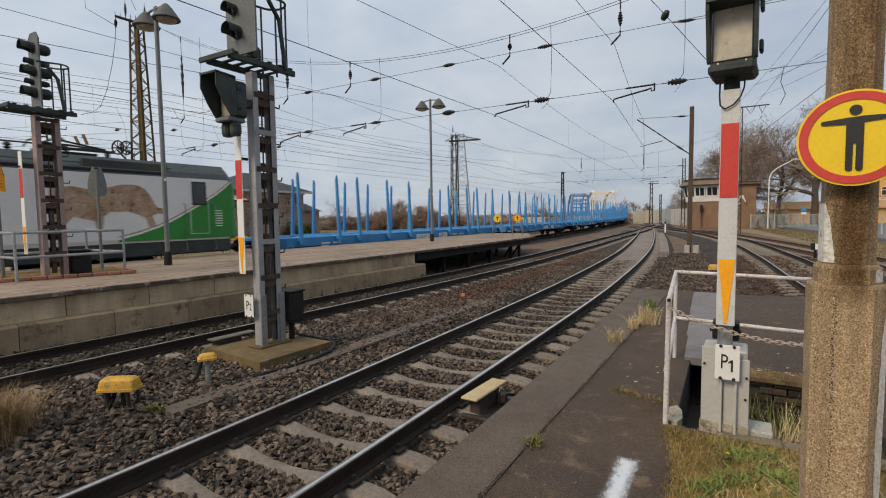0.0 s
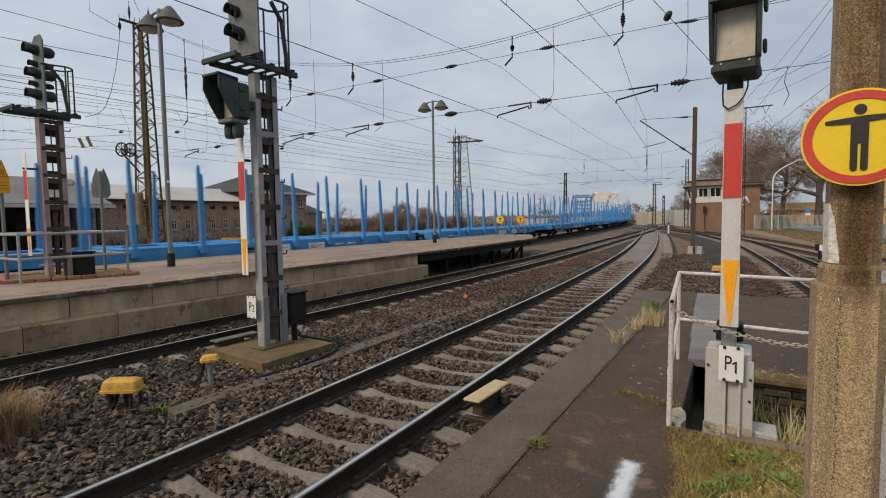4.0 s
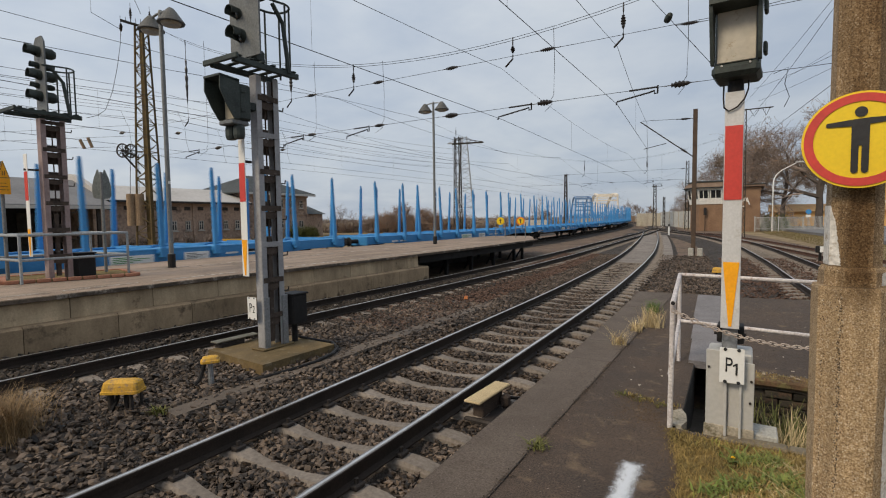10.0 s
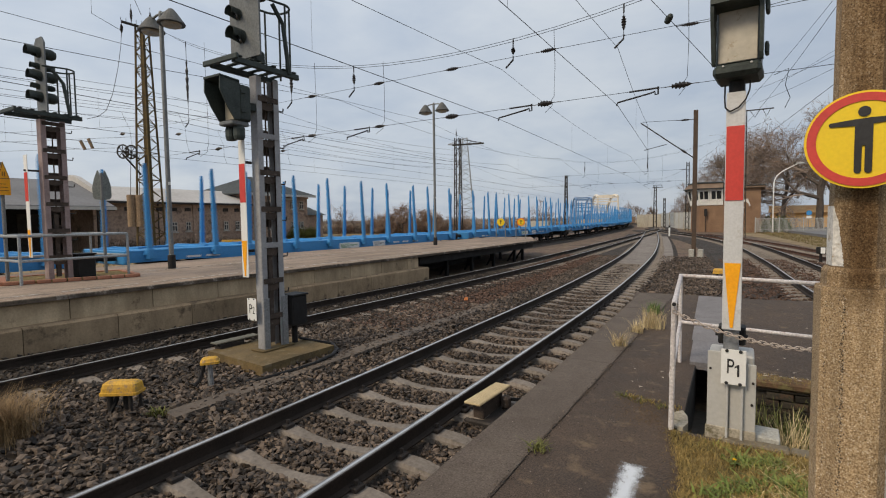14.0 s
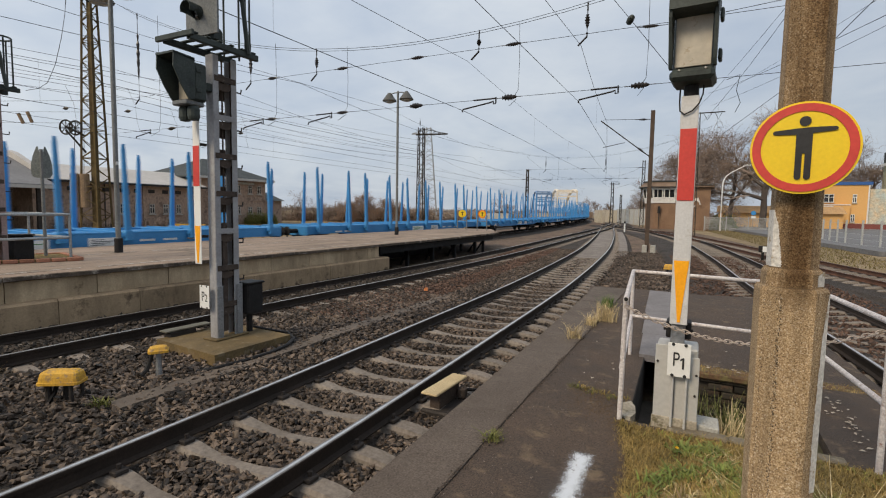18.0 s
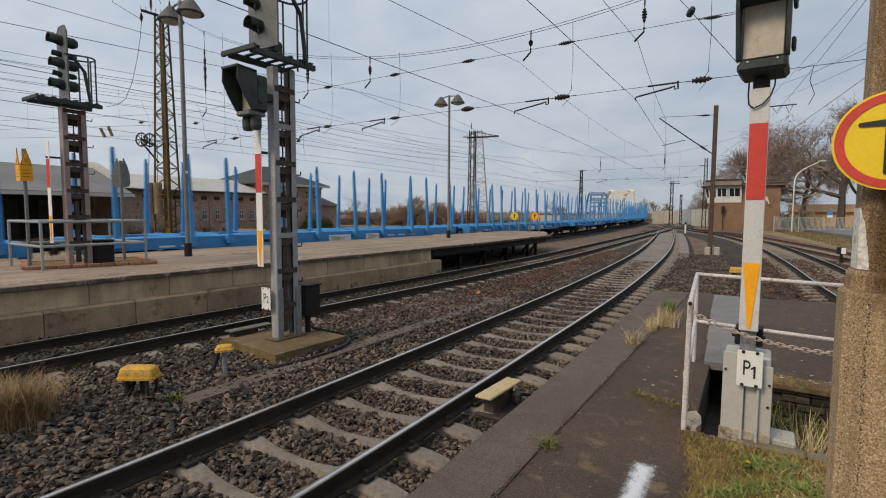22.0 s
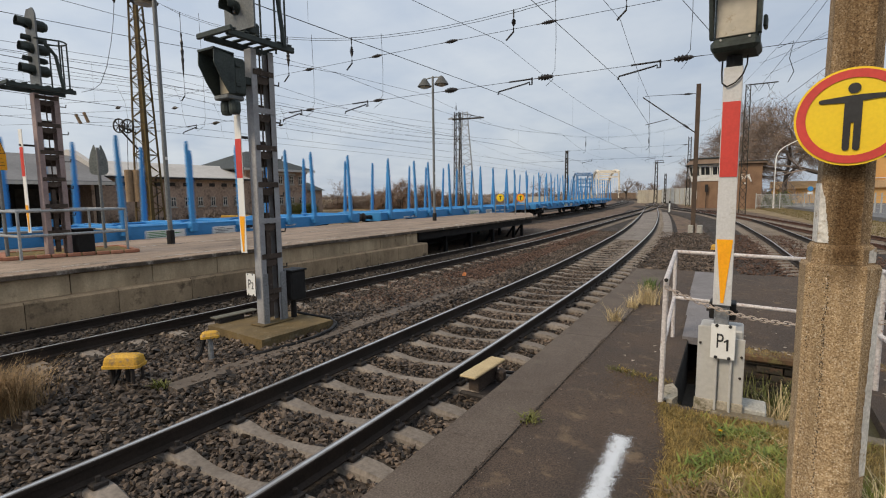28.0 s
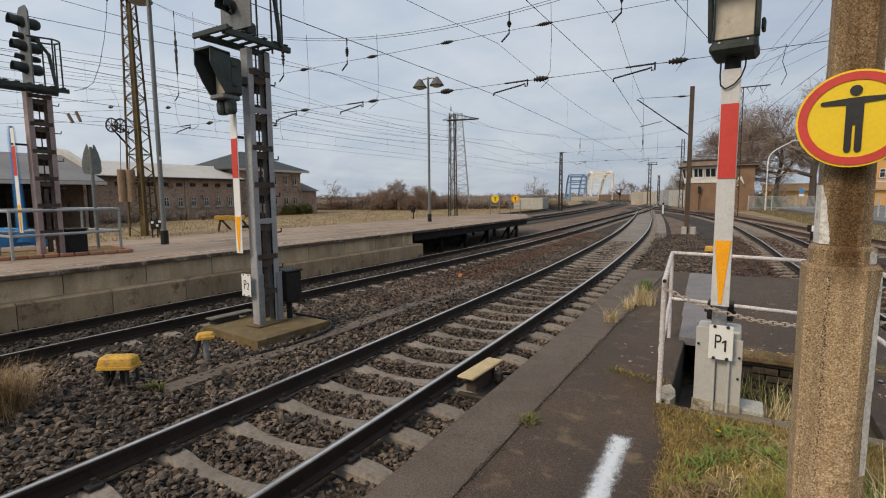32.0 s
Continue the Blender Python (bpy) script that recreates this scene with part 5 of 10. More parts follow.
def number_plate(root, x, y, z, w, h, big, small):
    g = Geo().box(x - w / 2, y, z - h / 2, x + w / 2, y + 0.006, z + h / 2, 0.003)
    p = part("name_plate", g, "white", root, "white plate with black signal name")
    face = pose(x, y - 0.002, z, 90, 0, 0)
    letters(big, h * 0.60, face @ pose(-w * 0.13, 0.0, 0) @ Matrix.Diagonal((0.66, 1, 1, 1)), p)
    if small == "1":
        # a figure one with its flag
        k = face @ pose(w * 0.19, -h * 0.06, 0) @ Matrix.Diagonal((0.8, 0.86, 1, 1))
        g = Geo().prism([(-0.002 - h * 0.025, -h * 0.22), (h * 0.03, -h * 0.22), (h * 0.03, h * 0.17), (-h * 0.02, h * 0.17), (-h * 0.11, h * 0.10), (-h * 0.11, h * 0.05), (-0.002 - h * 0.025, h * 0.09)], 0.0, 0.002, k)
        part("figure_one", g, "ink", p, "black figure one")
    else:
        letters(small, h * 0.46, face @ pose(w * 0.20, -h * 0.055, 0) @ Matrix.Diagonal((0.7, 1, 1, 1)), p)
    g = Geo()
    for sx in (-1, 1):
        for sz in (-1, 1):
            g.cyl((x + sx * w * 0.27, y - 0.006, z + sz * h * 0.46), (x + sx * w * 0.27, y, z + sz * h * 0.46), 0.013, n=8)
    part("rivet_set", g, "ink", p)


def service_stand(root, z, y0, y1, cage_y, cage_h=1.15):
    for x in (-0.30, 0.22):
        part("stand_beam", Geo().box(x, y0, z, x + 0.07, y1, z + 0.09, 0.01), "dark_green", root, "dark stand beam")
    for y in np.linspace(y0 + 0.1, y1 - 0.1, 6):
        part("stand_slat", Geo().box(-0.30, y - 0.035, z + 0.092, 0.30, y + 0.035, z + 0.115, 0.005), "dark_green", root)
    part("stand_bar", Geo().box(-0.4, y0 - 0.05, z + 0.02, 0.4, y0 - 0.002, z + 0.1, 0.01), "dark_green", root)
    g = Geo()
    top = z + cage_h
    ring = []
    for i in range(13):
        t = math.pi * i / 12
        ring.append((0.24 * math.cos(t), cage_y + 0.22 * math.sin(t), top))
    g.tube([(0.24, cage_y - 0.45, top - 0.04)] + ring + [(-0.24, cage_y - 0.45, top - 0.04)], 0.018, 6)
    for i in (0, 4, 8, 12):
        g.tube([ring[i], (ring[i][0], ring[i][1], z + 0.05)], 0.016, 6)
    g.tube([(0.30, cage_y - 0.30, top - 0.1), (0.30, cage_y - 0.1, top - 0.35), (0.30, cage_y, z + 0.05)], 0.035, 6)
    part("safety_cage", g, "dark_green", root, "dark tubular safety cage")


def screen(root, x0, x1, y, z0, z1, mat_name, lamps):
    m = Matrix(((1, 0, 0, 0), (0, 0, 1, y), (0, 1, 0, 0), (0, 0, 0, 1)))
    mid, q = (x0 + x1) / 2, (x1 - x0) * 0.28
    g = Geo().prism([(x0, z0), (x1, z0), (x1, z1 - q), (mid + q, z1), (mid - q, z1), (x0, z1 - q)][::-1], 0.0, 0.03, m)
    sc = part("signal_screen", g, mat_name, root, "flat signal screen")
    for x, z, r in lamps:
        part("lamp_hood", hood(x, y, z, r, 2.1 * r), "dark_green", sc, "dark lamp hood and housing")
        part("lens", lens_geo(x, y - 0.02, z, r * 0.8), "glass", sc, "unlit lens")


def main_signal():
    root = thing("main_signal", "grey lattice mast signal on a mossy plinth between the tracks", "railway signal", pose(-6.66, 5.44, -0.08))
    signal_mast(root, 4.36, 0.43, "mast_paint")
    g = Geo()
    g.prism([(-0.78, -0.64), (0.72, -0.78), (0.78, 0.62), (-0.72, 0.70)], -0.30, 0.0)
    g.box(-0.16, -0.30, 0.0, 0.16, 0.34, 0.03, 0.01)
    part("plinth", g, "mossy", root, "mossy brown concrete plinth")
    for y in (-0.17, 0.2):
        g = Geo()
        g.box(0.095, y - 0.055, 0.0, 0.107, y + 0.055, 0.85, 0.004)
        part("foot_plate", g, "grey_steel", root)
    service_stand(root, 4.40, -0.74, 0.48, 0.26, 1.15)
    screen(root, -0.34, 0.34, -0.33, 4.60, 6.6, "screen_grey", [(-0.06, 4.93, 0.105), (-0.13, 5.28, 0.085), (0.12, 5.60, 0.11), (0.0, 6.1, 0.11)])
    part("back_box", Geo().box(-0.12, -0.28, 4.53, 0.16, -0.06, 4.74, 0.04), "dark_green", root, "dark transformer box behind the screen")
    # auxiliary signal below the stand
    aux = Geo()
    aux.box(-0.20, -0.59, 3.60, 0.16, -0.37, 4.14, 0.03)
    aux.box(-0.10, -0.37, 3.80, 0.06, -0.20, 3.92, 0.01)
    m = Matrix(((0, 0, 1, 0), (1, 0, 0, 0), (0, 1, 0, 0), (0, 0, 0, 1)))
    side = [(-0.58, 3.62), (-0.58, 4.17), (-0.90, 4.19), (-0.91, 4.00), (-0.80, 3.78), (-0.68, 3.60)]
    for x in (-0.21, 0.15):
        aux.prism(side, x, x + 0.02, m)
    aux.prism([(-0.58, 4.15), (-0.58, 4.19), (-0.91, 4.21), (-0.91, 4.18)], -0.21, 0.17, m)
    for z in (3.72, 4.0):
        aux.box(0.16, -0.56, z, 0.18, -0.48, z + 0.06, 0.006)
    box = part("auxiliary_signal", aux, "dark_green", root, "dark hooded auxiliary signal")
    part("light_panel", Geo().box(-0.16, -0.602, 3.63, 0.12, -0.591, 3.95), "lamp_glass", box, "pale light panel")
    part("lamp_sill", Geo().box(-0.19, -0.70, 3.53, 0.13, -0.40, 3.598, 0.015), "screen_grey", root, "dusty lamp sill")
    for x in (-0.12, 0.07):
        part("small_lamp", Geo().lathe([(0.02, 0), (0.07, 0.01), (0.085, 0.06), (0.085, 0.17), (0.07, 0.21)], pose(x, -0.54, 3.32), 12), "dark_green", root, "small dark lamp")
    mast_board(root, -0.14, -0.36, 1.2, 3.36, 0.15)
    for z in (1.6, 3.0):
        part("board_bracket", Geo().box(-0.15, -0.35, z, -0.1, -0.2, z + 0.04, 0.004), "iron", root)
    number_plate(root, -0.10, -0.30, 0.68, 0.22, 0.36, "P", "2")
    g = Geo().box(-0.12, 0.30, 0.32, 0.18, 0.62, 0.82, 0.02).box(-0.14, 0.28, 0.82, 0.20, 0.64, 0.85, 0.01)
    g.cyl((0.02, 0.46, 0.0), (0.02, 0.46, 0.33), 0.05, n=8)
    part("cable_box", g, "black", root, "dark cable box")
    return root


def platform_signal():
    root = thing("platform_signal", "rusty lattice mast signal standing in a brick bed on the platform", "railway signal", pose(-13.06, 4.95, DECK))
    signal_mast(root, 3.52, 0.46, "mast_rust", 0.2)
    service_stand(root, 3.56, -0.72, 0.5, 0.26, 1.1)
    screen(root, -0.24, 0.24, -0.14, 3.62, 5.26, "screen_grey", [(0.0, 4.94, 0.115), (-0.06, 4.66, 0.07), (0.02, 4.44, 0.11), (-0.10, 4.24, 0.065), (0.0, 4.00, 0.115)])
    mast_board(root, -0.12, -0.46, 0.55, 2.75, 0.17)
    for z in (1.0, 2.4):
        part("board_bracket", Geo().box(-0.14, -0.49, z, -0.1, -0.2, z + 0.04, 0.004), "iron", root)
    g = Geo().box(-0.2, 0.30, 0.05, 0.18, 0.66, 0.56, 0.02).box(-0.22, 0.28, 0.56, 0.20, 0.68, 0.59, 0.01)
    part("cable_box", g, "black", root, "dark cable box")
    return root


M["lamp_panel_glass"] = mat("stained_lamp_panel", (0.50, 0.46, 0.385), (0.41, 0.37, 0.30), 0.5, coarse=4, fine=14, bump=0.02, c=(0.28, 0.205, 0.12), spots=0.66, fine_mix=0.14)
M["lamp_glass"] = mat("dusty_lamp_glass", (0.42, 0.38, 0.30), (0.33, 0.29, 0.22), 0.45, coarse=2.5, fine=12, bump=0.02, c=(0.26, 0.2, 0.12), spots=0.64, fine_mix=0.2)
main_signal()
platform_signal()


# ---- signal with lamp beside the pit ----
def lamp_signal():
    x, y = -0.10, 4.46
    root = thing("lamp_signal", "white-red-white-orange signal post with a large lamp box on top", "railway signal", pose(x, y, 0))
    part("base_casing", Geo().box(-0.27 + 0.12, -0.02, -0.45, 0.16, 0.30, 0.92, 0.012), "pale_grey", root, "pale grey sheet-steel base casing")
    part("cover_sheet", Geo().box(-0.155, -0.035, 0.30, -0.02, -0.02, 0.94, 0.004), "pale_grey", root, "pale grey cover sheet")
    part("cover_sheet", Geo().box(0.0, -0.035, 0.30, 0.175, -0.02, 0.86, 0.004), "pale_grey", root, "pale grey cover sheet")
    part("base_skirt", Geo().box(-0.165, -0.045, -0.2, 0.18, -0.021, 0.34, 0.006), "stained_concrete", root, "stained concrete skirt at the foot")
    for xx in (-0.025, 0.075):
        part("casing_rib", Geo().box(xx, -0.075, 0.15, xx + 0.018, -0.036, 0.75, 0.004), "pale_grey", root)
    for xx, zz in ((0.15, 0.55), (0.155, 0.72), (-0.135, 0.80)):
        part("bolt", Geo().cyl((xx, -0.048, zz), (xx, -0.034, zz), 0.010, n=6), "iron", root)
    g = Geo().box(0.16, 0.0, -0.10, 0.34, 0.25, 0.30, 0.01)
    part("concrete_foot", g, "concrete", root, "pale concrete foot")
    g = Geo()
    g.box(-0.05, -0.01, 0.7, 0.055, 0.06, 2.96, 0.006)
    part("post", g, "grey_steel", root)
    g = Geo().box(-0.09, 0.065, 0.98, 0.10, 0.24, 1.12, 0.01)
    for xx in (-0.11, 0.095):
        g.cyl((xx, 0.10, 1.05), (xx + 0.02, 0.10, 1.05), 0.015, n=6)
    part("junction_box", g, "black", root, "dark junction box")
    g = Geo()
    g.box(-0.062, -0.05, 1.12, 0.066, -0.028, 2.935, 0.004)
    board = part("mast_board", g, "board_white", root, "white board with a red field and an orange wedge")
    part("red_field", Geo().box(-0.057, -0.056, 2.12, 0.061, -0.051, 2.68), "red", board, "red field")
    m = Matrix(((1, 0, 0, 0), (0, 0, 1, -0.056), (0, 1, 0, 0), (0, 0, 0, 1)))
    part("orange_wedge", Geo().prism([(-0.008, 1.14), (0.012, 1.14), (0.057, 1.64), (-0.053, 1.64)][::-1], 0, 0.005, m), "orange", board, "orange wedge")
    number_plate(root, 0.024, -0.10, 0.842, 0.168, 0.275, "P", "1")
    # lamp box: hooded, tilted a little
    lm = pose(0.012, 0, 0.03, 0, 0, -4) @ Matrix.Diagonal((0.86, 1, 1, 1))
    box = part("lamp_box", Geo().box(-0.168, -0.10, 3.06, 0.168, 0.20, 3.64, 0.045, lm), "dark_green", root, "dark hooded lamp box")
    m = Matrix(((0, 0, 1, 0), (1, 0, 0, 0), (0, 1, 0, 0), (0, 0, 0, 1)))
    part("hood_top", Geo().prism([(0.19, 3.60), (0.19, 3.66), (-0.20, 3.665), (-0.285, 3.60), (-0.29, 3.50), (-0.10, 3.48)], -0.185, 0.185, lm @ m), "dark_green", box)
    for xx, front in ((-0.190, -0.27), (0.163, -0.22)):
        part("hood_cheek", Geo().prism([(-0.10, 3.10), (-0.155, 3.10), (-0.175, 3.14), (front, 3.45), (front - 0.01, 3.58), (-0.10, 3.62)], xx, xx + 0.028, lm @ m), "dark_green", box)
    part("sill", Geo().box(-0.182, -0.165, 3.00, 0.182, 0.19, 3.095, 0.03, lm), "dark_green", box)
    for xx in (-0.10, 0.11):
        part("sill_screw", Geo().cyl(lm @ Vector((xx, -0.172, 3.078)), lm @ Vector((xx, -0.160, 3.078)), 0.008, n=6), "pale_grey", box)
    for z in (3.16, 3.46):
        part("hinge", Geo().box(0.191, -0.04, z, 0.222, 0.07, z + 0.085, 0.010, lm), "dark_green", box)
    part("lamp_panel", Geo().box(-0.145, -0.118, 3.11, 0.147, -0.104, 3.50, 0.004, lm), "lamp_panel_glass", box, "dusty pale lamp panel with rusty runs")
    g = Geo().cyl((0.005, 0.01, 2.93), (0.005, 0.01, 3.02), 0.055, n=12)
    part("lamp_neck", g, "black", root)
    g = Geo().tube([(0.09, -0.03, 3.01), (0.088, -0.055, 2.94), (0.065, -0.065, 2.87), (0.02, -0.065, 2.815), (-0.035, -0.065, 2.79), (-0.068, -0.055, 2.82), (-0.075, -0.02, 2.90), (-0.075, 0.02, 3.0)], 0.006, 6)
    part("cable", g, "black", root, "loose black cable")
    return root


M["board_white"] = mat("dulled_white_board", (0.60, 0.60, 0.605), (0.52, 0.52, 0.52), 0.6, coarse=5, fine=60, bump=0.06, fine_mix=0.12, c=(0.44, 0.42, 0.39), spots=0.66)
M["stained_concrete"] = mat("stained_pale_concrete", (0.40, 0.36, 0.29), (0.27, 0.235, 0.18), 0.92, coarse=4, fine=50, bump=0.3, c=(0.14, 0.12, 0.07), spots=0.60)
M["pale_grey"] = mat("pale_grey_sheet", (0.50, 0.49, 0.465), (0.43, 0.42, 0.40), 0.6, 0.1, coarse=2, fine=30, bump=0.05, c=(0.34, 0.28, 0.20), spots=0.72, fine_mix=0.08)
lamp_signal()


# ---- concrete mast with prohibition sign ----
def concrete_mast():
    root = thing("concrete_mast", "weathered exposed-aggregate concrete mast with flaking whitewash on its sides", "mast", pose(0.40, 2.80, 0, 0, 0, 6))
    def octo(r, z):
        c = r * 0.5
        return [(x, y, z) for x, y in ((-c, -r), (c, -r), (r, -c), (r, c), (c, r), (-c, r), (-r, c), (-r, -c))]
    def shaft(name, rings, material, label=""):
        vs = [p for r in rings for p in r]
        fs = [(i * 8 + j, i * 8 + (j + 1) % 8, i * 8 + 8 + (j + 1) % 8, i * 8 + 8 + j) for i in range(len(rings) - 1) for j in range(8)]
        fs += [tuple(range(8))[::-1], tuple(range((len(rings) - 1) * 8, len(rings) * 8))]
        return part(name, Geo().add(vs, fs), material, root, label)
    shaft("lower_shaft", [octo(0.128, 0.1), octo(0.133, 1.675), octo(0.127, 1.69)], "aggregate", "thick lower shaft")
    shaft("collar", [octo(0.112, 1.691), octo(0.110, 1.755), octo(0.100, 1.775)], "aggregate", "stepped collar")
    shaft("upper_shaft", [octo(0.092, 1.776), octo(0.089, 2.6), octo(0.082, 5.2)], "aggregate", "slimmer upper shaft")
    # whitewash flakes on the sides that face the line and the street
    for sgn, z0, z1, w, name in ((-1, 1.78, 2.04, 0.055, "whitewash"), (1, 0.75, 1.67, 0.040, "whitewash"), (1, 1.70, 1.765, 0.05, "whitewash")):
        rng = np.random.default_rng(int(z0 * 100))
        vs, fs = [], []
        n = 60
        for i in range(n + 1):
            z = z0 + (z1 - z0) * i / n
            r = (0.1275 + 0.0033 * z if z < 1.68 else (0.111 if z < 1.77 else 0.092)) + 0.0022
            e = w * (0.9 + 0.14 * rng.random() + 0.12 * math.sin(7 * z + z0)) * (1.0 if i < n * 0.75 else max(0.1, 1 - (i / n - 0.75) * 3.4)) * (1 if z < 1.77 else 1.1 - 0.75 * i / n)
            c = r * 0.5
            # from the corner of the side face round on to the slanting front face
            a, b = Vector((sgn * r, c, z)), Vector((sgn * r, -c, z))
            k = min(1.0, e / 0.09)
            f = b.lerp(Vector((sgn * c, -r, z)), k)
            vs += [a, b, f]
            if i:
                o = 3 * (i - 1)
                q = [(o, o + 1, o + 4, o + 3), (o + 1, o + 2, o + 5, o + 4)]
                fs += [t[::-1] if sgn > 0 else t for t in q]
        part(name, Geo().add(vs, fs), "whitewash", root, "flaking white paint")
    # the front corner has lost its skin: a row of dark pits and loose pebbles
    rng = np.random.default_rng(52)
    pits, grit = Geo(), Geo()
    for i in range(760):
        z = rng.uniform(0.32, 1.66)
        r = 0.1279 + 0.0033 * z if z < 1.68 else 0.0925 - 0.0035 * (z - 1.78)
        c = r * 0.5
        e = rng.normal(0, 0.0045)
        p = Vector((-c + e, -r + max(0, -e) * 0.9 - 0.0002, z))
        if i > 620:
            # a thinner second line near the next corner
            e = rng.normal(0, 0.002)
            p = Vector((-r + 0.016 + e, -c - 0.016 - e, z))
        q = rng.uniform(0.001, 0.0034)
        ring = [(p.x + q * math.cos(k * 1.2566) * rng.uniform(0.6, 1.2), p.y + rng.uniform(-0.0004, 0.0004), p.z + q * 1.4 * math.sin(k * 1.2566) * rng.uniform(0.6, 1.2)) for k in range(5)]
        tip = (p.x, p.y - 0.0022, p.z)
        (pits if i % 3 else grit).add([*ring, tip, (p.x, p.y + 0.004, p.z)], [(k, (k + 1) % 5, 5) for k in range(5)] + [((k + 1) % 5, k, 6) for k in range(5)])
    tagged(part("pitted_edge", pits, "pit_dark", root), "dark pitted corner edge", kind="stuff")
    tagged(part("loose_grit", grit, "pit_pale", root), "pale pebbles in the worn edge", kind="stuff")
    return root


M["pit_dark"] = mat("dark_pits", (0.075, 0.05, 0.03), (0.05, 0.034, 0.02), 0.95, bump=0, island=0.5)
M["pit_pale"] = mat("bare_pebbles", (0.55, 0.47, 0.36), (0.4, 0.33, 0.24), 0.9, bump=0, island=0.4)


def prohibition_sign():
    root = thing("prohibition_sign", "round yellow prohibition sign with red ring and black figure shape", "sign", pose(0.389, 2.645, 2.306, 90, 0, -6))
    def disc(r, z0, z1, n=48):
        return Geo().lathe([(r, z0), (r, z1)], None, n)
    R = 0.197
    part("sign_plate", disc(R, -0.006, 0.0), "sign_yellow", root, "yellow disc")
    g = Geo()
    n = 64
    vs, fs = [], []
    for r, z in ((R * 0.955, 0.001), (R * 0.955, 0.004), (R * 0.79, 0.004), (R * 0.79, 0.001)):
        for j in range(n):
            t = 2 * math.pi * j / n
            vs.append((r * math.cos(t), r * math.sin(t), z))
    for i in range(3):
        fs += [(i * n + j, i * n + (j + 1) % n, (i + 1) * n + (j + 1) % n, (i + 1) * n + j) for j in range(n)]
    g.add(vs, fs)
    part("red_ring", g, "red", root, "red ring")
    g = Geo()
    g.lathe([(R * 0.105, 0.001), (R * 0.105, 0.005)], pose(0, R * 0.575, 0), 24)
    def arc(x, y, r, a0, a1, n=9):
        return [(R * (x + r * math.cos(a)), R * (y + r * math.sin(a))) for a in np.radians(np.linspace(a0, a1, n))]
    outline = arc(-0.085, -0.63, 0.06, 180, 360) + [(-0.025 * R, -0.12 * R), (0.025 * R, -0.12 * R)] + arc(0.085, -0.63, 0.06, 180, 360)
    outline += [(0.147 * R, 0.31 * R)] + arc(0.535, 0.388, 0.043, -90, 90) + [(0.14 * R, 0.44 * R), (-0.14 * R, 0.425 * R)] + arc(-0.535, 0.345, 0.043, 90, 270) + [(-0.147 * R, 0.29 * R)]
    g.prism(outline, 0.001, 0.005)
    part("figure_shape", g, "ink", root, "plain black figure with outstretched arms")
    g = Geo().box(-0.12, -0.02, -0.05, 0.12, 0.02, -0.007, 0.004)
    part("sign_bracket", g, "grey_steel", root)
    return root


concrete_mast()
prohibition_sign()


# ---- railing, chain and pit ----
def pit_railing():
    root = thing("pit_railing", "white-painted tubular railing with a rusty chain around the pit", "railing")
    r = 0.0215
    N, F, FR, NR = (-0.515, 4.40), (-0.672, 6.52), (1.08, 5.62), (1.203, 4.34)
    top, mid = 1.30, 0.74
    def rl(a, b, z, zz=None):
        g = Geo().tube([(a[0], a[1], z), (b[0], b[1], zz or z)], r, 10)
        part("rail_tube", g, "worn_white", root)
    for p, h in ((N, top), (F, top), (FR, top), (NR, top)):
        lean = 0.014 if p is N else 0.0
        g = Geo().tube([(p[0], p[1], 0.0), (p[0] + lean, p[1], h)], r, 10)
        part("railing_post", g, "worn_white", root)
    rl((N[0] + 0.020, N[1] - 0.06), F, top)
    # black disc on the closed tube stands for the shaded hollow
    part("tube_end", Geo().cyl((N[0] + 0.020, N[1] - 0.0615, top), (N[0] + 0.020, N[1] - 0.055, top), 0.0165, n=10), "black", root, "black disc for the dark inside of the tube")
    rl(F, (0.75, 6.30), top)
    rl((0.75, 6.30), FR, top)
    rl(FR, (NR[0] + 0.06, NR[1] - 0.5), top)
    rl(F, (0.75, 6.30), mid)
    rl((0.75, 6.30), FR, mid)
    rl(FR, NR, mid)
    g = Geo().tube([(N[0], N[1], 0.70), (F[0], F[1], 0.74)], r * 0.9, 8)
    part("rail_tube", g, "worn_white", root)
    # chain links
    a, b = Vector((N[0] + 0.01, N[1] - 0.03, 1.24)), Vector((NR[0], NR[1], 1.26))
    n = 46
    link = Geo()
    ring = [(0.026 * math.cos(t), 0, 0.015 * math.sin(t)) for t in np.linspace(0, 2 * math.pi, 11)[:-1]]
    ring = [(x * 0.8 + (0.008 if x > 0 else -0.008), y, z) for x, y, z in ring]
    link.tube(ring + [ring[0]], 0.0042, 5)
    me = link.mesh("chain_link", "rusty_chain")
    for i in range(n):
        t = (i + 0.5) / n
        p = a.lerp(b, t)
        p.z -= 0.21 * 4 * t * (1 - t)
        slope = -0.21 * 4 * (1 - 2 * t) / (b - a).length
        shared("chain_link", me, root, Matrix.Translation(p) @ Matrix.Rotation(math.atan2((b - a).y, (b - a).x), 4, "Z") @ Matrix.Rotation(-math.atan(slope), 4, "Y") @ Matrix.Rotation(radians(90 * (i % 2)), 4, "X"))
    return root


M["worn_white"] = mat("worn_white_tube", (0.62, 0.58, 0.56), (0.5, 0.45, 0.44), 0.6, coarse=7, fine=50, bump=0.15, c=(0.26, 0.13, 0.09), spots=0.63)
M["rusty_chain"] = mat("rusty_chain", (0.52, 0.46, 0.41), (0.36, 0.27, 0.21), 0.7, 0.1, coarse=20, fine=90, bump=0.1)
pit_railing()


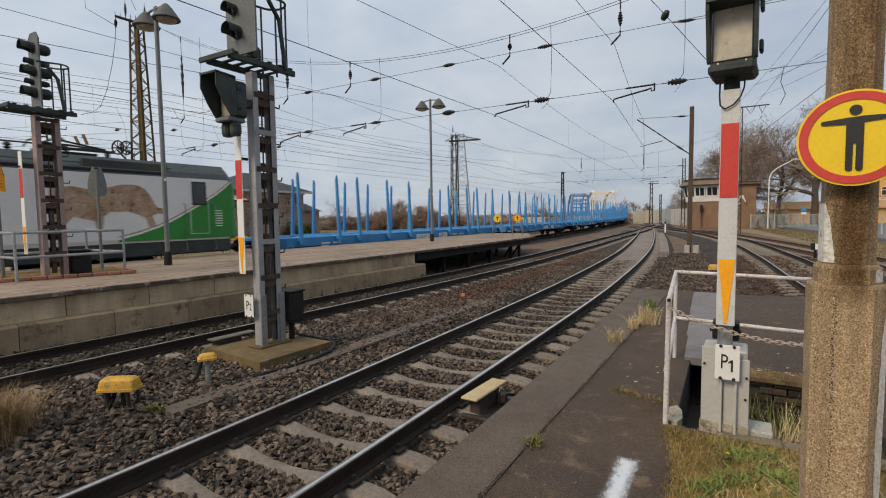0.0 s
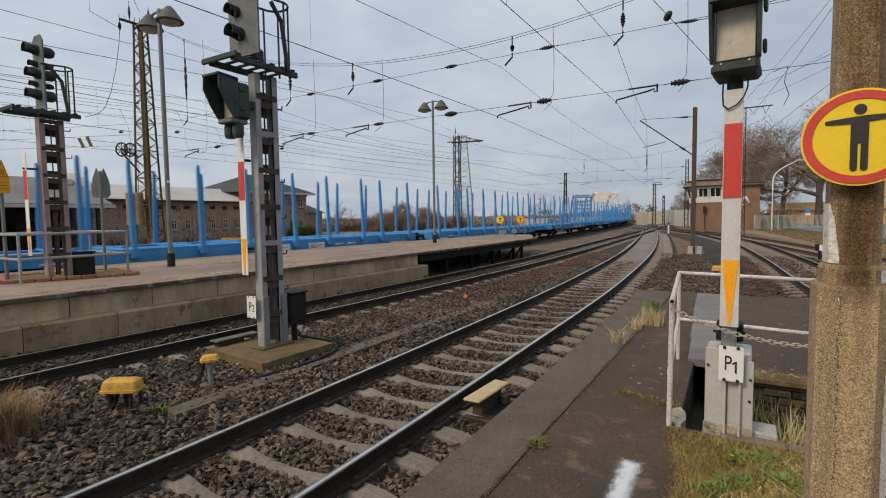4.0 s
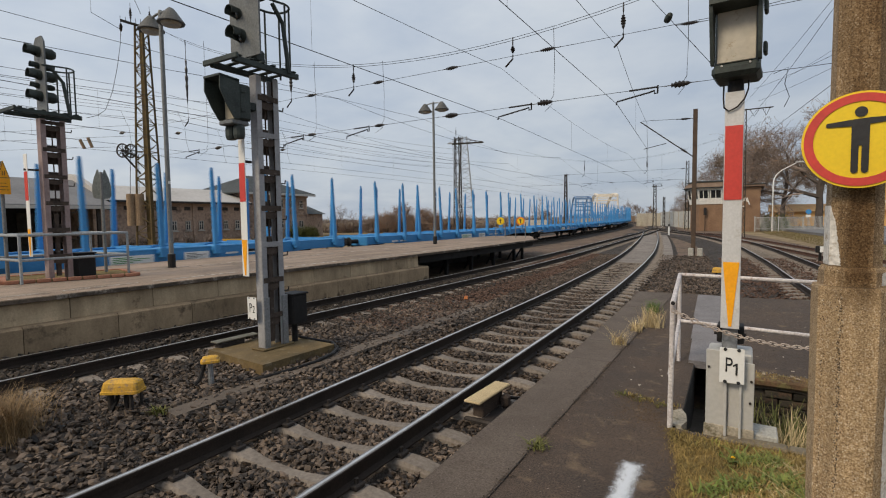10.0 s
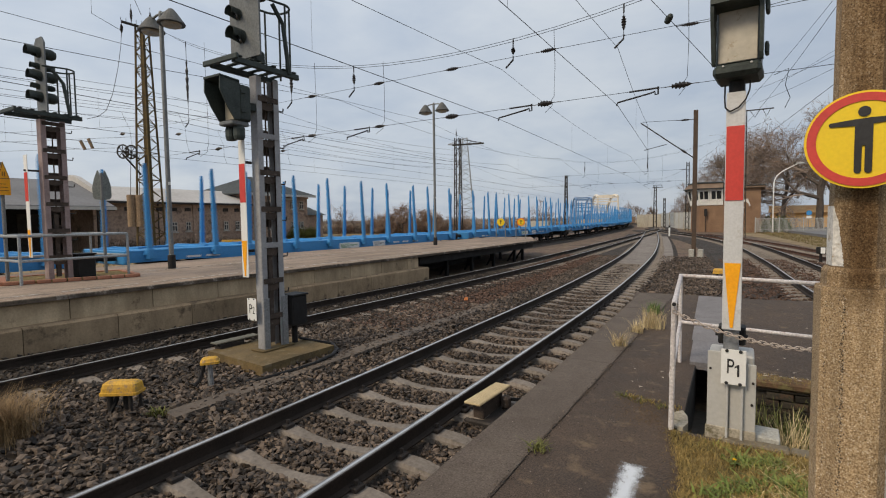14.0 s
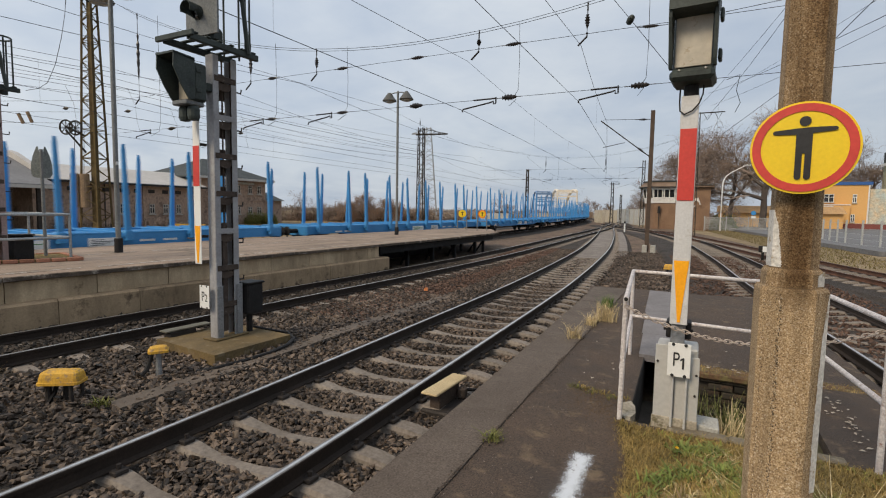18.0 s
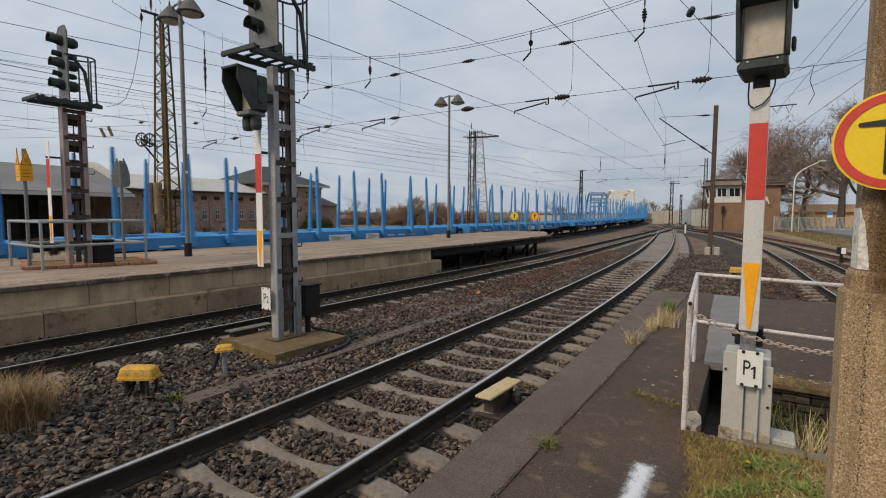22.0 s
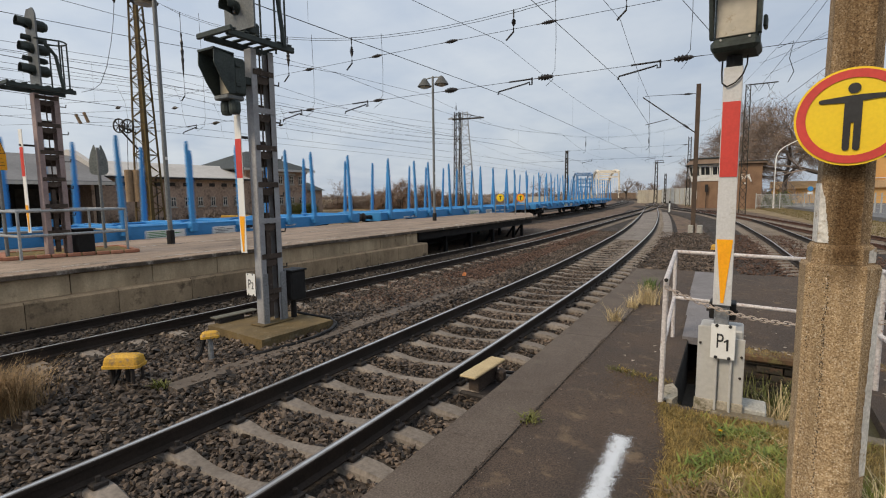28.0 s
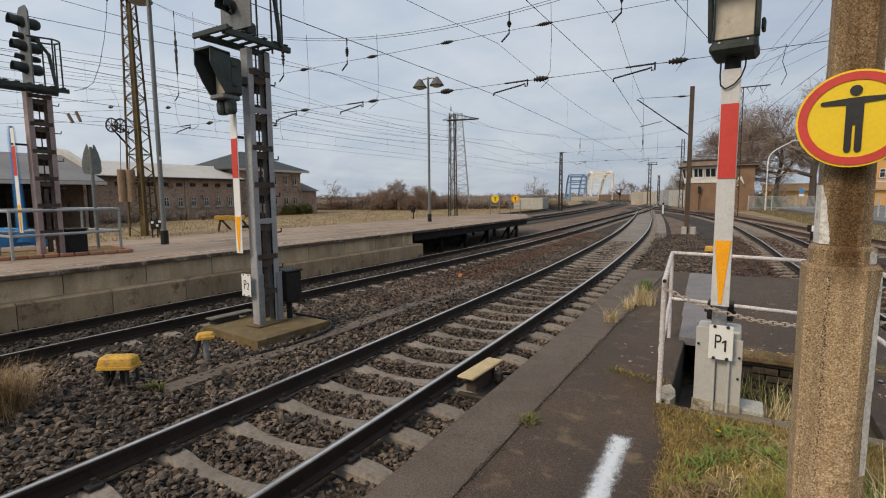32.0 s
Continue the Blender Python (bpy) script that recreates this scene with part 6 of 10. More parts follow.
def plank():
    root = thing("plank", "mossy weathered plank leaning into the pit", "plank", pose(0.98, 5.15, 0.13, 4, 24, 8))
    part("board", Geo().box(-0.24, -0.62, -0.02, 0.24, 0.62, 0.02, 0.006), "wet_wood", root)
    part("board_edge", Geo().box(0.2, -0.62, 0.021, 0.24, 0.62, 0.035, 0.004), "wet_wood", root)


M["wet_wood"] = mat("mossy_wet_wood", (0.085, 0.075, 0.035), (0.05, 0.043, 0.022), 0.85, coarse=4, fine=40, bump=0.4)
plank()


def build_pit():
    root = thing("pit", "brick-lined pit with grey cover plates and a concrete kerb", "pit", kind="structure")
    # dark bottom and side walls
    part("pit_floor", Geo().box(-0.55, 4.42, -0.60, 1.75, 6.5, -0.30), "mortar", root, "dark overgrown pit floor")
    # the side's black colour holds the shade inside the pit
    part("pit_side", Geo().prism([(-0.55, 4.45), (-0.475, 4.45), (-0.452, 4.9), (-0.492, 6.45), (-0.60, 6.45)], -0.44, 0.244), "soot", root, "concrete pit side coloured black for its shade")
    g = Geo().box(-0.60, 4.36, -0.44, 1.80, 4.44, 0.24, 0.012)
    part("pit_kerb", g, "kerb_stone", root, "grey concrete kerb of the pit")
    # far brick wall, brick by brick
    part("pit_wall", Geo().box(0.10, 6.34, -0.44, 1.75, 6.44, 0.20), "mortar", root, "dark mortar wall")
    me = Geo().box(-0.118, -0.05, -0.034, 0.118, 0.05, 0.034, 0.006).mesh("brick", "brick_dark")
    for row in range(7):
        z = -0.34 + row * 0.083
        xx = 0.2 + (0.125 if row % 2 else 0)
        while xx < 1.65:
            shared("brick", me, root, pose(xx, 6.325 + random.uniform(-0.006, 0.006), z, 0, 0, random.uniform(-1, 1)))
            xx += 0.252
    part("pit_ledge", Geo().box(0.08, 6.24, 0.155, 1.75, 6.50, 0.24, 0.02), "ledge", root, "mossy brown ledge")
    # grey cover plates towards the far end
    for i, (y0, y1) in enumerate(((6.48, 7.65), (7.68, 9.4), (9.43, 12.1))):
        g = Geo()
        x0, x1 = -0.56 - 0.02 * i, -0.10
        dx = -0.10 * (y0 - 6.48) / 2
        g.prism([(x0 + dx, y0), (x1 + dx, y0), (x1 - 0.05 * (y1 - 6.48), y1), (x0 - 0.05 * (y1 - 6.48), y1)], 0.20, 0.285 - 0.006 * i)
        part("cover_plate", g, "cover", root, "grey cover plate")
    part("trough_side", Geo().box(-0.60, 5.7, -0.44, -0.54, 6.47, 0.24, 0.01), "mortar", root)
    part("broken_stone", Geo().prism([(-0.50, 4.47), (-0.43, 4.46), (-0.40, 4.58), (-0.42, 4.74), (-0.47, 4.86), (-0.53, 4.78)], -0.2, 0.262), "stained_concrete", root, "broken pale concrete block at the pit edge")
    return root


M["ledge"] = mat("mossy_brick_ledge", (0.15, 0.085, 0.045), (0.09, 0.055, 0.03), 0.95, coarse=4, fine=40, bump=0.6, c=(0.17, 0.14, 0.06), spots=0.55)
# near-black that stands for deep shade on the pit side and shed rear wall
M["soot"] = mat("shade_black_wall", (0.018, 0.016, 0.013), (0.011, 0.010, 0.008), 0.9, coarse=4, fine=40, bump=0.4)
M["mortar"] = mat("dark_mortar", (0.055, 0.046, 0.036), (0.032, 0.027, 0.021), 0.95, coarse=3, fine=40, bump=0.4)
M["brick_dark"] = mat("dark_pit_brick", (0.046, 0.038, 0.028), (0.027, 0.023, 0.017), 0.95, coarse=4, fine=40, bump=0.7, rand=0.45, c=(0.085, 0.05, 0.03), spots=0.6)
M["cover"] = mat("grey_cover_plate", (0.20, 0.185, 0.185), (0.15, 0.138, 0.136), 0.8, coarse=2, fine=50, bump=0.2, c=(0.14, 0.12, 0.11), spots=0.66)
build_pit()


# ---- lamps on the platform ----
def platform_lamp(x, y, label):
    root = thing("platform_lamp", label, "street lamp", pose(x, y, DECK), "double cone lamps on the platform")
    g = Geo().lathe([(0.085, 0), (0.085, 0.34), (0.07, 0.36), (0.062, 0.4), (0.055, 6.9), (0.04, 6.95)], None, 12)
    part("pole", g, "pole_grey", root, smooth=False)
    part("pole_foot", Geo().lathe([(0.10, 0), (0.10, 0.36), (0.088, 0.38)], None, 12), "black", root, "black pole foot")
    part("inspection_label", Geo().box(-0.0615, -0.03, 2.3, 0.0, 0.03, 2.38).box(0.0, -0.03, 2.3, 0.0615, 0.03, 2.38), "white", root, "small white label")
    part("cross_arm", Geo().tube([(-0.5, 0, 6.82), (-0.2, 0, 6.88), (0.2, 0, 6.88), (0.5, 0, 6.82)], 0.03, 8), "pole_grey", root)
    for sx in (-0.48, 0.48):
        g = Geo().lathe([(0.33, 6.52), (0.335, 6.50), (0.345, 6.52), (0.15, 6.80), (0.10, 6.86), (0.06, 6.90)], pose(sx, 0, 0), 20)
        sh = part("lamp_shade", g, "shade", root, "grey conical lamp shade")
        part("lamp_bowl", Geo().lathe([(0.25, 6.51), (0.22, 6.45), (0.12, 6.42)], pose(sx, 0, 0), 16), "lamp_glass", sh)
    return root


M["pole_grey"] = mat("grey_green_pole", (0.19, 0.20, 0.20), (0.15, 0.155, 0.155), 0.5, 0.2, coarse=2, fine=30, bump=0.05)
M["shade"] = mat("grey_lamp_shade", (0.10, 0.10, 0.095), (0.075, 0.075, 0.07), 0.6, coarse=3, fine=30, bump=0.05)
platform_lamp(-13.60, 7.80, "tall grey lamp with two conical shades on the platform")
platform_lamp(-13.20, 20.84, "tall grey lamp with two conical shades near the platform end")


# ---- bed and railing on the platform ----
M["brick_border"] = mat("dirty_red_brick", (0.42, 0.19, 0.115), (0.29, 0.13, 0.085), 0.9, coarse=4, fine=40, bump=0.4, rand=0.2)


def brick_bed():
    root = thing("brick_bed", "low red brick border around the signal on the platform", "planter", pose(-12.9, 5.15, DECK))
    me = Geo().box(-0.12, -0.055, 0, 0.12, 0.055, 0.075, 0.008).mesh("brick", "brick_border")
    def row(x0, y0, x1, y1):
        L = math.hypot(x1 - x0, y1 - y0)
        n = int(L / 0.25)
        for i in range(n):
            t = (i + 0.5) / n
            shared("brick", me, root, pose(x0 + (x1 - x0) * t, y0 + (y1 - y0) * t, 0.0, 0, 0, math.degrees(math.atan2(y1 - y0, x1 - x0)) + random.uniform(-2, 2)))
    row(-0.25, -1.17, 0.60, 1.08)
    row(0.60, 1.08, -0.95, 1.45)
    row(-0.95, 1.45, -1.65, -0.75)
    row(-1.65, -0.75, -0.25, -1.17)
    part("bed_soil", Geo().prism([(-1.58, -0.70), (-0.29, -1.10), (0.52, 1.03), (-0.92, 1.38)], 0.0, 0.05), "moss_soil", root, "mossy soil")
    return root


def platform_railing():
    root = thing("platform_railing", "grey tubular guard railing around the platform signal", "railing")
    zt, zm = DECK + 1.02, DECK + 0.5
    A, B, C, D = (-14.53, 4.15), (-12.81, 4.18), (-12.73, 6.24), (-14.46, 6.2)
    for a, b in ((A, B), (B, C), (C, D), (D, A)):
        for z in (zt, zm):
            part("rail_tube", Geo().tube([(a[0], a[1], z), (b[0], b[1], z)], 0.03, 8), "rail_grey", root)
    for p in (A, B, C, D):
        part("railing_post", Geo().tube([(p[0], p[1], DECK), (p[0], p[1], zt)], 0.03, 8), "rail_grey", root)
    return root


M["rail_grey"] = mat("grey_rail_paint", (0.33, 0.35, 0.36), (0.27, 0.285, 0.29), 0.5, 0.2, coarse=3, fine=30, bump=0.05)


def warning_sign(x, y):
    root = thing("warning_sign", "orange house-shaped warning boards on a grey pole at the platform", "sign", pose(x, y, DECK))
    part("pole", Geo().cyl((0, 0, 0), (0, 0, 2.6), 0.035, n=10), "pole_grey", root)
    # two boards joined at one edge, facing the near track and the platform's end
    along_y = Matrix(((0, 0, 1, 0.046), (1, 0, 0, 0), (0, 1, 0, 0), (0, 0, 0, 1)))
    along_x = Matrix(((-1, 0, 0, 0.04), (0, 0, -1, -0.09), (0, 1, 0, 0), (0, 0, 0, 1)))
    w = 0.22
    for m, a in ((along_y, -0.09), (along_x, 0.0)):
        b = part("sign_board", Geo().prism([(a, 1.90), (a + w, 1.90), (a + w, 2.24), (a, 2.24)], 0, 0.01, m), "orange_sign", root, "orange board")
        part("board_top", Geo().prism([(a, 2.242), (a + w, 2.242), (a + w / 2, 2.62)], 0, 0.01, m), "orange_sign", b, "orange triangular top")
        e = [(a + 0.008, 2.248), (a + w - 0.008, 2.248), (a + w / 2, 2.606)]
        q = [(a + 0.02, 2.258), (a + w - 0.02, 2.258), (a + w / 2, 2.575)]
        part("warning_triangle", Geo().prism(e, 0.0105, 0.0125, m).prism(q, 0.013, 0.015, m, 1), ["ink", "orange_sign"], b, "black-edged warning triangle")
        g = Geo()
        for k in range(2):
            c = a + w / 2 - 0.024 + 0.036 * k
            g.prism([(c, 2.30), (c + 0.012, 2.30), (c + 0.012, 2.40), (c, 2.40)], 0.0155, 0.017, m)
        for k in range(3):
            g.prism([(a + 0.03, 1.99 + k * 0.07), (a + w - 0.03 - 0.02 * k, 1.99 + k * 0.07), (a + w - 0.03 - 0.02 * k, 2.0 + k * 0.07), (a + 0.03, 2.0 + k * 0.07)], 0.0105, 0.012, m)
        part("print_bars", g, "ink", b, "thin dark print bars")
    return root


def rear_sign(x, y):
    root = thing("rear_sign", "pair of grey sign backs on a pole at the platform", "sign", pose(x, y, DECK))
    part("pole", Geo().cyl((0, 0, 0), (0, 0, 2.5), 0.035, n=10), "pole_grey", root)
    # two leaf-shaped boards spread from the pole
    for k in (-1, 1):
        m = pose(0, 0, 0, 0, 0, 66 + 22 * k) @ Matrix(((1, 0, 0, 0), (0, 0, -1, 0), (0, 1, 0, 0), (0, 0, 0, 1)))
        leaf = [(0.035 * k, 1.84), (0.16 * k, 1.86), (0.205 * k, 1.93), (0.205 * k, 2.16), (0.16 * k, 2.36), (0.085 * k, 2.56), (0.06 * k, 2.56), (0.035 * k, 2.40)]
        part("sign_board", Geo().prism(leaf[::k], -0.006, 0.006, m), "sign_back", root, "pointed grey board")
    return root


M["orange_sign"] = mat("orange_yellow_sign", (0.85, 0.42, 0.02), (0.78, 0.36, 0.02), 0.5, coarse=3, fine=50, bump=0.03, fine_mix=0.08)
M["sign_back"] = mat("grey_sign_back", (0.20, 0.22, 0.21), (0.15, 0.165, 0.16), 0.7, 0.2, coarse=4, fine=30, bump=0.1)
brick_bed()
platform_railing()
warning_sign(-13.64, 4.22)
rear_sign(-13.49, 6.09)


# ---- small track-side things ----
def cable_hood(x, y, z, turn, L, W, H, legs, label):
    root = thing("cable_hood", label, "cable box", pose(x, y, z, 0, 0, turn))
    g = Geo()
    a, b = (L / 2, W / 2), (L / 2 - 0.035, W / 2 - 0.04)
    vs = []
    for (hx, hy), zz in ((a, 0), (a, 0.03), ((a[0] - 0.010, a[1] - 0.010), 0.034), ((a[0] - 0.016, a[1] - 0.018), H * 0.55), ((b[0] + 0.012, b[1] + 0.010), H * 0.80), ((b[0] - 0.012, b[1] - 0.016), H * 0.94), ((b[0] - 0.045, b[1] * 0.5), H)):
        q = min(0.035, hy * 0.5)
        for cx, cy, t0 in ((hx - q, hy - q, 0), (-hx + q, hy - q, 1), (-hx + q, -hy + q, 2), (hx - q, -hy + q, 3)):
            vs += [(cx + q * math.cos((t0 + k / 2) * math.pi / 2), cy + q * math.sin((t0 + k / 2) * math.pi / 2), zz) for k in range(3)]
    fs = [(i * 12 + j, i * 12 + (j + 1) % 12, i * 12 + 12 + (j + 1) % 12, i * 12 + 12 + j) for i in range(6) for j in range(12)] + [tuple(range(12))[::-1], tuple(range(72, 84))]
    g.add(vs, fs)
    part("hood", g, "yellow", root, "weathered yellow hood")
    for lx, ly, r, d in legs:
        part("leg", Geo().cyl((lx, ly, -d), (lx, ly, -0.01), r, r * 0.8, n=10), "grey_steel" if len(legs) == 1 else "iron", root)
    g = Geo().tube([(-0.07, 0.03, -0.01), (-0.10, 0.02, -0.12), (-0.14, -0.03, -0.22), (-0.20, -0.06, -0.27)], 0.026, 6)
    part("hose", g, "black", root, "black cable hose")
    return root


cable_hood(-6.31, 2.96, -0.01, 34, 0.44, 0.23, 0.155, [(0.0, 0.05, 0.03, 0.3), (0.12, -0.06, 0.026, 0.3), (-0.15, 0.0, 0.04, 0.3), (0.17, 0.06, 0.02, 0.3)], "large weathered yellow cable hood on short legs in the ballast")
cable_hood(-6.17, 4.00, 0.105, 55, 0.24, 0.20, 0.085, [(0, 0, 0.04, 0.37)], "small yellow cap on a grey post in the ballast")
cable_hood(-0.80, 19.7, 0.0, 0, 0.42, 0.26, 0.18, [(0, 0, 0.04, 0.5)], "bright yellow cable hood beyond the asphalt")


def track_board():
    root = thing("track_board", "pale tan board on a bracket beside the rail", "marker", pose(-2.46, 4.95, 0))
    g = Geo().box(-0.10, -0.37, 0.02, 0.10, 0.37, 0.05, 0.01, pose(0, 0, 0, 0, 0, -2))
    part("board", g, "tan_board", root)
    part("bracket", Geo().box(-0.07, -0.24, -0.17, 0.06, 0.26, 0.018, 0.012), "batten_rust", root, "rusty steel bracket")
    part("foot_block", Geo().box(-0.16, -0.30, -0.36, 0.22, 0.14, -0.17, 0.02), "iron", root, "dark foot block")
    part("junction_box", Geo().box(0.07, 0.14, -0.17, 0.17, 0.27, -0.03, 0.025), "batten_rust", root, "small rusty junction box")
    part("hose", Geo().tube([(0.15, 0.26, -0.08), (0.20, 0.45, -0.14), (0.32, 0.55, -0.20), (0.42, 0.42, -0.22)], 0.02, 6), "black", root, "black cable hose")
    return root


track_board()


M["magnet_grey"] = mat("dull_magnet_cover", (0.15, 0.14, 0.11), (0.10, 0.095, 0.075), 0.8, coarse=5, fine=40, bump=0.2)


def rail_magnet():
    root = thing("rail_magnet", "dark train-control magnet box beside the rail", "track magnet", pose(-7.42, 5.25, -0.02, 0, 0, -3))
    part("magnet_body", Geo().box(-0.07, -0.30, -0.19, 0.10, 0.16, 0.02, 0.02), "iron", root)
    part("magnet_plate", Geo().box(-0.09, -0.36, 0.021, 0.10, 0.44, 0.045, 0.006), "magnet_grey", root, "dull grey cover plate")
    part("magnet_arm", Geo().box(-0.3, -0.1, -0.25, 0.05, 0.1, -0.16, 0.01), "iron", root)
    part("magnet_cable", Geo().tube([(0.08, 0.2, -0.1), (0.2, 0.35, -0.16), (0.34, 0.30, -0.18), (0.46, 0.42, -0.17)], 0.02, 6), "black", root, "black cable")
    return root


rail_magnet()


def cable_loop():
    way = [(-6.62, 5.98, -0.02), (-6.45, 6.25, -0.12), (-6.2, 6.34, -0.15), (-5.85, 6.12, -0.15), (-5.66, 5.8, -0.15), (-5.6, 5.4, -0.16), (-5.64, 4.95, -0.17), (-5.72, 4.5, -0.18), (-5.85, 4.3, -0.19)]
    g = Geo().tube(way, 0.022, 6)
    g.tube([(x - 0.06, y + 0.03, z - 0.01) for x, y, z in way[:6]], 0.018, 6)
    tagged(g.done("cable_loop", "black"), "loose black cable loop lying on the ballast", "cable")


cable_loop()


def trough(name, y0, y1, x0, x1, label):
    root = thing(name, label, "cable trough", kind="structure")
    n = int((y1 - y0) / 1.0)
    for i in range(n):
        t0, t1 = i / n, (i + 0.985) / n
        a = (x0 + (x1 - x0) * t0, y0 + (y1 - y0) * t0)
        b = (x0 + (x1 - x0) * t1, y0 + (y1 - y0) * t1)
        g = Geo().sweep([(-0.14, -0.2), (0.14, -0.2), (0.14, 0.0), (-0.14, 0.0)], [((a[0], a[1], -0.185 + random.uniform(-0.01, 0.01)), (0.1, 0.995)), ((b[0], b[1], -0.185), (0.1, 0.995))])
        part("trough_lid", g, "trough", root)
    return root


M["trough"] = mat("brown_trough_lid", (0.14, 0.11, 0.085), (0.1, 0.08, 0.065), 0.95, coarse=2, fine=40, bump=0.4, rand=0.15)
trough("cable_trough", 3.1, 11.4, -5.58, -5.62, "row of brown cable trough lids between the tracks")


# ---- overhead line ----
def lattice_tower(name, label, x, y, z0, h, w0, w1, material, bays, turn=0.0, category="lattice mast", r=0.035):
    """A four-legged tapering lattice."""
    root = thing(name, label, category, pose(x, y, z0, 0, 0, turn))
    def corner(i, z):
        w = (w0 + (w1 - w0) * z / h) / 2
        return Vector((w if i in (0, 3) else -w, w if i < 2 else -w, z))
    for i in range(4):
        g = Geo().tube([corner(i, 0), corner(i, h)], r * 1.5, 4)
        part("leg", g, material, root)
    zs = [h * (1 - (1 - k / bays) ** 1.0) for k in range(bays + 1)]
    for i in range(4):
        j = (i + 1) % 4
        for k in range(bays):
            a, b = (i, j) if (k + i) % 2 else (j, i)
            part("diagonal_brace", Geo().tube([corner(a, zs[k]), corner(b, zs[k + 1])], r * 0.75, 3), material, root)
            if k % 3 == 0:
                part("cross_bar", Geo().tube([corner(i, zs[k]), corner(j, zs[k])], r * 0.7, 3), material, root)
    return root


def insulator(g, a, b, r=0.05, n=7):
    """A ribbed insulator with end fittings between two points."""
    a, b = Vector(a), Vector(b)
    q = (b - a).to_track_quat("Z", "Y").to_matrix().to_4x4()
    L = (b - a).length
    prof = [(0.016, 0), (0.016, 0.2 * L)]
    for k in range(n):
        z = L * (0.22 + 0.56 * k / n)
        w = r * (0.45 + 0.55 * math.sin(math.pi * (k + 0.5) / n))
        prof += [(w, z), (w * 0.6, z + 0.56 * L / n * 0.6)]
    prof += [(0.012, 0.8 * L), (0.012, L)]
    g.lathe(prof, Matrix.Translation(a) @ q, 8)
    return g


M["pylon"] = mat("pylon_grey_steel", (0.32, 0.34, 0.36), (0.27, 0.285, 0.3), 0.6, 0.3, bump=0)
WIRES = thing("overhead_wires", "thin dark contact wires and catenary wires over the tracks", "overhead line")
HS_Y = 18.8


def sag_wire(name, a, b, sag, r=0.008, n=14, parent=None, label=""):
    a, b = Vector(a), Vector(b)
    pts = []
    for i in range(n + 1):
        t = i / n
        p = a.lerp(b, t)
        p.z -= 4 * sag * t * (1 - t)
        pts.append(p)
    return part(name, Geo().tube(pts, r, 4), "wire", parent or WIRES, label)


def line_wires(pts, zm, sag=0.013, r=0.010, zc=5.95):
    """Contact wire in straight spans and a sagging messenger with droppers."""
    pts = [Vector((x, y, zc)) for x, y in pts]
    for k, (a, b) in enumerate(zip(pts, pts[1:])):
        part("contact_wire", Geo().tube([a, b], r, 4), "wire", WIRES)
        A, B = Vector((a.x, a.y, zm[k])), Vector((b.x, b.y, zm[k + 1]))
        S = sag * (B - A).length
        sag_wire("messenger_wire", A, B, S, r * 0.9)
        n = max(2, int((b - a).length / 9))
        for i in range(1, n):
            t = i / n
            top = A.lerp(B, t)
            top.z -= 4 * S * t * (1 - t)
            part("dropper", Geo().tube([a.lerp(b, t), top], 0.0035, 3), "wire", WIRES)


def over(line, supports, stagger):
    """Plan points of a contact wire that zigzags over a track."""
    return [tuple(line.side(line.s_of(y), stagger * (1 if k % 2 else -1)))[:2] for k, y in enumerate(supports)]


line_wires([(-3.6, -40), (-4.08, HS_Y), (-5.2, 31.9), (-7.7, 48), (-10.6, 66)], [8.3, 8.03, 7.5, 7.5, 8.0], zc=6.02)
line_wires([(-10.1, -42), (-8.62, HS_Y), (-10.1, 52)] + over(TRACK_2, [95, 140], 0.2), [8.3, 8.03, 8.1, 8.3, 8.3], zc=6.0)
line_wires(over(TRACK_3, [-45, HS_Y, 52, 92, 132, 175, 230], -0.2), [8.35, 8.03] + [8.3] * 5, 0.024)
line_wires(over(TRACK_6, [-45, HS_Y + 1, 54, 95, 140], 0.2), [8.3] * 5, 0.022)
line_wires(over(TRACK_4, [-25, HS_Y, 52, 90], 0.2), [8.3] * 4, 0.02)
for k, (x0, x1) in enumerate(((-27.5, -27.8), (-30.5, -31))):
    line_wires([(x0, -45), (x0, HS_Y), (x1, 52), (x1 - 5, 95)], [8.3] * 4, 0.02, 0.009, 6.0)
sag_wire("feeder_wire", (-24.3, -20, 10.3), (-23.8, 36, 10.5), 0.4, 0.011)
sag_wire("feeder_wire", (-23.8, 36, 10.5), (-26.0, 60, 10.0), 0.2, 0.010)


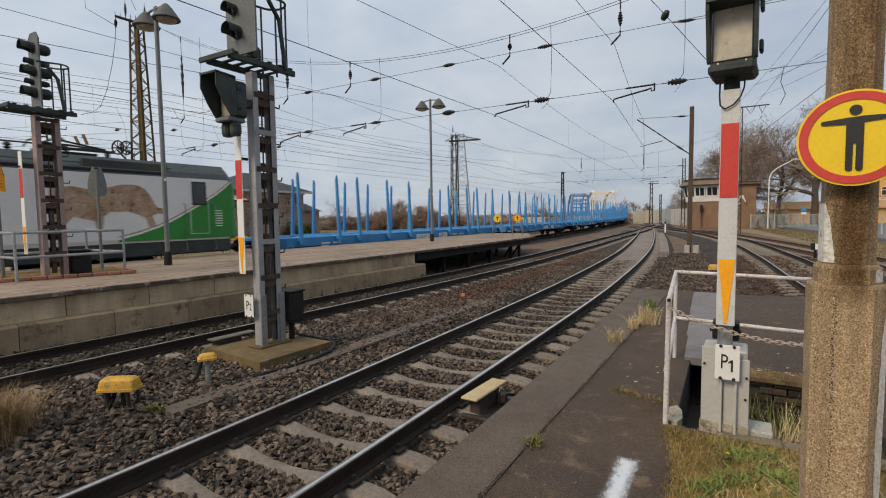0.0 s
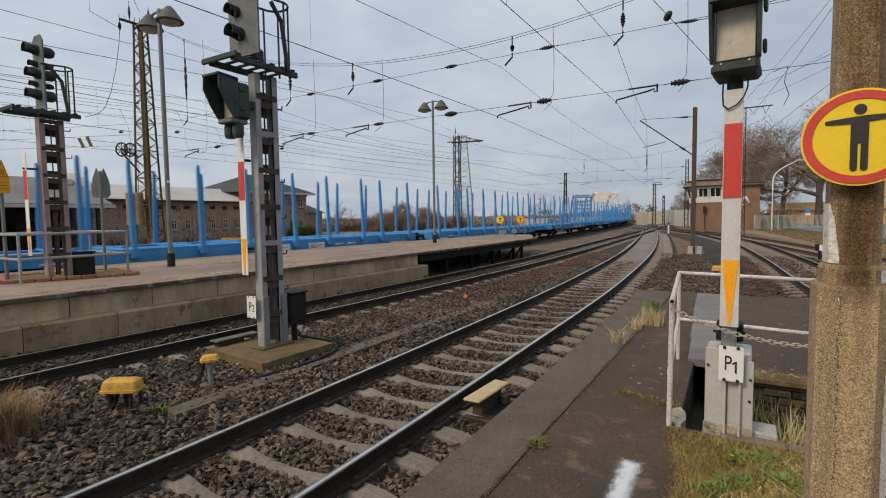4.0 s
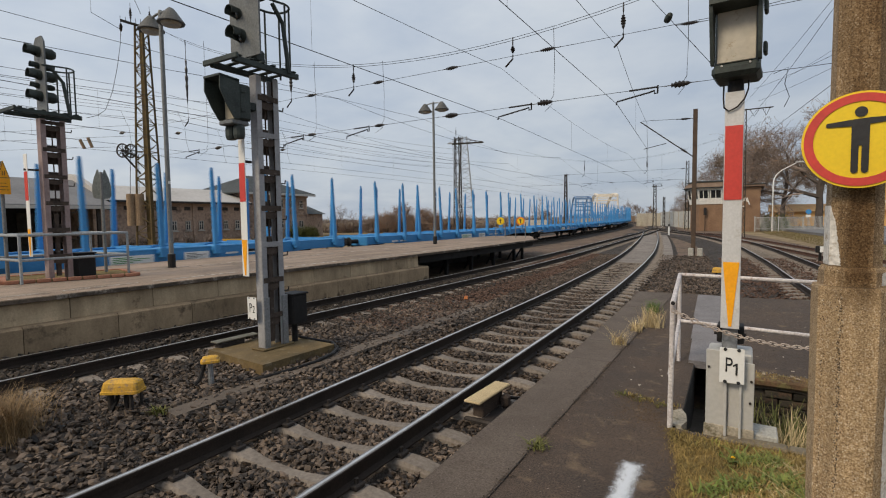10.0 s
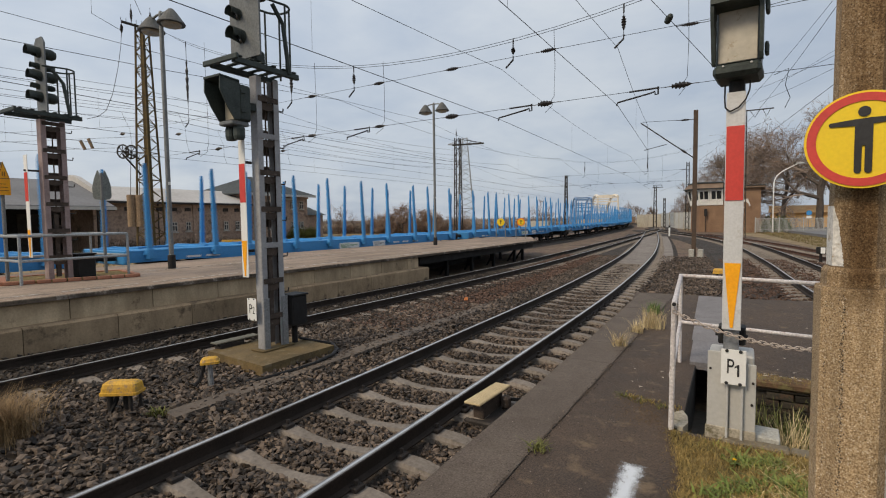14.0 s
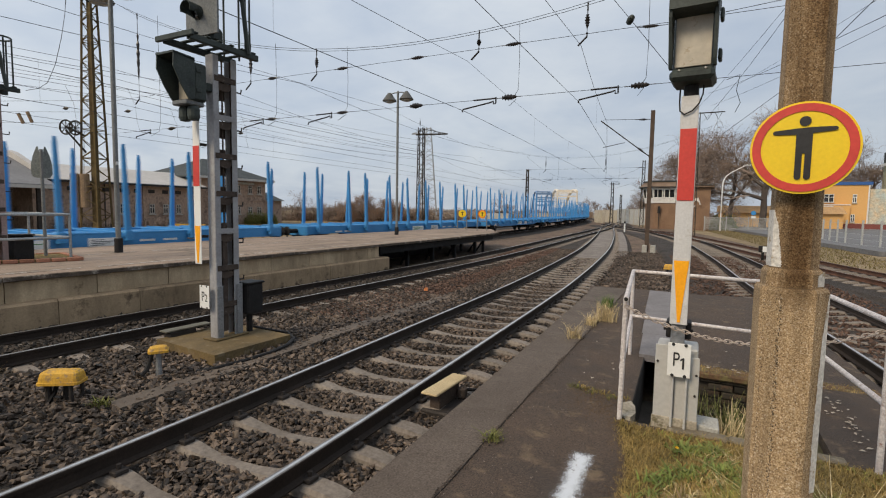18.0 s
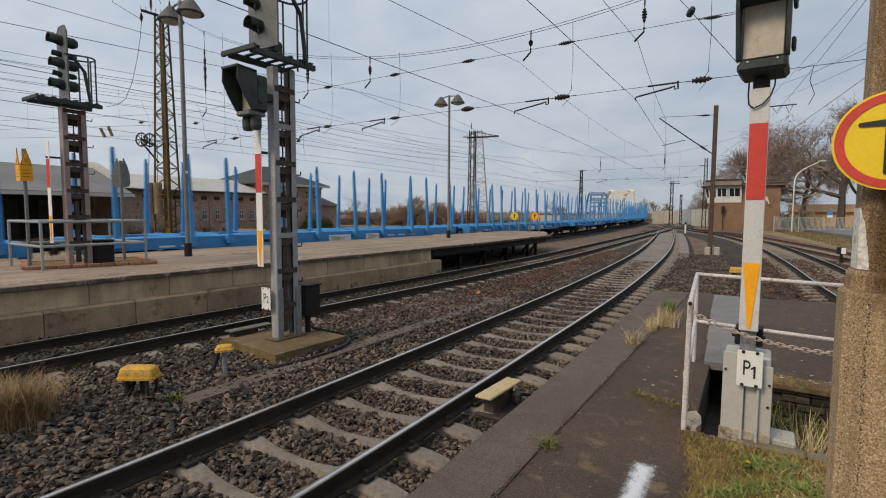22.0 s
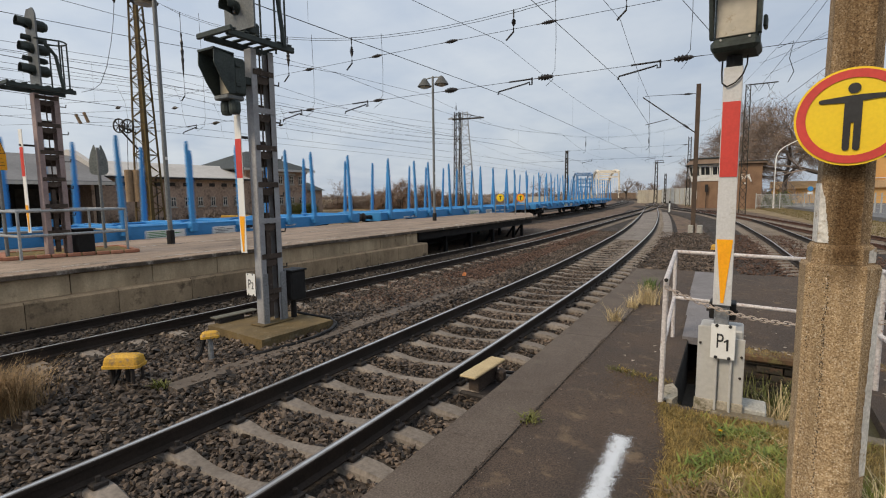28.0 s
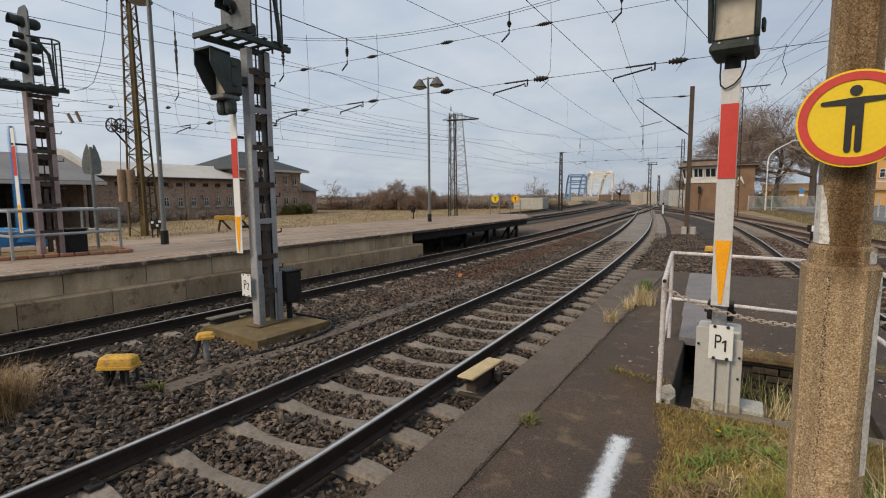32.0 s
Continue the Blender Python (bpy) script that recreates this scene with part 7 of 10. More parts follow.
def headspan(y, x0, z0, x1, z1, low, supports, upper, lower, rods, size=1.0):
    """Cross wires between two tall masts: a sagging double bearer, two steadying wires with rod insulators, and the supports.
    supports: (hanger x, foot of the arm x, contact wire x); rods: (x, on the upper wire, radius)."""
    root = thing("headspan", "cross-span wires with dark insulators carrying the overhead line", "overhead line")
    def bearer(x):
        t = (x - x0) / (x1 - x0)
        return z0 + (z1 - z0) * t - 4 * low * t * (1 - t)
    for dz in (0.0, -0.10):
        pts = [(x, y, bearer(x) + dz * (1 if x0 + 2 < x < x1 - 2 else 0)) for x in np.linspace(x0, x1, 30)]
        part("bearer_wire", Geo().tube(pts, 0.010 if size == 1.0 else 0.006, 4), "wire", root)
    for z in (upper, lower):
        part("steady_wire", Geo().tube([(x0, y, z), (x1, y, z)], 0.009, 4), "wire", root)
    for x, arm, wire_x in supports:
        top = bearer(x)
        part("hanger", Geo().cyl((x, y, top + 0.02), (x, y, top - 0.30), 0.028, n=6), "wire", root)
        part("hanger_insulator", insulator(Geo(), (x, y, top - 0.25), (x, y, upper + 0.02), 0.10 * size, 5), "insulator", root, "dark hanging insulator")
        way = 1 if arm > wire_x else -1
        part("hanger_link", Geo().tube([(x, y, upper + 0.04), (x, y, upper - 0.10), (x - 0.30 * way, y - 0.05, upper - 0.40)], 0.035 * size, 6), "wire", root)
        g = Geo().tube([(arm - 0.95 * way, y, lower), (arm, y, lower + 0.01)], 0.032 * size, 6)
        g.tube([(arm, y, lower + 0.06), (arm, y, lower - 0.20), (arm - 0.10 * way, y, lower - 0.20), (arm - 0.10 * way, y, lower - 0.10), (arm - 0.25 * way, y, lower - 0.14), (wire_x, y, lower - 0.32), (wire_x - 0.03 * way, y, lower - 0.43)], 0.030 * size, 6)
        part("steady_arm", g, "wire", root, "thin steadying arm")
        g = Geo().tube([(arm + 0.9 * way, y, bearer(arm)), (arm + 0.93 * way, y + 0.03, upper - 0.6), (arm + 0.90 * way, y + 0.02, lower + 0.25), (arm + 0.80 * way, y, lower + 0.08), (arm + 0.84 * way, y, lower - 0.10), (arm + 0.7 * way, y - 0.4, lower - 0.42)], 0.010 * size, 4)
        part("jumper", g, "wire", root)
    for x, on_upper, r in rods:
        z = upper if on_upper else lower
        part("insulator", insulator(Geo(), (x - 0.52 * size, y, z - 0.004), (x + 0.52 * size, y, z + 0.008), r, 5 if r > 0.1 else 7), "insulator", root, "dark rod insulator")
    return root


headspan(HS_Y, -33.6, 14.85, 13.0, 14.85, 5.76, [(-3.89, -2.73, -4.08), (-8.12, -7.34, -8.76), (-16.47, -15.57, -16.98), (-20.84, -20.0, -21.4), (-30.19, -29.2, -30.6)], 8.43, 6.43,
         [(-19.30, 1, 0.085), (-14.92, 1, 0.085), (-10.92, 1, 0.085), (-6.65, 1, 0.085), (-24.6, 1, 0.085), (-19.38, 0, 0.085), (-14.91, 0, 0.085), (-10.95, 0, 0.13), (-6.77, 0, 0.13), (-2.00, 0, 0.13), (-23.0, 0, 0.085), (-27.2, 0, 0.085)])
headspan(66.0, -28.0, 11.6, 2.0, 12.6, 3.0, [(-10.7, -9.9, -11.0), (-18.4, -17.6, -18.8)], 7.6, 6.3,
         [(-13.4, 1, 0.06), (-20.6, 1, 0.06), (-6.6, 1, 0.06), (-15.0, 0, 0.06), (-21.5, 0, 0.06), (-8.2, 0, 0.06)], 0.8)


def relay_cabinet():
    root = thing("relay_cabinet", "small dark equipment rack with white plates beside the lattice mast", "equipment box", pose(-31.4, 17.6, -0.45, 0, 0, 40))
    for x in (-0.3, 0.0, 0.3):
        part("rack_post", Geo().box(x - 0.03, -0.03, 0, x + 0.03, 0.03, 1.25), "black", root)
    part("rack_box", Geo().box(-0.35, -0.12, 0.55, 0.30, 0.12, 1.1, 0.02), "black", root)
    for x, z in ((-0.22, 0.95), (0.05, 0.75), (0.2, 1.0)):
        part("white_plate", Geo().box(x - 0.07, -0.14, z - 0.07, x + 0.07, -0.122, z + 0.07), "white", root, "white plate")
    part("tall_plate", Geo().box(0.28, -0.02, 1.25, 0.46, 0.0, 1.75), "white", root, "white upright plate")


relay_cabinet()


def anchor_mast():
    root = lattice_tower("lattice_mast", "tall rusty ochre lattice mast with tension pulleys and weights", -33.6, 18.0, -0.45, 15.2, 1.2, 0.5, "rust_lattice", 26, 20, r=0.042)
    g = Geo()
    vs = [(sx * w, sy * w, z) for z, w in ((0, 0.17), (15.1, 0.10)) for sx, sy in ((-1, -1), (1, -1), (1, 1), (-1, 1))]
    g.add(vs, [(0, 1, 5, 4), (1, 2, 6, 5), (2, 3, 7, 6), (3, 0, 4, 7)])
    part("inner_column", g, "rust_lattice", root, "rusty inner column")
    g = Geo().tube([(-0.75, -0.85, 15.2), (0.4, 0.2, 14.95)], 0.09, 5)
    for k in range(5):
        g.tube([(-0.75 + 0.2 * k, -0.85 + 0.19 * k, 15.2), (-0.75 + 0.2 * k, -0.85 + 0.19 * k, 15.45)], 0.02, 4)
    part("head_arm", g, "lattice_dark", root)
    g = Geo()
    insulator(g, (-0.78, -0.78, 15.2), (-0.80, -0.80, 14.3), 0.11)
    part("head_insulator", g, "insulator", root, "dark insulator")
    for x, y in ((-0.38, -0.42), (0.35, 0.35)):
        part("head_insulator", insulator(Geo(), (x, y, 15.1), (x, y, 16.4), 0.09), "insulator", root, "dark insulator")
    for k, (x, y) in enumerate(((-1.02, -0.92), (-0.68, -0.61))):
        # spoked tension wheel
        g = Geo()
        c = Vector((x, y, 7.05))
        ring = [c + Vector((0.42 * math.cos(t), 0, 0.42 * math.sin(t))) for t in np.linspace(0, 2 * math.pi, 21)]
        g.tube(ring, 0.05, 5)
        for t in np.linspace(0, math.pi, 5)[:-1]:
            v = Vector((0.4 * math.cos(t), 0, 0.4 * math.sin(t)))
            g.tube([c - v, c + v], 0.03, 4)
        part("tension_wheel", g, "lattice_dark", root, "spoked tension wheel")
        wx, wy = ((-0.80, -0.71), (-0.43, -0.39))[k]
        part("weight_rope", Geo().tube([c + Vector((0.3, 0.3, -0.2)), (wx, wy, 4.3)], 0.018, 4), "wire", root)
        g = Geo().lathe([(0.27, 0), (0.28, 0.02), (0.28, 0.98), (0.26, 1.0), (0.28, 1.02), (0.28, 2.0), (0.26, 2.07)], pose(wx, wy, 2.22) @ Matrix.Scale(0.85 + 0.15 * k, 4, (1, 0, 0)) @ Matrix.Scale(0.85 + 0.15 * k, 4, (0, 1, 0)), 14)
        part("tension_weight", g, "weight", root, "rusty cylindrical tension weight")
    g = Geo()
    for z0, z1 in ((6.9, 5.6), (7.1, 6.6)):
        g.tube([(-1.05, -0.92, z0), (-0.3, -0.3, z1)], 0.06, 5)
    part("wheel_bracket", g, "lattice_dark", root)
    return root


M["weight"] = mat("rusty_weights", (0.30, 0.21, 0.13), (0.22, 0.15, 0.095), 0.9, coarse=2, fine=20, bump=0.3)
anchor_mast()
# hanging cable from the mast head
part("hanging_cable", Geo().tube([(-34.13, 17.01, 14.2), (-34.17, 16.94, 13.2), (-34.27, 16.75, 11.8), (-34.43, 16.45, 10.2), (-34.62, 16.1, 9.1), (-34.82, 15.72, 8.7), (-35.1, 15.2, 8.5)], 0.016, 5), "wire", WIRES)
part("jumper", Geo().tube([(-34.13, 17.01, 14.2), (-34.9, 15.7, 15.0), (-34.9, 15.7, 16.2), (-34.2, 16.9, 16.9), (-33.85, 17.53, 16.8), (-33.6, 18.0, 15.4)], 0.016, 5), "wire", WIRES)
for a, b in (((-35.28, 14.86, 7.15), (-35.18, 15.05, 6.6)), ((-35.09, 15.22, 7.3), (-35.0, 15.4, 6.7))):
    part("wire_weight", Geo().cyl(a, b, 0.09, n=8), "weight", WIRES, "small tan cylinder in the wires")
for z in (7.0, 7.7, 8.4):
    part("cross_wire", Geo().tube([(-60, HS_Y - 5, z + 1.2), (-33.6, HS_Y - 0.6, z)], 0.010, 4), "wire", WIRES)
for x, y, z in ((-30.5, 15.0, 8.0), (-27.5, 16.5, 7.9), (-30.5, 21.0, 7.8), (-27.6, 24.0, 7.8)):
    part("dropper_loop", Geo().tube([(x, y, z + 0.3), (x + 0.15, y + 0.3, z - 0.6), (x - 0.1, y + 0.5, z - 1.3), (x, y + 0.6, 6.0)], 0.008, 4), "wire", WIRES)
    part("wire_insulator", insulator(Geo(), (x - 0.35, y, z - 0.9), (x + 0.35, y, z - 0.9), 0.09, 5), "insulator", WIRES, "dark rod insulator")
for dz in (0.0, 0.6, 1.1, 1.9, 2.6):
    sag_wire("feeder_wire", (-36 - dz, -25, 9.4 + dz * 0.7), (-33.8, 18, 8.6 + dz * 0.8), 0.5, 0.011)
    sag_wire("feeder_wire", (-33.8, 18, 8.6 + dz * 0.8), (-27.0, 48, 7.4 + dz * 0.8), 0.5, 0.010)

mast_b = lattice_tower("lattice_mast", "dark lattice mast with a cross arm beyond the platform", -26.6, 46.7, -0.45, 11.1, 0.75, 0.5, "lattice_dark", 16, 10, r=0.04)
part("cross_arm", Geo().box(-0.6, -0.08, 10.3, 2.9, 0.08, 10.45, 0.02).tube([(0, 0, 11.0), (2.9, 0, 10.4)], 0.03, 4).tube([(1.2, 0, 10.4), (1.6, 0, 10.72)], 0.03, 4), "lattice_dark", mast_b)
part("head_insulator", insulator(Geo(), (-0.15, 0, 11.1), (-0.15, 0, 12.1), 0.07), "insulator", mast_b)
lattice_tower("lattice_mast", "slim dark lattice mast beside the far track", -22.6, 71.4, -0.45, 8.6, 0.46, 0.26, "lattice_dark", 12, 0, r=0.04)
mast_c = lattice_tower("lattice_mast", "slim dark lattice mast standing far down the line", -16.0, 108.5, -0.45, 8.6, 0.6, 0.4, "lattice_dark", 10, 0, r=0.045)
part("cross_arm", Geo().box(-0.6, -0.06, 8.3, 1.4, 0.06, 8.42).box(-0.4, -0.06, 8.75, 1.3, 0.06, 8.83).tube([(1.2, 0, 8.3), (1.2, 0, 8.8)], 0.04, 4).tube([(-0.3, 0, 8.3), (-0.3, 0, 8.8)], 0.04, 4), "lattice_dark", mast_c)
m = lattice_tower("lattice_mast", "dark lattice mast with a triangular arm behind the asphalt", -0.49, 60.0, -0.45, 13.15, 0.6, 0.4, "lattice_dark", 18, 0, r=0.04)
part("cross_arm", Geo().box(-0.1, -0.06, 13.05, 2.5, 0.06, 13.15, 0.01).tube([(0.5, 0, 13.05), (0.9, 0, 12.35), (1.3, 0, 13.05)], 0.03, 4).tube([(1.6, 0, 13.05), (1.9, 0, 12.35), (2.2, 0, 13.05)], 0.03, 4), "lattice_dark", m)
lattice_tower("lattice_mast", "lattice mast behind the signal box", -8.87, 95.0, -0.45, 11.75, 0.6, 0.4, "lattice_dark", 12, 0, r=0.04)
lattice_tower("signal_mast_far", "far dark signal mast beside the track", -14.4, 109.5, -0.45, 6.2, 0.35, 0.3, "lattice_dark", 8, 0, "railway signal", r=0.05)
pylon = lattice_tower("power_pylon", "grey steel power pylon standing far behind the bushes", -70.5, 128.0, -0.45, 26.0, 5.4, 1.3, "pylon", 14, 25, "power pylon", r=0.10)
part("cross_arm", Geo().box(-4.9, -0.2, 24.0, 4.2, 0.2, 24.35, 0.03).tube([(-4.9, 0, 24.2), (0, 0, 25.9), (4.2, 0, 24.2)], 0.09, 4), "pylon", pylon)



def single_mast():
    """Steel post with a tubular cantilever over the near track."""
    root = thing("cantilever_mast", "brown steel post with a tubular cantilever arm", "mast", pose(-2.62, 31.9, 0))
    part("post", Geo().box(-0.11, -0.10, -0.4, 0.11, -0.075, 8.0).box(-0.11, 0.075, -0.4, 0.11, 0.10, 8.0).box(-0.015, -0.09, -0.4, 0.015, 0.09, 8.0), "post_brown", root, "rusty brown steel post")
    for x in (-0.1, 0.36):
        part("foot_block", Geo().box(x - 0.14, -0.25, -0.45, x + 0.14, 0.15, 0.12, 0.03), "concrete", root, "pale concrete block")
    part("cantilever_tube", Geo().tube([(-0.1, 0, 5.35), (-0.6, -0.02, 5.75), (-1.0, -0.05, 6.05), (-2.9, -0.2, 7.55)], 0.035, 6), "lattice_dark", root)
    part("insulator", insulator(Geo(), (-0.25, 0, 5.47), (-0.95, -0.03, 6.02), 0.08), "insulator", root, "dark insulator")
    part("stay", Geo().tube([(0, 0, 7.5), (-2.8, -0.2, 7.6)], 0.012, 4), "wire", root)
    part("insulator", insulator(Geo(), (-0.1, 0, 7.5), (-1.0, -0.05, 7.52), 0.07), "insulator", root, "dark insulator")
    part("steady_tube", Geo().tube([(-1.5, -0.08, 6.2), (-2.7, -0.2, 5.95)], 0.02, 5), "lattice_dark", root)
    return root


M["post_brown"] = mat("brown_steel_post", (0.10, 0.07, 0.05), (0.07, 0.05, 0.04), 0.85, 0.2, coarse=2, fine=30, bump=0.2)
single_mast()
# wires towards the street side
for a, b, r in (((3.4, 18.8, 10.2), (-1.2, 55.0, 11.6), 0.01), ((6.0, 12.0, 7.2), (0.3, 56.0, 13.8), 0.012), ((7.5, 14.0, 8.2), (0.6, 56.0, 12.6), 0.01), ((9.0, 16.0, 11.0), (2.2, 56.0, 14.1), 0.01)):
    sag_wire("street_side_wire", a, b, 0.3, r)
part("weight_bulb", Geo().lathe([(0.02, -0.22), (0.10, -0.15), (0.12, 0), (0.09, 0.14), (0.02, 0.2)], pose(-2.42, HS_Y, 8.70, 50, 50, 0), 12), "dark_green", WIRES, "dark round clamp")
sag_wire("thin_wire", (-3.75, HS_Y, 10.45), (-2.42, HS_Y, 8.70), 0.0, 0.010)
part("insulator", insulator(Geo(), (-2.2, HS_Y, 8.40), (-1.3, HS_Y, 8.36), 0.07), "insulator", WIRES, "dark rod insulator")
sag_wire("thin_wire", (-2.42, HS_Y, 8.70), (-1.0, HS_Y, 6.80), 0.0, 0.010)
sag_wire("thin_wire", (-1.3, HS_Y, 8.36), (3.0, HS_Y, 8.7), 0.0, 0.010)
part("jumper", Geo().tube([(0.6, HS_Y, 6.35), (0.98, HS_Y, 6.49), (0.9, HS_Y, 6.0), (1.03, HS_Y, 5.6), (0.9, HS_Y, 5.3)], 0.010, 4), "wire", WIRES)


# ---- signs at the platform end ----
def end_sign(x, y, col, label):
    root = thing("platform_end_sign", label, "sign", pose(x, y, DECK - 0.02, 0, 0, 26), "round signs at the platform end")
    for sx in (-0.3, 0.3):
        part("sign_post", Geo().cyl((sx, 0, 0), (sx, 0, 1.0), 0.03, n=8), "pole_grey", root)
    part("sign_rail", Geo().cyl((-0.3, 0, 0.62), (0.3, 0, 0.62), 0.025, n=8), "pole_grey", root)
    part("sign_disc", Geo().lathe([(0.25, 0), (0.25, 0.02)], pose(0, -0.03, 1.06, 90, 0, 0), 28), col, root, "round board")
    part("sign_ring", Geo().lathe([(0.175, 0), (0.175, 0.006)], pose(0, -0.056, 1.06, 90, 0, 0), 24), "sign_yellow", root, "inner yellow field")
    part("sign_bar", Geo().box(-0.025, -0.07, 0.93, 0.025, -0.063, 1.18).box(-0.09, -0.07, 1.11, 0.09, -0.063, 1.15), "ink", root, "plain dark bars")
    return root


end_sign(-13.7, 29.6, "sign_yellow", "round pale yellow sign on two posts at the platform end")
M["sign_orange"] = mat("deep_orange_sign", (0.88, 0.27, 0.01), (0.8, 0.22, 0.01), 0.5, coarse=4, fine=50, bump=0.05, fine_mix=0.1)
end_sign(-12.05, 29.0, "sign_orange", "round orange sign on two posts at the platform end")


# ---- buildings ----
def window_unit(parent, m, w, h, frame="white", pane="glass"):
    """A window in the plane x, z of m, with frame bars and panes."""
    g = Geo().box(-w / 2, -0.03, 0, w / 2, 0.02, h, 0, m)
    win = part("window", g, pane, parent, "small dark window")
    g = Geo()
    for x0, x1 in ((-w / 2, -w / 2 + 0.09), (-0.045, 0.045), (w / 2 - 0.09, w / 2)):
        g.box(x0, -0.06, 0, x1, -0.031, h, 0, m)
    for z0, z1 in ((0, 0.1), (h * 0.6, h * 0.6 + 0.08), (h - 0.09, h)):
        g.box(-w / 2, -0.062, z0, w / 2, -0.032, z1, 0, m)
    part("window_frame", g, frame, win, "pale frame")
    part("window_sill", Geo().box(-w / 2 - 0.1, -0.16, -0.12, w / 2 + 0.1, 0.0, -0.02, 0, m), "concrete", win)


def facing(x, y, z):
    """Plane of a wall that faces +x."""
    return Matrix.Translation((x, y, z)) @ Matrix.Rotation(radians(90), 4, "Z")


M["dull_frame"] = mat("dull_window_paint", (0.42, 0.38, 0.33), (0.32, 0.28, 0.24), 0.7, coarse=2, fine=20, bump=0.05)


def goods_hall():
    root = thing("goods_hall", "long low brown brick goods hall with a pale sheet roof", "building")
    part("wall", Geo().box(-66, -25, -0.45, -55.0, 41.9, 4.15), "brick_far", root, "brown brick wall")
    m = Matrix(((1, 0, 0, 0), (0, 0, 1, 0), (0, 1, 0, 0), (0, 0, 0, 1)))
    part("roof", Geo().prism([(-54.4, 4.20), (-54.4, 4.32), (-60.5, 6.15), (-67, 4.32), (-67, 4.20)][::-1], -26, 41.95, m), "sheet_roof", root, "pale weathered sheet roof")
    part("eaves_gutter", Geo().box(-54.45, -26, 4.06, -54.25, 41.95, 4.26), "iron", root, "dark eaves gutter")
    y = 22.3
    while y < 41:
        if y > 31:
            window_unit(root, facing(-54.96, y, 1.0), 0.62, 1.1, "dull_frame")
        part("niche", Geo().box(-55.0, y - 0.35, 3.3, -54.95, y + 0.35, 3.7), "iron", root)
        y += 1.62
    # buttresses and a drain pipe break the long wall
    for y in (24.7, 29.6, 34.4):
        part("pilaster", Geo().box(-55.0, y - 0.16, -0.45, -54.88, y + 0.16, 4.05), "brick_far", root)
    part("drain_pipe", Geo().cyl((-54.85, 30.2, -0.45), (-54.85, 30.2, 4.1), 0.06, n=6), "iron", root)
    return root


def station_house():
    root = thing("station_house", "two-storey brown brick station building with a hipped slate roof", "building")
    x0, x1, y0, y1, h = -67.0, -55.4, 42.0, 52.3, 5.75
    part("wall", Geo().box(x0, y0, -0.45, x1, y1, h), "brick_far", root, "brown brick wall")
    g = Geo()
    a = 0.9
    cx = (x0 + x1) / 2
    g.add([(x0 - a, y0 - a, h), (x1 + a, y0 - a, h), (x1 + a, y1 + a, h), (x0 - a, y1 + a, h), (cx, y0 + 4.6, h + 2.7), (cx, y1 - 4.6, h + 2.7), (x0 - a, y0 - a, h - 0.15), (x1 + a, y0 - a, h - 0.15), (x1 + a, y1 + a, h - 0.15), (x0 - a, y1 + a, h - 0.15)],
          [(0, 1, 4), (1, 2, 5, 4), (2, 3, 5), (3, 0, 4, 5), (7, 6, 9, 8), (6, 7, 1, 0), (7, 8, 2, 1), (8, 9, 3, 2), (9, 6, 0, 3)])
    part("roof", g, "slate", root, "dark slate hipped roof")
    part("eaves_board", Geo().box(x1 + 0.86, y0 - a, h - 0.32, x1 + 0.93, y1 + a, h - 0.02), "pale_grey", root, "pale eaves board")
    part("cornice", Geo().box(x1, y0, h - 0.5, x1 + 0.15, y1 + 0.1, h - 0.15), "brick_far", root)
    part("band", Geo().box(x1, y0, 2.75, x1 + 0.1, y1 + 0.05, 2.95), "brick_far", root)
    part("sign_board", Geo().box(x1, 46.3, 4.98, x1 + 0.12, 50.2, 5.4), "concrete", root, "pale name board without legible text")
    part("chimney", Geo().box(-61.8, 50.2, h + 0.6, -61.2, 50.8, h + 2.8), "brick_far", root, "brick chimney")
    for y in (43.4, 45.4, 47.5, 49.5, 51.1):
        for z, hh in ((0.95, 1.0), (3.72, 1.15)):
            window_unit(root, facing(x1 + 0.04, y, z), 0.7, hh, "dull_frame")
    part("annex", Geo().box(-64, 52.42, -0.45, -57, 57.0, 2.9), "brick_far", root, "low brick annex")
    m = Matrix(((1, 0, 0, 0), (0, 0, 1, 0), (0, 1, 0, 0), (0, 0, 0, 1)))
    part("annex_roof", Geo().prism([(-56.6, 2.9), (-60.5, 4.2), (-64.4, 2.9)][::-1], 52.45, 57.4, m), "slate", root)
    return root


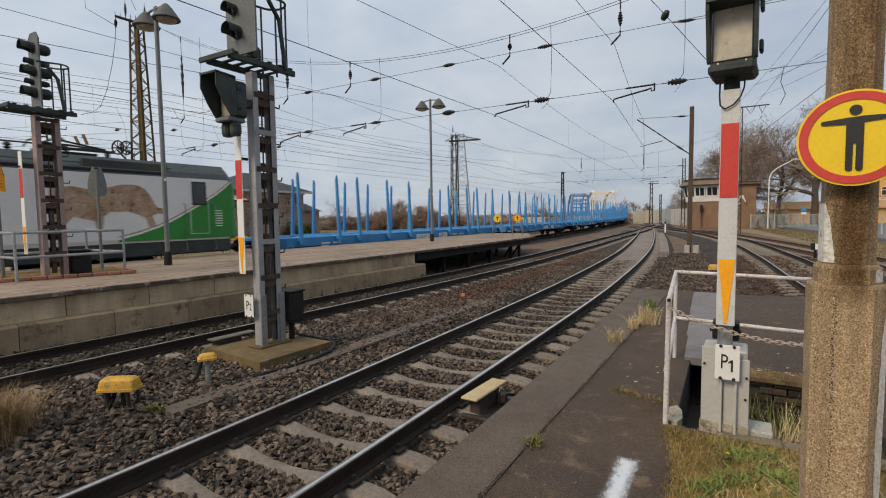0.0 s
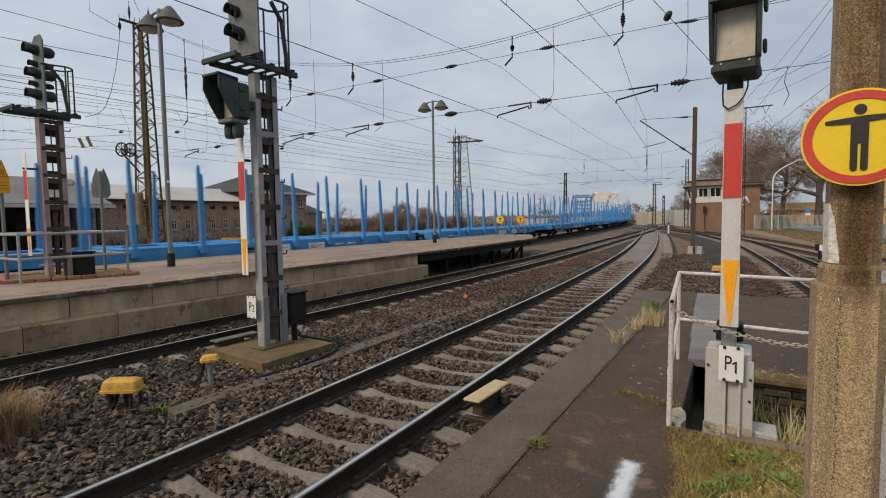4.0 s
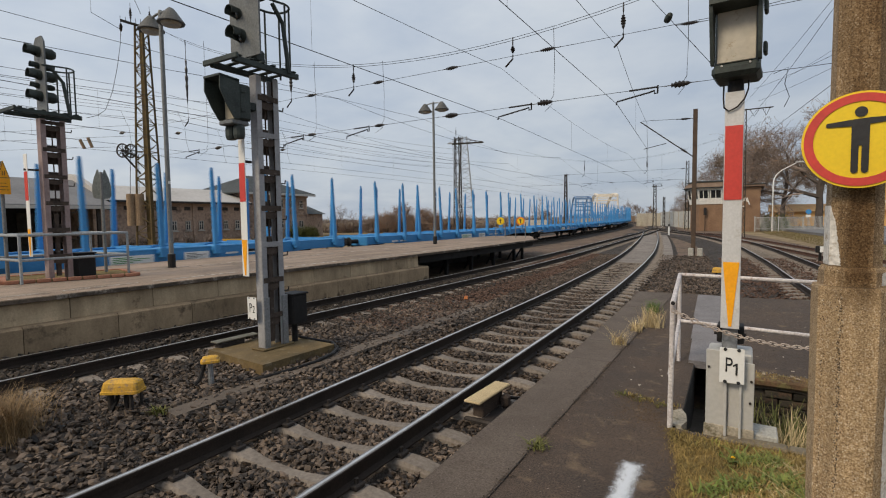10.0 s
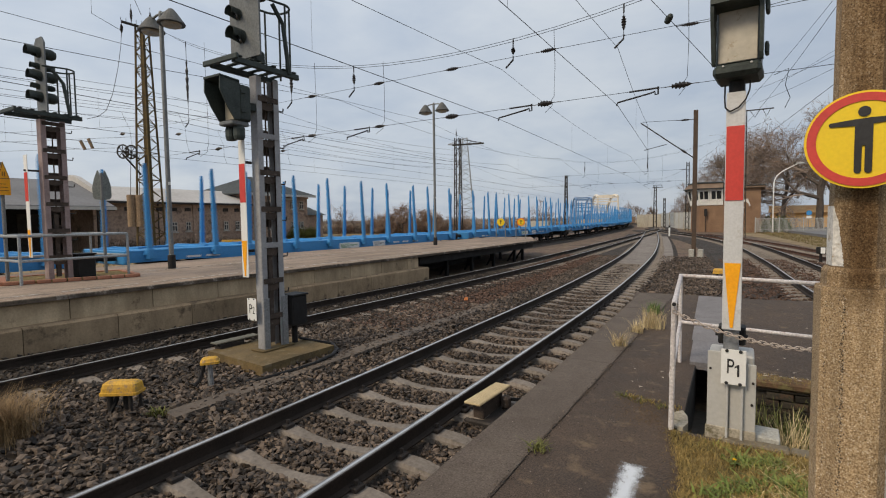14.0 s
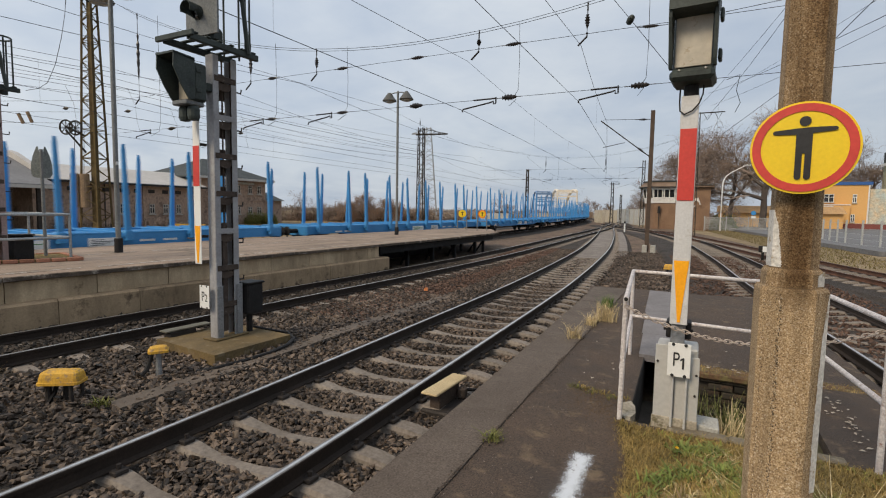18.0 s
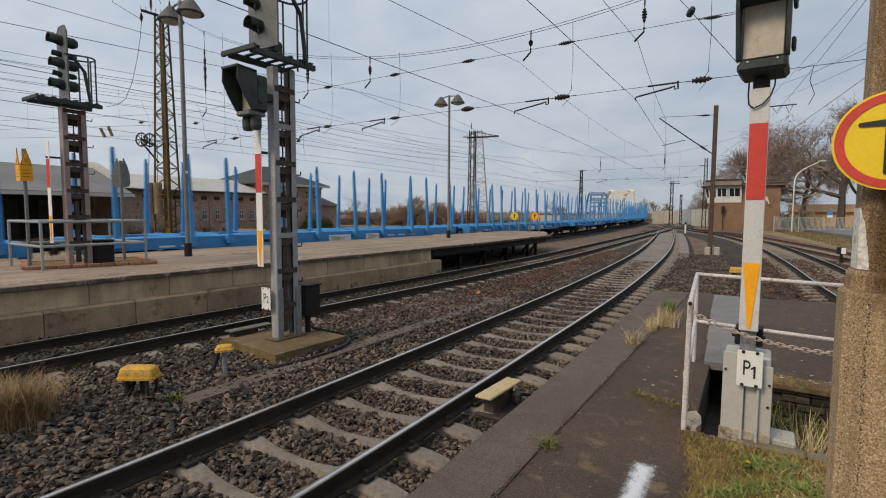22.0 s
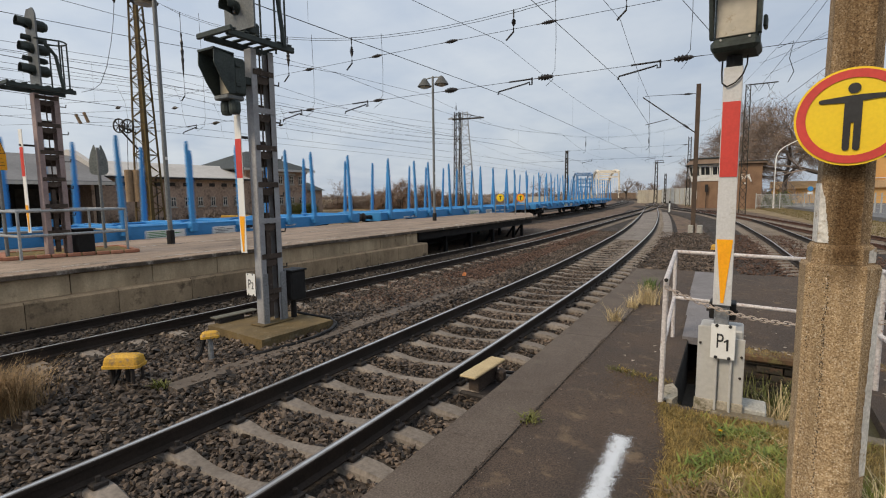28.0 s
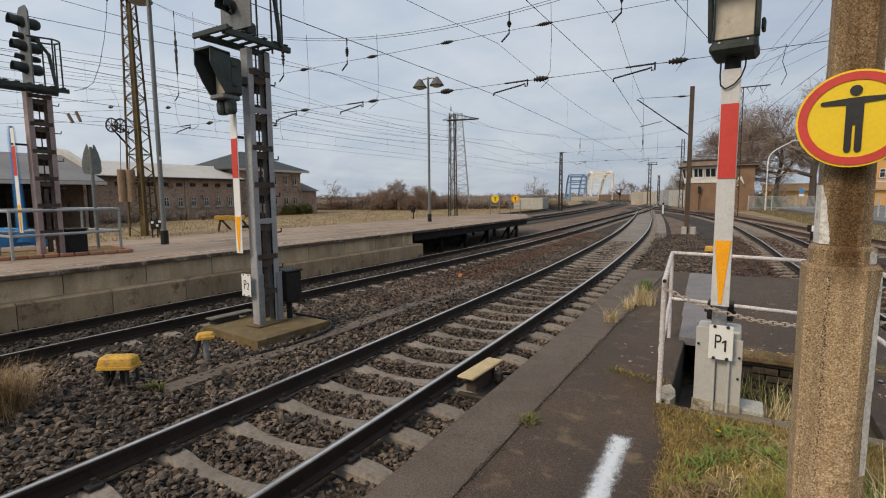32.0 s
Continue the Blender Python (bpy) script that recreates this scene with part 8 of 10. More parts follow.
def loading_shed():
    root = thing("loading_shed", "open loading shed with a large grey slate roof", "building")
    m = Matrix(((1, 0, 0, 0), (0, 0, 1, 0), (0, 1, 0, 0), (0, 0, 0, 1)))
    part("roof", Geo().prism([(-45.6, 3.28), (-45.6, 3.46), (-53.0, 5.95), (-53.0, 5.6)][::-1], -22, 21.5, m), "shed_slate", root, "grey slate lean-to roof")
    part("eaves_board", Geo().box(-45.62, -22, 3.14, -45.5, 21.6, 3.40), "pale_grey", root, "pale eaves board")
    # shade under the deep roof is put into the rear wall's and doors' colour
    part("rear_wall", Geo().box(-53.4, -22, -0.45, -53.02, 21.3, 5.5), "soot", root, "rear wall coloured black for the shade under the roof")
    part("end_wall", Geo().box(-53.0, 21.1, -0.45, -48.5, 21.3, 3.3), "brick_far", root, "brown end wall")
    for y in (2.5, 6.5, 10.5, 14.5, 18.5):
        part("shed_door", Geo().box(-53.0, y - 1.3, -0.4, -52.9, y + 1.3, 2.9, 0.02), "mortar", root, "boarded sliding door coloured dark for the shade")
    for y in (-18, -10, -2, 6, 12, 20.5):
        part("shed_post", Geo().box(-46.3, y - 0.12, -0.45, -46.06, y + 0.12, 3.3), "iron", root)
    part("gable_parapet", Geo().prism([(-47.9, 4.2), (-47.9, 4.55), (-52.6, 6.35), (-53.6, 6.55), (-54.8, 6.2), (-54.8, 5.7)][::-1], 21.52, 22.0, m), "sheet_roof", root, "pale gable edge")
    return root


M["shed_slate"] = mat("grey_slate", (0.19, 0.187, 0.19), (0.155, 0.152, 0.155), 0.9, coarse=0.4, fine=5, bump=0.1, fine_mix=0.12)
goods_hall()
station_house()
loading_shed()


def buffer_stop():
    root = thing("buffer_stop", "rusty buffer stop with a yellow beam", "buffer stop", pose(-32.2, 23.4, -0.45, 0, 0, 30))
    part("beam", Geo().box(-1.1, -0.12, 0.82, 1.1, 0.12, 1.14, 0.03), "yellow", root, "yellow beam")
    for x in (-0.75, 0.75):
        part("strut", Geo().tube([(x, 0.1, 0.9), (x - 0.15, 0.0, 0)], 0.08, 5).tube([(x, 0.1, 0.9), (x + 0.1, 1.5, 0)], 0.08, 5), "rail_rust", root)
    return root


buffer_stop()


def signal_box():
    root = thing("signal_box", "brown brick signal box with a white-framed glazed bay and flat roof", "building")
    part("wall", Geo().box(-3.1, 84.0, -0.45, 1.55, 92.0, 5.95), "box_brick", root, "brown brick wall")
    part("tower_wall", Geo().prism([(-7.55, 86.4), (-6.2, 84.0), (-3.12, 84.0), (-3.12, 92.0), (-7.55, 92.0)], -0.45, 3.60), "box_brick", root, "brown brick tower wall")
    def ring(a, z):
        """The bay's outline, a metres out from the tower wall."""
        return [(-7.6 - a, 86.5 - 0.3 * a), (-6.2 - 0.5 * a, 84.0 - a), (-3.12, 84.0 - a), (-3.12, 92.0), (-7.6 - a, 92.0)], z
    def skin(name, levels, material, label):
        vs, fs = [], []
        for a, z in levels:
            pts, zz = ring(a, z)
            vs += [(x, y, zz) for x, y in pts]
        for i in range(len(levels) - 1):
            fs += [(i * 5 + j, i * 5 + (j + 1) % 5, i * 5 + 5 + (j + 1) % 5, i * 5 + 5 + j) for j in range(5)]
        fs += [(4, 3, 2, 1, 0), tuple(range(len(levels) * 5 - 5, len(levels) * 5))]
        return part(name, Geo().add(vs, fs), material, root, label)
    skin("bay", [(0.10, 3.61), (0.22, 4.40)], "bay_white", "white-painted bay")
    skin("bay_core", [(0.12, 4.41), (0.34, 5.78)], "glass", "dark glazing leaning outwards")
    skin("bay_head", [(0.44, 5.79), (0.46, 5.96)], "bay_white", "white bay head")
    skin("eaves", [(1.05, 5.97), (1.10, 6.10)], "slate", "dark projecting eaves")
    skin("mansard", [(0.95, 6.11), (0.35, 6.85)], "roof_brown", "brown sloping roof edge")
    skin("roof", [(0.55, 6.86), (0.55, 7.02)], "slate", "flat dark roof")
    part("low_roof", Geo().box(-3.0, 83.5, 6.0, 2.05, 92.4, 6.28), "roof_brown", root, "brown roof edge")
    part("low_roof_cap", Geo().box(-3.0, 83.4, 6.29, 2.15, 92.5, 6.36), "slate", root, "dark roof sheet")
    def post(a, b, w):
        """A leaning window post from sill to head."""
        return Geo().tube([a, b], w, 4)
    for x in (-6.25, -5.62, -4.95, -4.70, -4.0, -3.22):
        wide = 0.13 if x in (-6.25, -3.22) else (0.10 if x in (-4.95, -4.70) else 0.06)
        part("window_post", post((x + 0.02, 83.76, 4.38), (x - 0.04, 83.54, 5.80), wide), "bay_white", root, "white window post")
    for k in range(4):
        t = k / 3.0
        a = (-7.80 + 1.52 * t, 86.40 - 2.62 * t, 4.38)
        b = (-8.02 + 1.64 * t, 86.34 - 2.76 * t, 5.80)
        part("window_post", post(a, b, 0.09), "bay_white", root, "white window post")
    for z, a in ((4.44, 0.25), (5.72, 0.45)):
        part("window_rail", Geo().box(-6.3, 84.0 - a, z - 0.06, -3.13, 84.0 - a + 0.06, z + 0.06), "bay_white", root, "white window rail")
    for x, z, w, h in ((-7.02, 0.9, 0.32, 1.5), (-6.72, 0.9, 0.22, 1.3)):
        part("side_window", Geo().box(x - w / 2, 84.86, z, x + w / 2, 84.98, z + h), "bay_white", root, "narrow pale window")
    part("signal_lantern", Geo().cyl((-5.35, 83.6, -0.4), (-5.35, 83.6, 2.2), 0.05, n=6).box(-5.55, 83.45, 2.0, -5.15, 83.7, 3.1, 0.02), "black", root)
    # pale letters on the end wall, partly behind the post
    for ch, z in (("S", 3.9), ("A", 3.9)):
        letters(ch, 1.05, pose(-0.95 if ch == "S" else -0.30, 83.985, z + 0.2, 90, 0, 0), root, "wall_letter", "white painted letter", "bay_white")
    part("wall_bracket", Geo().box(-0.62, 83.2, 3.1, -0.42, 83.98, 3.25).tube([(-0.1, 83.4, 4.4), (0.25, 83.4, 3.4)], 0.09, 5), "bay_white", root, "pale wall bracket")
    return root


M["box_brick"] = mat("brown_box_brick", (0.235, 0.145, 0.09), (0.18, 0.108, 0.068), 0.92, coarse=0.8, fine=9, bump=0.2)
M["bay_white"] = mat("white_bay_paint", (0.72, 0.71, 0.68), (0.62, 0.61, 0.58), 0.7, coarse=0.8, fine=9, bump=0.05)
M["roof_brown"] = mat("brown_roof_edge", (0.20, 0.14, 0.10), (0.15, 0.105, 0.075), 0.8, coarse=1, fine=9)
signal_box()


def street_side():
    g = Geo().prism([(10.2, 40), (60, 20), (90, 60), (60, 140), (4.5, 104), (4.5, 86)], -0.44, -0.12)
    tagged(g.done("street", "street_asphalt"), "grey asphalt street behind the fence", "road", kind="structure")
    # bar fence
    root = thing("bar_fence", "grey steel bar and wire fence along the street", "fence")
    pts = [(0.95, 83.6), (9.3, 83.0), (10.2, 64.0), (10.6, 50.0), (13.0, 38.0), (20, 30)]
    for (ax, ay), (bx, by) in zip(pts, pts[1:]):
        L = math.hypot(bx - ax, by - ay)
        bars = ay > 83.5
        n = max(1, round(L / 2.5))
        for i in range(n):
            t = i / n
            part("fence_post", Geo().box(ax + (bx - ax) * t - 0.06, ay + (by - ay) * t - 0.06, -0.45, ax + (bx - ax) * t + 0.06, ay + (by - ay) * t + 0.06, 1.75), "fence_grey", root)
        g = Geo()
        k = int(L / 0.13) if bars else 0
        for i in range(k):
            t = i / k
            x, y = ax + (bx - ax) * t, ay + (by - ay) * t
            g.box(x - 0.024, y - 0.006, -0.3, x + 0.024, y + 0.006, 1.62)
        # behind the siding the fence goes on with plain wires between the posts
        for z in ((0.0, 1.55) if bars else (-0.1, 0.3, 0.7, 1.1, 1.5)):
            g.tube([(ax, ay, z), (bx, by, z)], 0.02 if bars else 0.008, 4)
        tagged(part("bar_infill" if bars else "fence_wires", g, "fence_grey", root, "row of thin vertical bars" if bars else "thin fence wires"), kind="stuff")
    # orange building with a brick plinth and blue roof
    b = thing("orange_building", "orange rendered building with a red plinth and blue roof", "building")
    part("wall", Geo().box(17.5, 112, 0.75, 26.6, 124, 7.6), "orange_wall", b, "orange wall")
    part("front_wing", Geo().box(17.4, 111.2, 0.75, 23.9, 111.98, 4.1), "orange_wall", b, "low orange front wing")
    part("wing_trim", Geo().box(17.4, 111.12, 4.0, 23.95, 111.19, 4.15), "white", b, "pale edge trim")
    part("corner_trim", Geo().box(26.45, 111.9, 0.75, 26.65, 111.99, 7.6), "white", b, "pale corner trim")
    part("plinth", Geo().box(17.2, 111.0, -0.45, 31.0, 111.96, 0.75), "red_plinth", b, "red brick plinth")
    part("roof", Geo().box(17.1, 111.8, 7.62, 27.0, 124.4, 8.15), "blue_roof", b, "blue sheet roof")
    part("mural_wall", Geo().box(26.8, 112.4, 0.75, 30.4, 113.0, 6.9), "mural", b, "painted blue-green wall")
    for x, z, w, h in ((20.9, 4.5, 1.5, 1.5), (24.6, 4.45, 0.6, 1.5), (24.5, 1.0, 0.6, 1.4)):
        window_unit(b, Matrix.Translation((x, 111.93, z)), w, h)
    part("shop_sign", Geo().box(19.6, 111.02, 2.9, 21.5, 111.1, 3.9), "white", b, "white shop sign with a red bar")
    part("shop_bar", Geo().box(19.8, 110.98, 3.15, 21.3, 111.01, 3.65), "red", b, "red bar")
    part("shop_door", Geo().box(19.2, 111.1, -0.3, 20.3, 111.19, 2.3), "glass", b, "dark shop door")
    h = thing("pale_house", "pale green corner house with white window frames and a dark parapet", "building", pose(2.6, 0, 0))
    part("wall", Geo().box(28.6, 110, -0.45, 44, 124, 11.6), "pale_green", h, "pale green wall")
    part("cornice", Geo().box(28.2, 109.5, 11.6, 44.4, 124, 12.1), "white", h, "white cornice")
    part("parapet", Geo().box(28.5, 109.8, 12.1, 44, 123.6, 14.2), "slate", h, "dark parapet")
    part("balcony_ledge", Geo().box(27.9, 109.2, 4.9, 44, 110, 5.5), "white", h, "white ledge")
    for z, hh in ((1.0, 2.6), (7.3, 3.0)):
        for x in (31.0, 34.5, 38.5):
            window_unit(h, Matrix.Translation((x, 109.96, z)), 1.5, hh)
    for x, z in ((29.6, 2.6), (29.6, 1.2)):
        part("wall_poster", Geo().box(x - 0.5, 109.9, z, x + 0.6, 109.97, z + 1.1), "white", h, "white notice")
    y = thing("yellow_shed", "low yellow building with a brown tiled roof", "building")
    part("wall", Geo().box(3.6, 106, -0.45, 22.0, 112, 2.5), "orange_wall", y, "yellow wall")
    m = Matrix(((0, 0, 1, 0), (1, 0, 0, 0), (0, 1, 0, 0), (0, 0, 0, 1)))
    part("roof", Geo().prism([(105.4, 2.4), (109, 3.7), (112.6, 2.4)], 3.3, 22.4, m), "roof_tile", y, "ochre tiled roof")
    lamp = thing("street_lamp", "pale curved street lamp behind the fence", "street lamp", pose(3.1, 86.0, -0.45))
    pts = [(0, 0, 0), (0, 0, 6.6), (0.05, 0, 7.4), (0.35, 0, 8.1), (1.0, 0, 8.7), (3.1, 0, 9.85)]
    part("pole", Geo().tube(pts, [0.12, 0.09, 0.08, 0.07, 0.06, 0.05], 8), "white", lamp, "pale curved pole")
    part("lamp_head", Geo().box(2.5, -0.12, 9.62, 3.5, 0.12, 9.80, 0.04), "pale_grey", lamp)
    sg = thing("blue_sign", "round blue street sign above a white plate", "sign", pose(7.3, 86, -0.12))
    part("post", Geo().cyl((0, 0, 0), (0, 0, 2.6), 0.04, n=6), "pole_grey", sg)
    part("board", Geo().lathe([(0.34, -0.02), (0.34, 0.02)], pose(0, -0.06, 2.4, 90, 0, 0), 20), "blue", sg, "round blue board")
    part("small_plate", Geo().box(-0.3, -0.07, 1.62, 0.3, -0.045, 1.98, 0.005), "white", sg, "white plate below")


M["mural"] = mat("painted_wall", (0.42, 0.52, 0.52), (0.62, 0.50, 0.34), 0.9, coarse=0.6, fine=4, bump=0.05)
M["street_asphalt"] = mat("grey_street", (0.16, 0.16, 0.165), (0.13, 0.13, 0.135), 0.9, coarse=0.2, fine=5, bump=0.1)
M["fence_grey"] = mat("fence_grey", (0.42, 0.43, 0.42), (0.35, 0.355, 0.35), 0.6, 0.2, bump=0)
M["red_plinth"] = mat("red_plinth", (0.22, 0.07, 0.06), (0.17, 0.055, 0.05), 0.9, coarse=0.5, fine=6)
M["blue_roof"] = mat("blue_roof", (0.04, 0.12, 0.35), (0.03, 0.1, 0.3), 0.6)
M["pale_green"] = mat("pale_green_render", (0.58, 0.58, 0.44), (0.5, 0.5, 0.38), 0.9, coarse=0.4, fine=6, bump=0.05)
M["roof_tile"] = mat("ochre_tiles", (0.55, 0.35, 0.17), (0.45, 0.27, 0.13), 0.9, coarse=0.5, fine=6, bump=0.3)
street_side()


# ---- bridge and far structures ----
def arch_bridge(name, x, y, turn, L, W, H, mat_name, label, bars):
    """A tied arch seen almost along its deck: two ribs, thin hangers, struts between the ribs and a barred portal."""
    root = thing(name, label, "bridge", pose(x, y, -0.3, 0, 0, turn))
    n = 12
    def rise(t):
        return H * (1 - abs(-0.35 + 1.35 * t) ** 2.2)
    for sx in (-W / 2, W / 2):
        arch = [(sx, L * i / n, rise(i / n)) for i in range(n + 1)]
        part("arch_rib", Geo().tube(arch, 0.42 if bars > 2 else 0.75, 6), mat_name, root, "curved arch rib")
        part("end_post", Geo().tube([(sx * 1.12, -0.5, 0), (sx, 0, rise(0))], 0.45, 6), mat_name, root, "leaning end post")
        for i in range(2, n, 2):
            part("hanger", Geo().tube([(sx, L * i / n, 0), arch[i]], 0.07, 4), mat_name, root)
    for i in range(2, n - 1, 3 if bars > 2 else 1):
        z = rise(i / n)
        part("cross_strut", Geo().box(-W / 2, L * i / n - 0.2, z - 0.28, W / 2, L * i / n + 0.2, z + 0.28), mat_name, root, "cross strut")
    for k in range(bars):
        z = rise(0) * (0.98 - 0.165 * k)
        part("portal_bar", Geo().box(-W / 2, -0.45, z - 0.32, W / 2, 0.0, z + 0.32), mat_name, root, "horizontal portal bar")
    part("deck_girder", Geo().box(-W / 2 - 0.6, 0, -0.4, W / 2 + 0.6, L, 1.2), mat_name, root, "deck girder")
    return root


# both bridge colours are paler than the paint, with distance haze mixed in
M["bridge_blue"] = mat("hazy_blue_bridge_paint", (0.15, 0.25, 0.42), (0.12, 0.21, 0.36), 0.6, coarse=0.2, fine=3, bump=0)
M["bridge_cream"] = mat("hazy_cream_bridge_paint", (0.72, 0.66, 0.57), (0.64, 0.58, 0.49), 0.7, coarse=0.2, fine=3, bump=0)
arch_bridge("arch_bridge", -67.3, 240.0, 20, 46, 7.0, 12.2, "bridge_blue", "blue steel tied-arch railway bridge in the distance", 4)
arch_bridge("arch_bridge", -57.0, 244.0, 18, 74, 9.0, 13.4, "bridge_cream", "cream steel tied-arch bridge in the distance", 2)


def far_structures():
    h = thing("concrete_hut", "low pale concrete hut beside the far track", "hut", pose(-31.9, 84, 0))
    part("body", Geo().box(-2.7, -1.5, -0.45, 2.7, 1.5, 1.5, 0.05), "concrete", h)
    b = thing("noise_barrier", "beige panelled noise barrier beside the far tracks", "barrier")
    for i in range(13):
        x0, y0 = -8.9 - i * 1.0, 108 + i * 1.1
        hh = 3.25 if i < 7 else 3.0
        part("barrier_panel", Geo().sweep([(-0.1, 0), (0.1, 0), (0.1, hh), (-0.1, hh)], [((x0, y0, -0.45), (-0.67, 0.74)), ((x0 - 0.94, y0 + 1.04, -0.45), (-0.67, 0.74))]), "barrier_clear" if i < 7 else "barrier", b)
        part("barrier_post", Geo().box(x0 - 0.02, y0 - 0.22, -0.45, x0 + 0.10, y0 - 0.10, hh - 0.35), "barrier", b)
    w = thing("bridge_abutment", "brown abutment wall in front of the bridges", "wall", pose(-42, 190, 0, 0, 0, 10))
    part("wall_body", Geo().box(-3.4, -1, -0.45, 1.0, 1, 2.0, 0.05), "roof_brown", w)
    part("wall_body", Geo().box(1.5, -1, -0.45, 7.2, 1, 2.0, 0.05), "roof_brown", w)
    part("pale_wall", Geo().box(-13.5, -0.5, -0.45, -3.6, 1.0, 1.3), "barrier", w, "low pale wall")
    s = thing("dwarf_signal", "small black and white dwarf signal beside the track", "railway signal", pose(2.95, 29.0, 0))
    part("post", Geo().cyl((0, 0, -0.3), (0, 0, 0.2), 0.06, n=8), "black", s)
    part("head", Geo().box(-0.18, -0.12, 0.18, 0.18, 0.12, 0.5, 0.03), "black", s)
    part("face", Geo().box(-0.02, -0.135, 0.2, 0.15, -0.121, 0.48), "white", s, "white face")
    q = thing("marker_post", "small white and black marker post beside the tracks", "marker", pose(-7.6, 62, 0))
    part("post", Geo().cyl((0, 0, -0.3), (0, 0, 0.75), 0.09, n=8), "white", q)
    part("cap", Geo().cyl((0, 0, 0.75), (0, 0, 1.0), 0.1, n=8), "black", q)
    d = thing("dwarf_signal", "small black shunting signal in the dry grass", "railway signal", pose(-25.15, 37.0, -0.35))
    part("post", Geo().cyl((0, 0, 0), (0, 0, 1.0), 0.06, n=6), "black", d)
    part("head", Geo().box(-0.2, -0.12, 0.9, 0.14, 0.12, 1.35, 0.04), "black", d)


M["barrier_clear"] = mat("hazy_barrier_panel", (0.42, 0.43, 0.42), (0.36, 0.36, 0.35), 0.6, coarse=0.3, fine=4, rand=0.1)
M["barrier"] = mat("beige_barrier", (0.42, 0.38, 0.30), (0.36, 0.32, 0.26), 0.9, coarse=0.3, fine=4, rand=0.1)
far_structures()


# ---- ballast stones ----
ICO_V = np.array([(0, -0.526, 0.851), (0, 0.526, 0.851), (0, -0.526, -0.851), (0, 0.526, -0.851), (0.851, 0, 0.526), (0.851, 0, -0.526), (-0.851, 0, 0.526), (-0.851, 0, -0.526), (0.526, 0.851, 0), (-0.526, 0.851, 0), (0.526, -0.851, 0), (-0.526, -0.851, 0)])
ICO_F = np.array([(0, 4, 1), (0, 1, 6), (1, 8, 9), (1, 4, 8), (1, 9, 6), (4, 5, 8), (4, 10, 5), (0, 10, 4), (0, 11, 10), (0, 6, 11), (6, 7, 11), (6, 9, 7), (9, 3, 7), (9, 8, 3), (8, 5, 3), (2, 3, 5), (2, 7, 3), (2, 11, 7), (2, 10, 11), (2, 5, 10)])


def big_mesh(name, verts, faces, material):
    """A mesh straight from arrays of triangles."""
    me = bpy.data.meshes.new(name)
    nv, nf = len(verts), len(faces)
    me.vertices.add(nv)
    me.vertices.foreach_set("co", np.ascontiguousarray(verts, dtype=np.float32).ravel())
    me.loops.add(nf * 3)
    me.loops.foreach_set("vertex_index", np.ascontiguousarray(faces, dtype=np.int32).ravel())
    me.polygons.add(nf)
    me.polygons.foreach_set("loop_start", np.arange(nf, dtype=np.int32) * 3)
    me.update(calc_edges=True)
    me.polygons.foreach_set("use_smooth", np.zeros(nf, dtype=bool))
    me.materials.append(M[material])
    return me


OCT_V = np.array([(1, 0, 0), (-1, 0, 0), (0, 1, 0), (0, -1, 0), (0, 0, 1), (0, 0, -1)], float)
OCT_F = np.array([(0, 2, 4), (2, 1, 4), (1, 3, 4), (3, 0, 4), (2, 0, 5), (1, 2, 5), (3, 1, 5), (0, 3, 5)])


def stones(name, rng, xy, z, size, material, label, plain=False):
    """Angular broken stones lying at the given places; plain ones, farther off or tiny, have eight faces."""
    base, faces = (OCT_V * 1.1, OCT_F) if plain else (ICO_V, ICO_F)
    k = len(base)
    n = len(xy)
    a = rng.uniform(0, 2 * math.pi, n)
    b, c = rng.normal(0, 0.42, (2, n))
    ca, sa, cb, sb, cc, sc = np.cos(a), np.sin(a), np.cos(b), np.sin(b), np.cos(c), np.sin(c)
    R = np.empty((n, 3, 3))
    R[:, 0] = np.stack([ca * cb, ca * sb * sc - sa * cc, ca * sb * cc + sa * sc], 1)
    R[:, 1] = np.stack([sa * cb, sa * sb * sc + ca * cc, sa * sb * cc - ca * sc], 1)
    R[:, 2] = np.stack([-sb, cb * sc, cb * cc], 1)
    shape = base[None] * rng.choice([0.55, 0.8, 1.15, 1.5], (n, k, 1)) * rng.uniform((0.65, 0.5, 0.36), (1.35, 1.1, 0.78), (n, 1, 3))
    v = np.einsum("nij,nkj->nki", R, shape) * (size * rng.uniform(0.6, 1.35, n))[:, None, None]
    v += np.concatenate([xy, np.asarray(z).reshape(-1, 1)], 1)[:, None]
    f = faces[None] + (np.arange(n) * k)[:, None, None]
    ob = new(name, big_mesh(name, v.reshape(-1, 3), f.reshape(-1, 3), material))
    return tagged(ob, label, "ballast", kind="stuff")


def along(line, rng, s0, s1, u0, u1, density):
    n = int(abs((s1 - s0) * (u1 - u0)) * density)
    s, u = rng.uniform(s0, s1, n), rng.uniform(u0, u1, n)
    P = np.stack([np.interp(s, line.s, line.p[:, 0]), np.interp(s, line.s, line.p[:, 1])], 1)
    Q = np.stack([np.interp(s + 0.5, line.s, line.p[:, 0]), np.interp(s + 0.5, line.s, line.p[:, 1])], 1)
    w = Q - P
    w /= np.linalg.norm(w, axis=1)[:, None]
    return P + u[:, None] * np.stack([w[:, 1], -w[:, 0]], 1), s, u


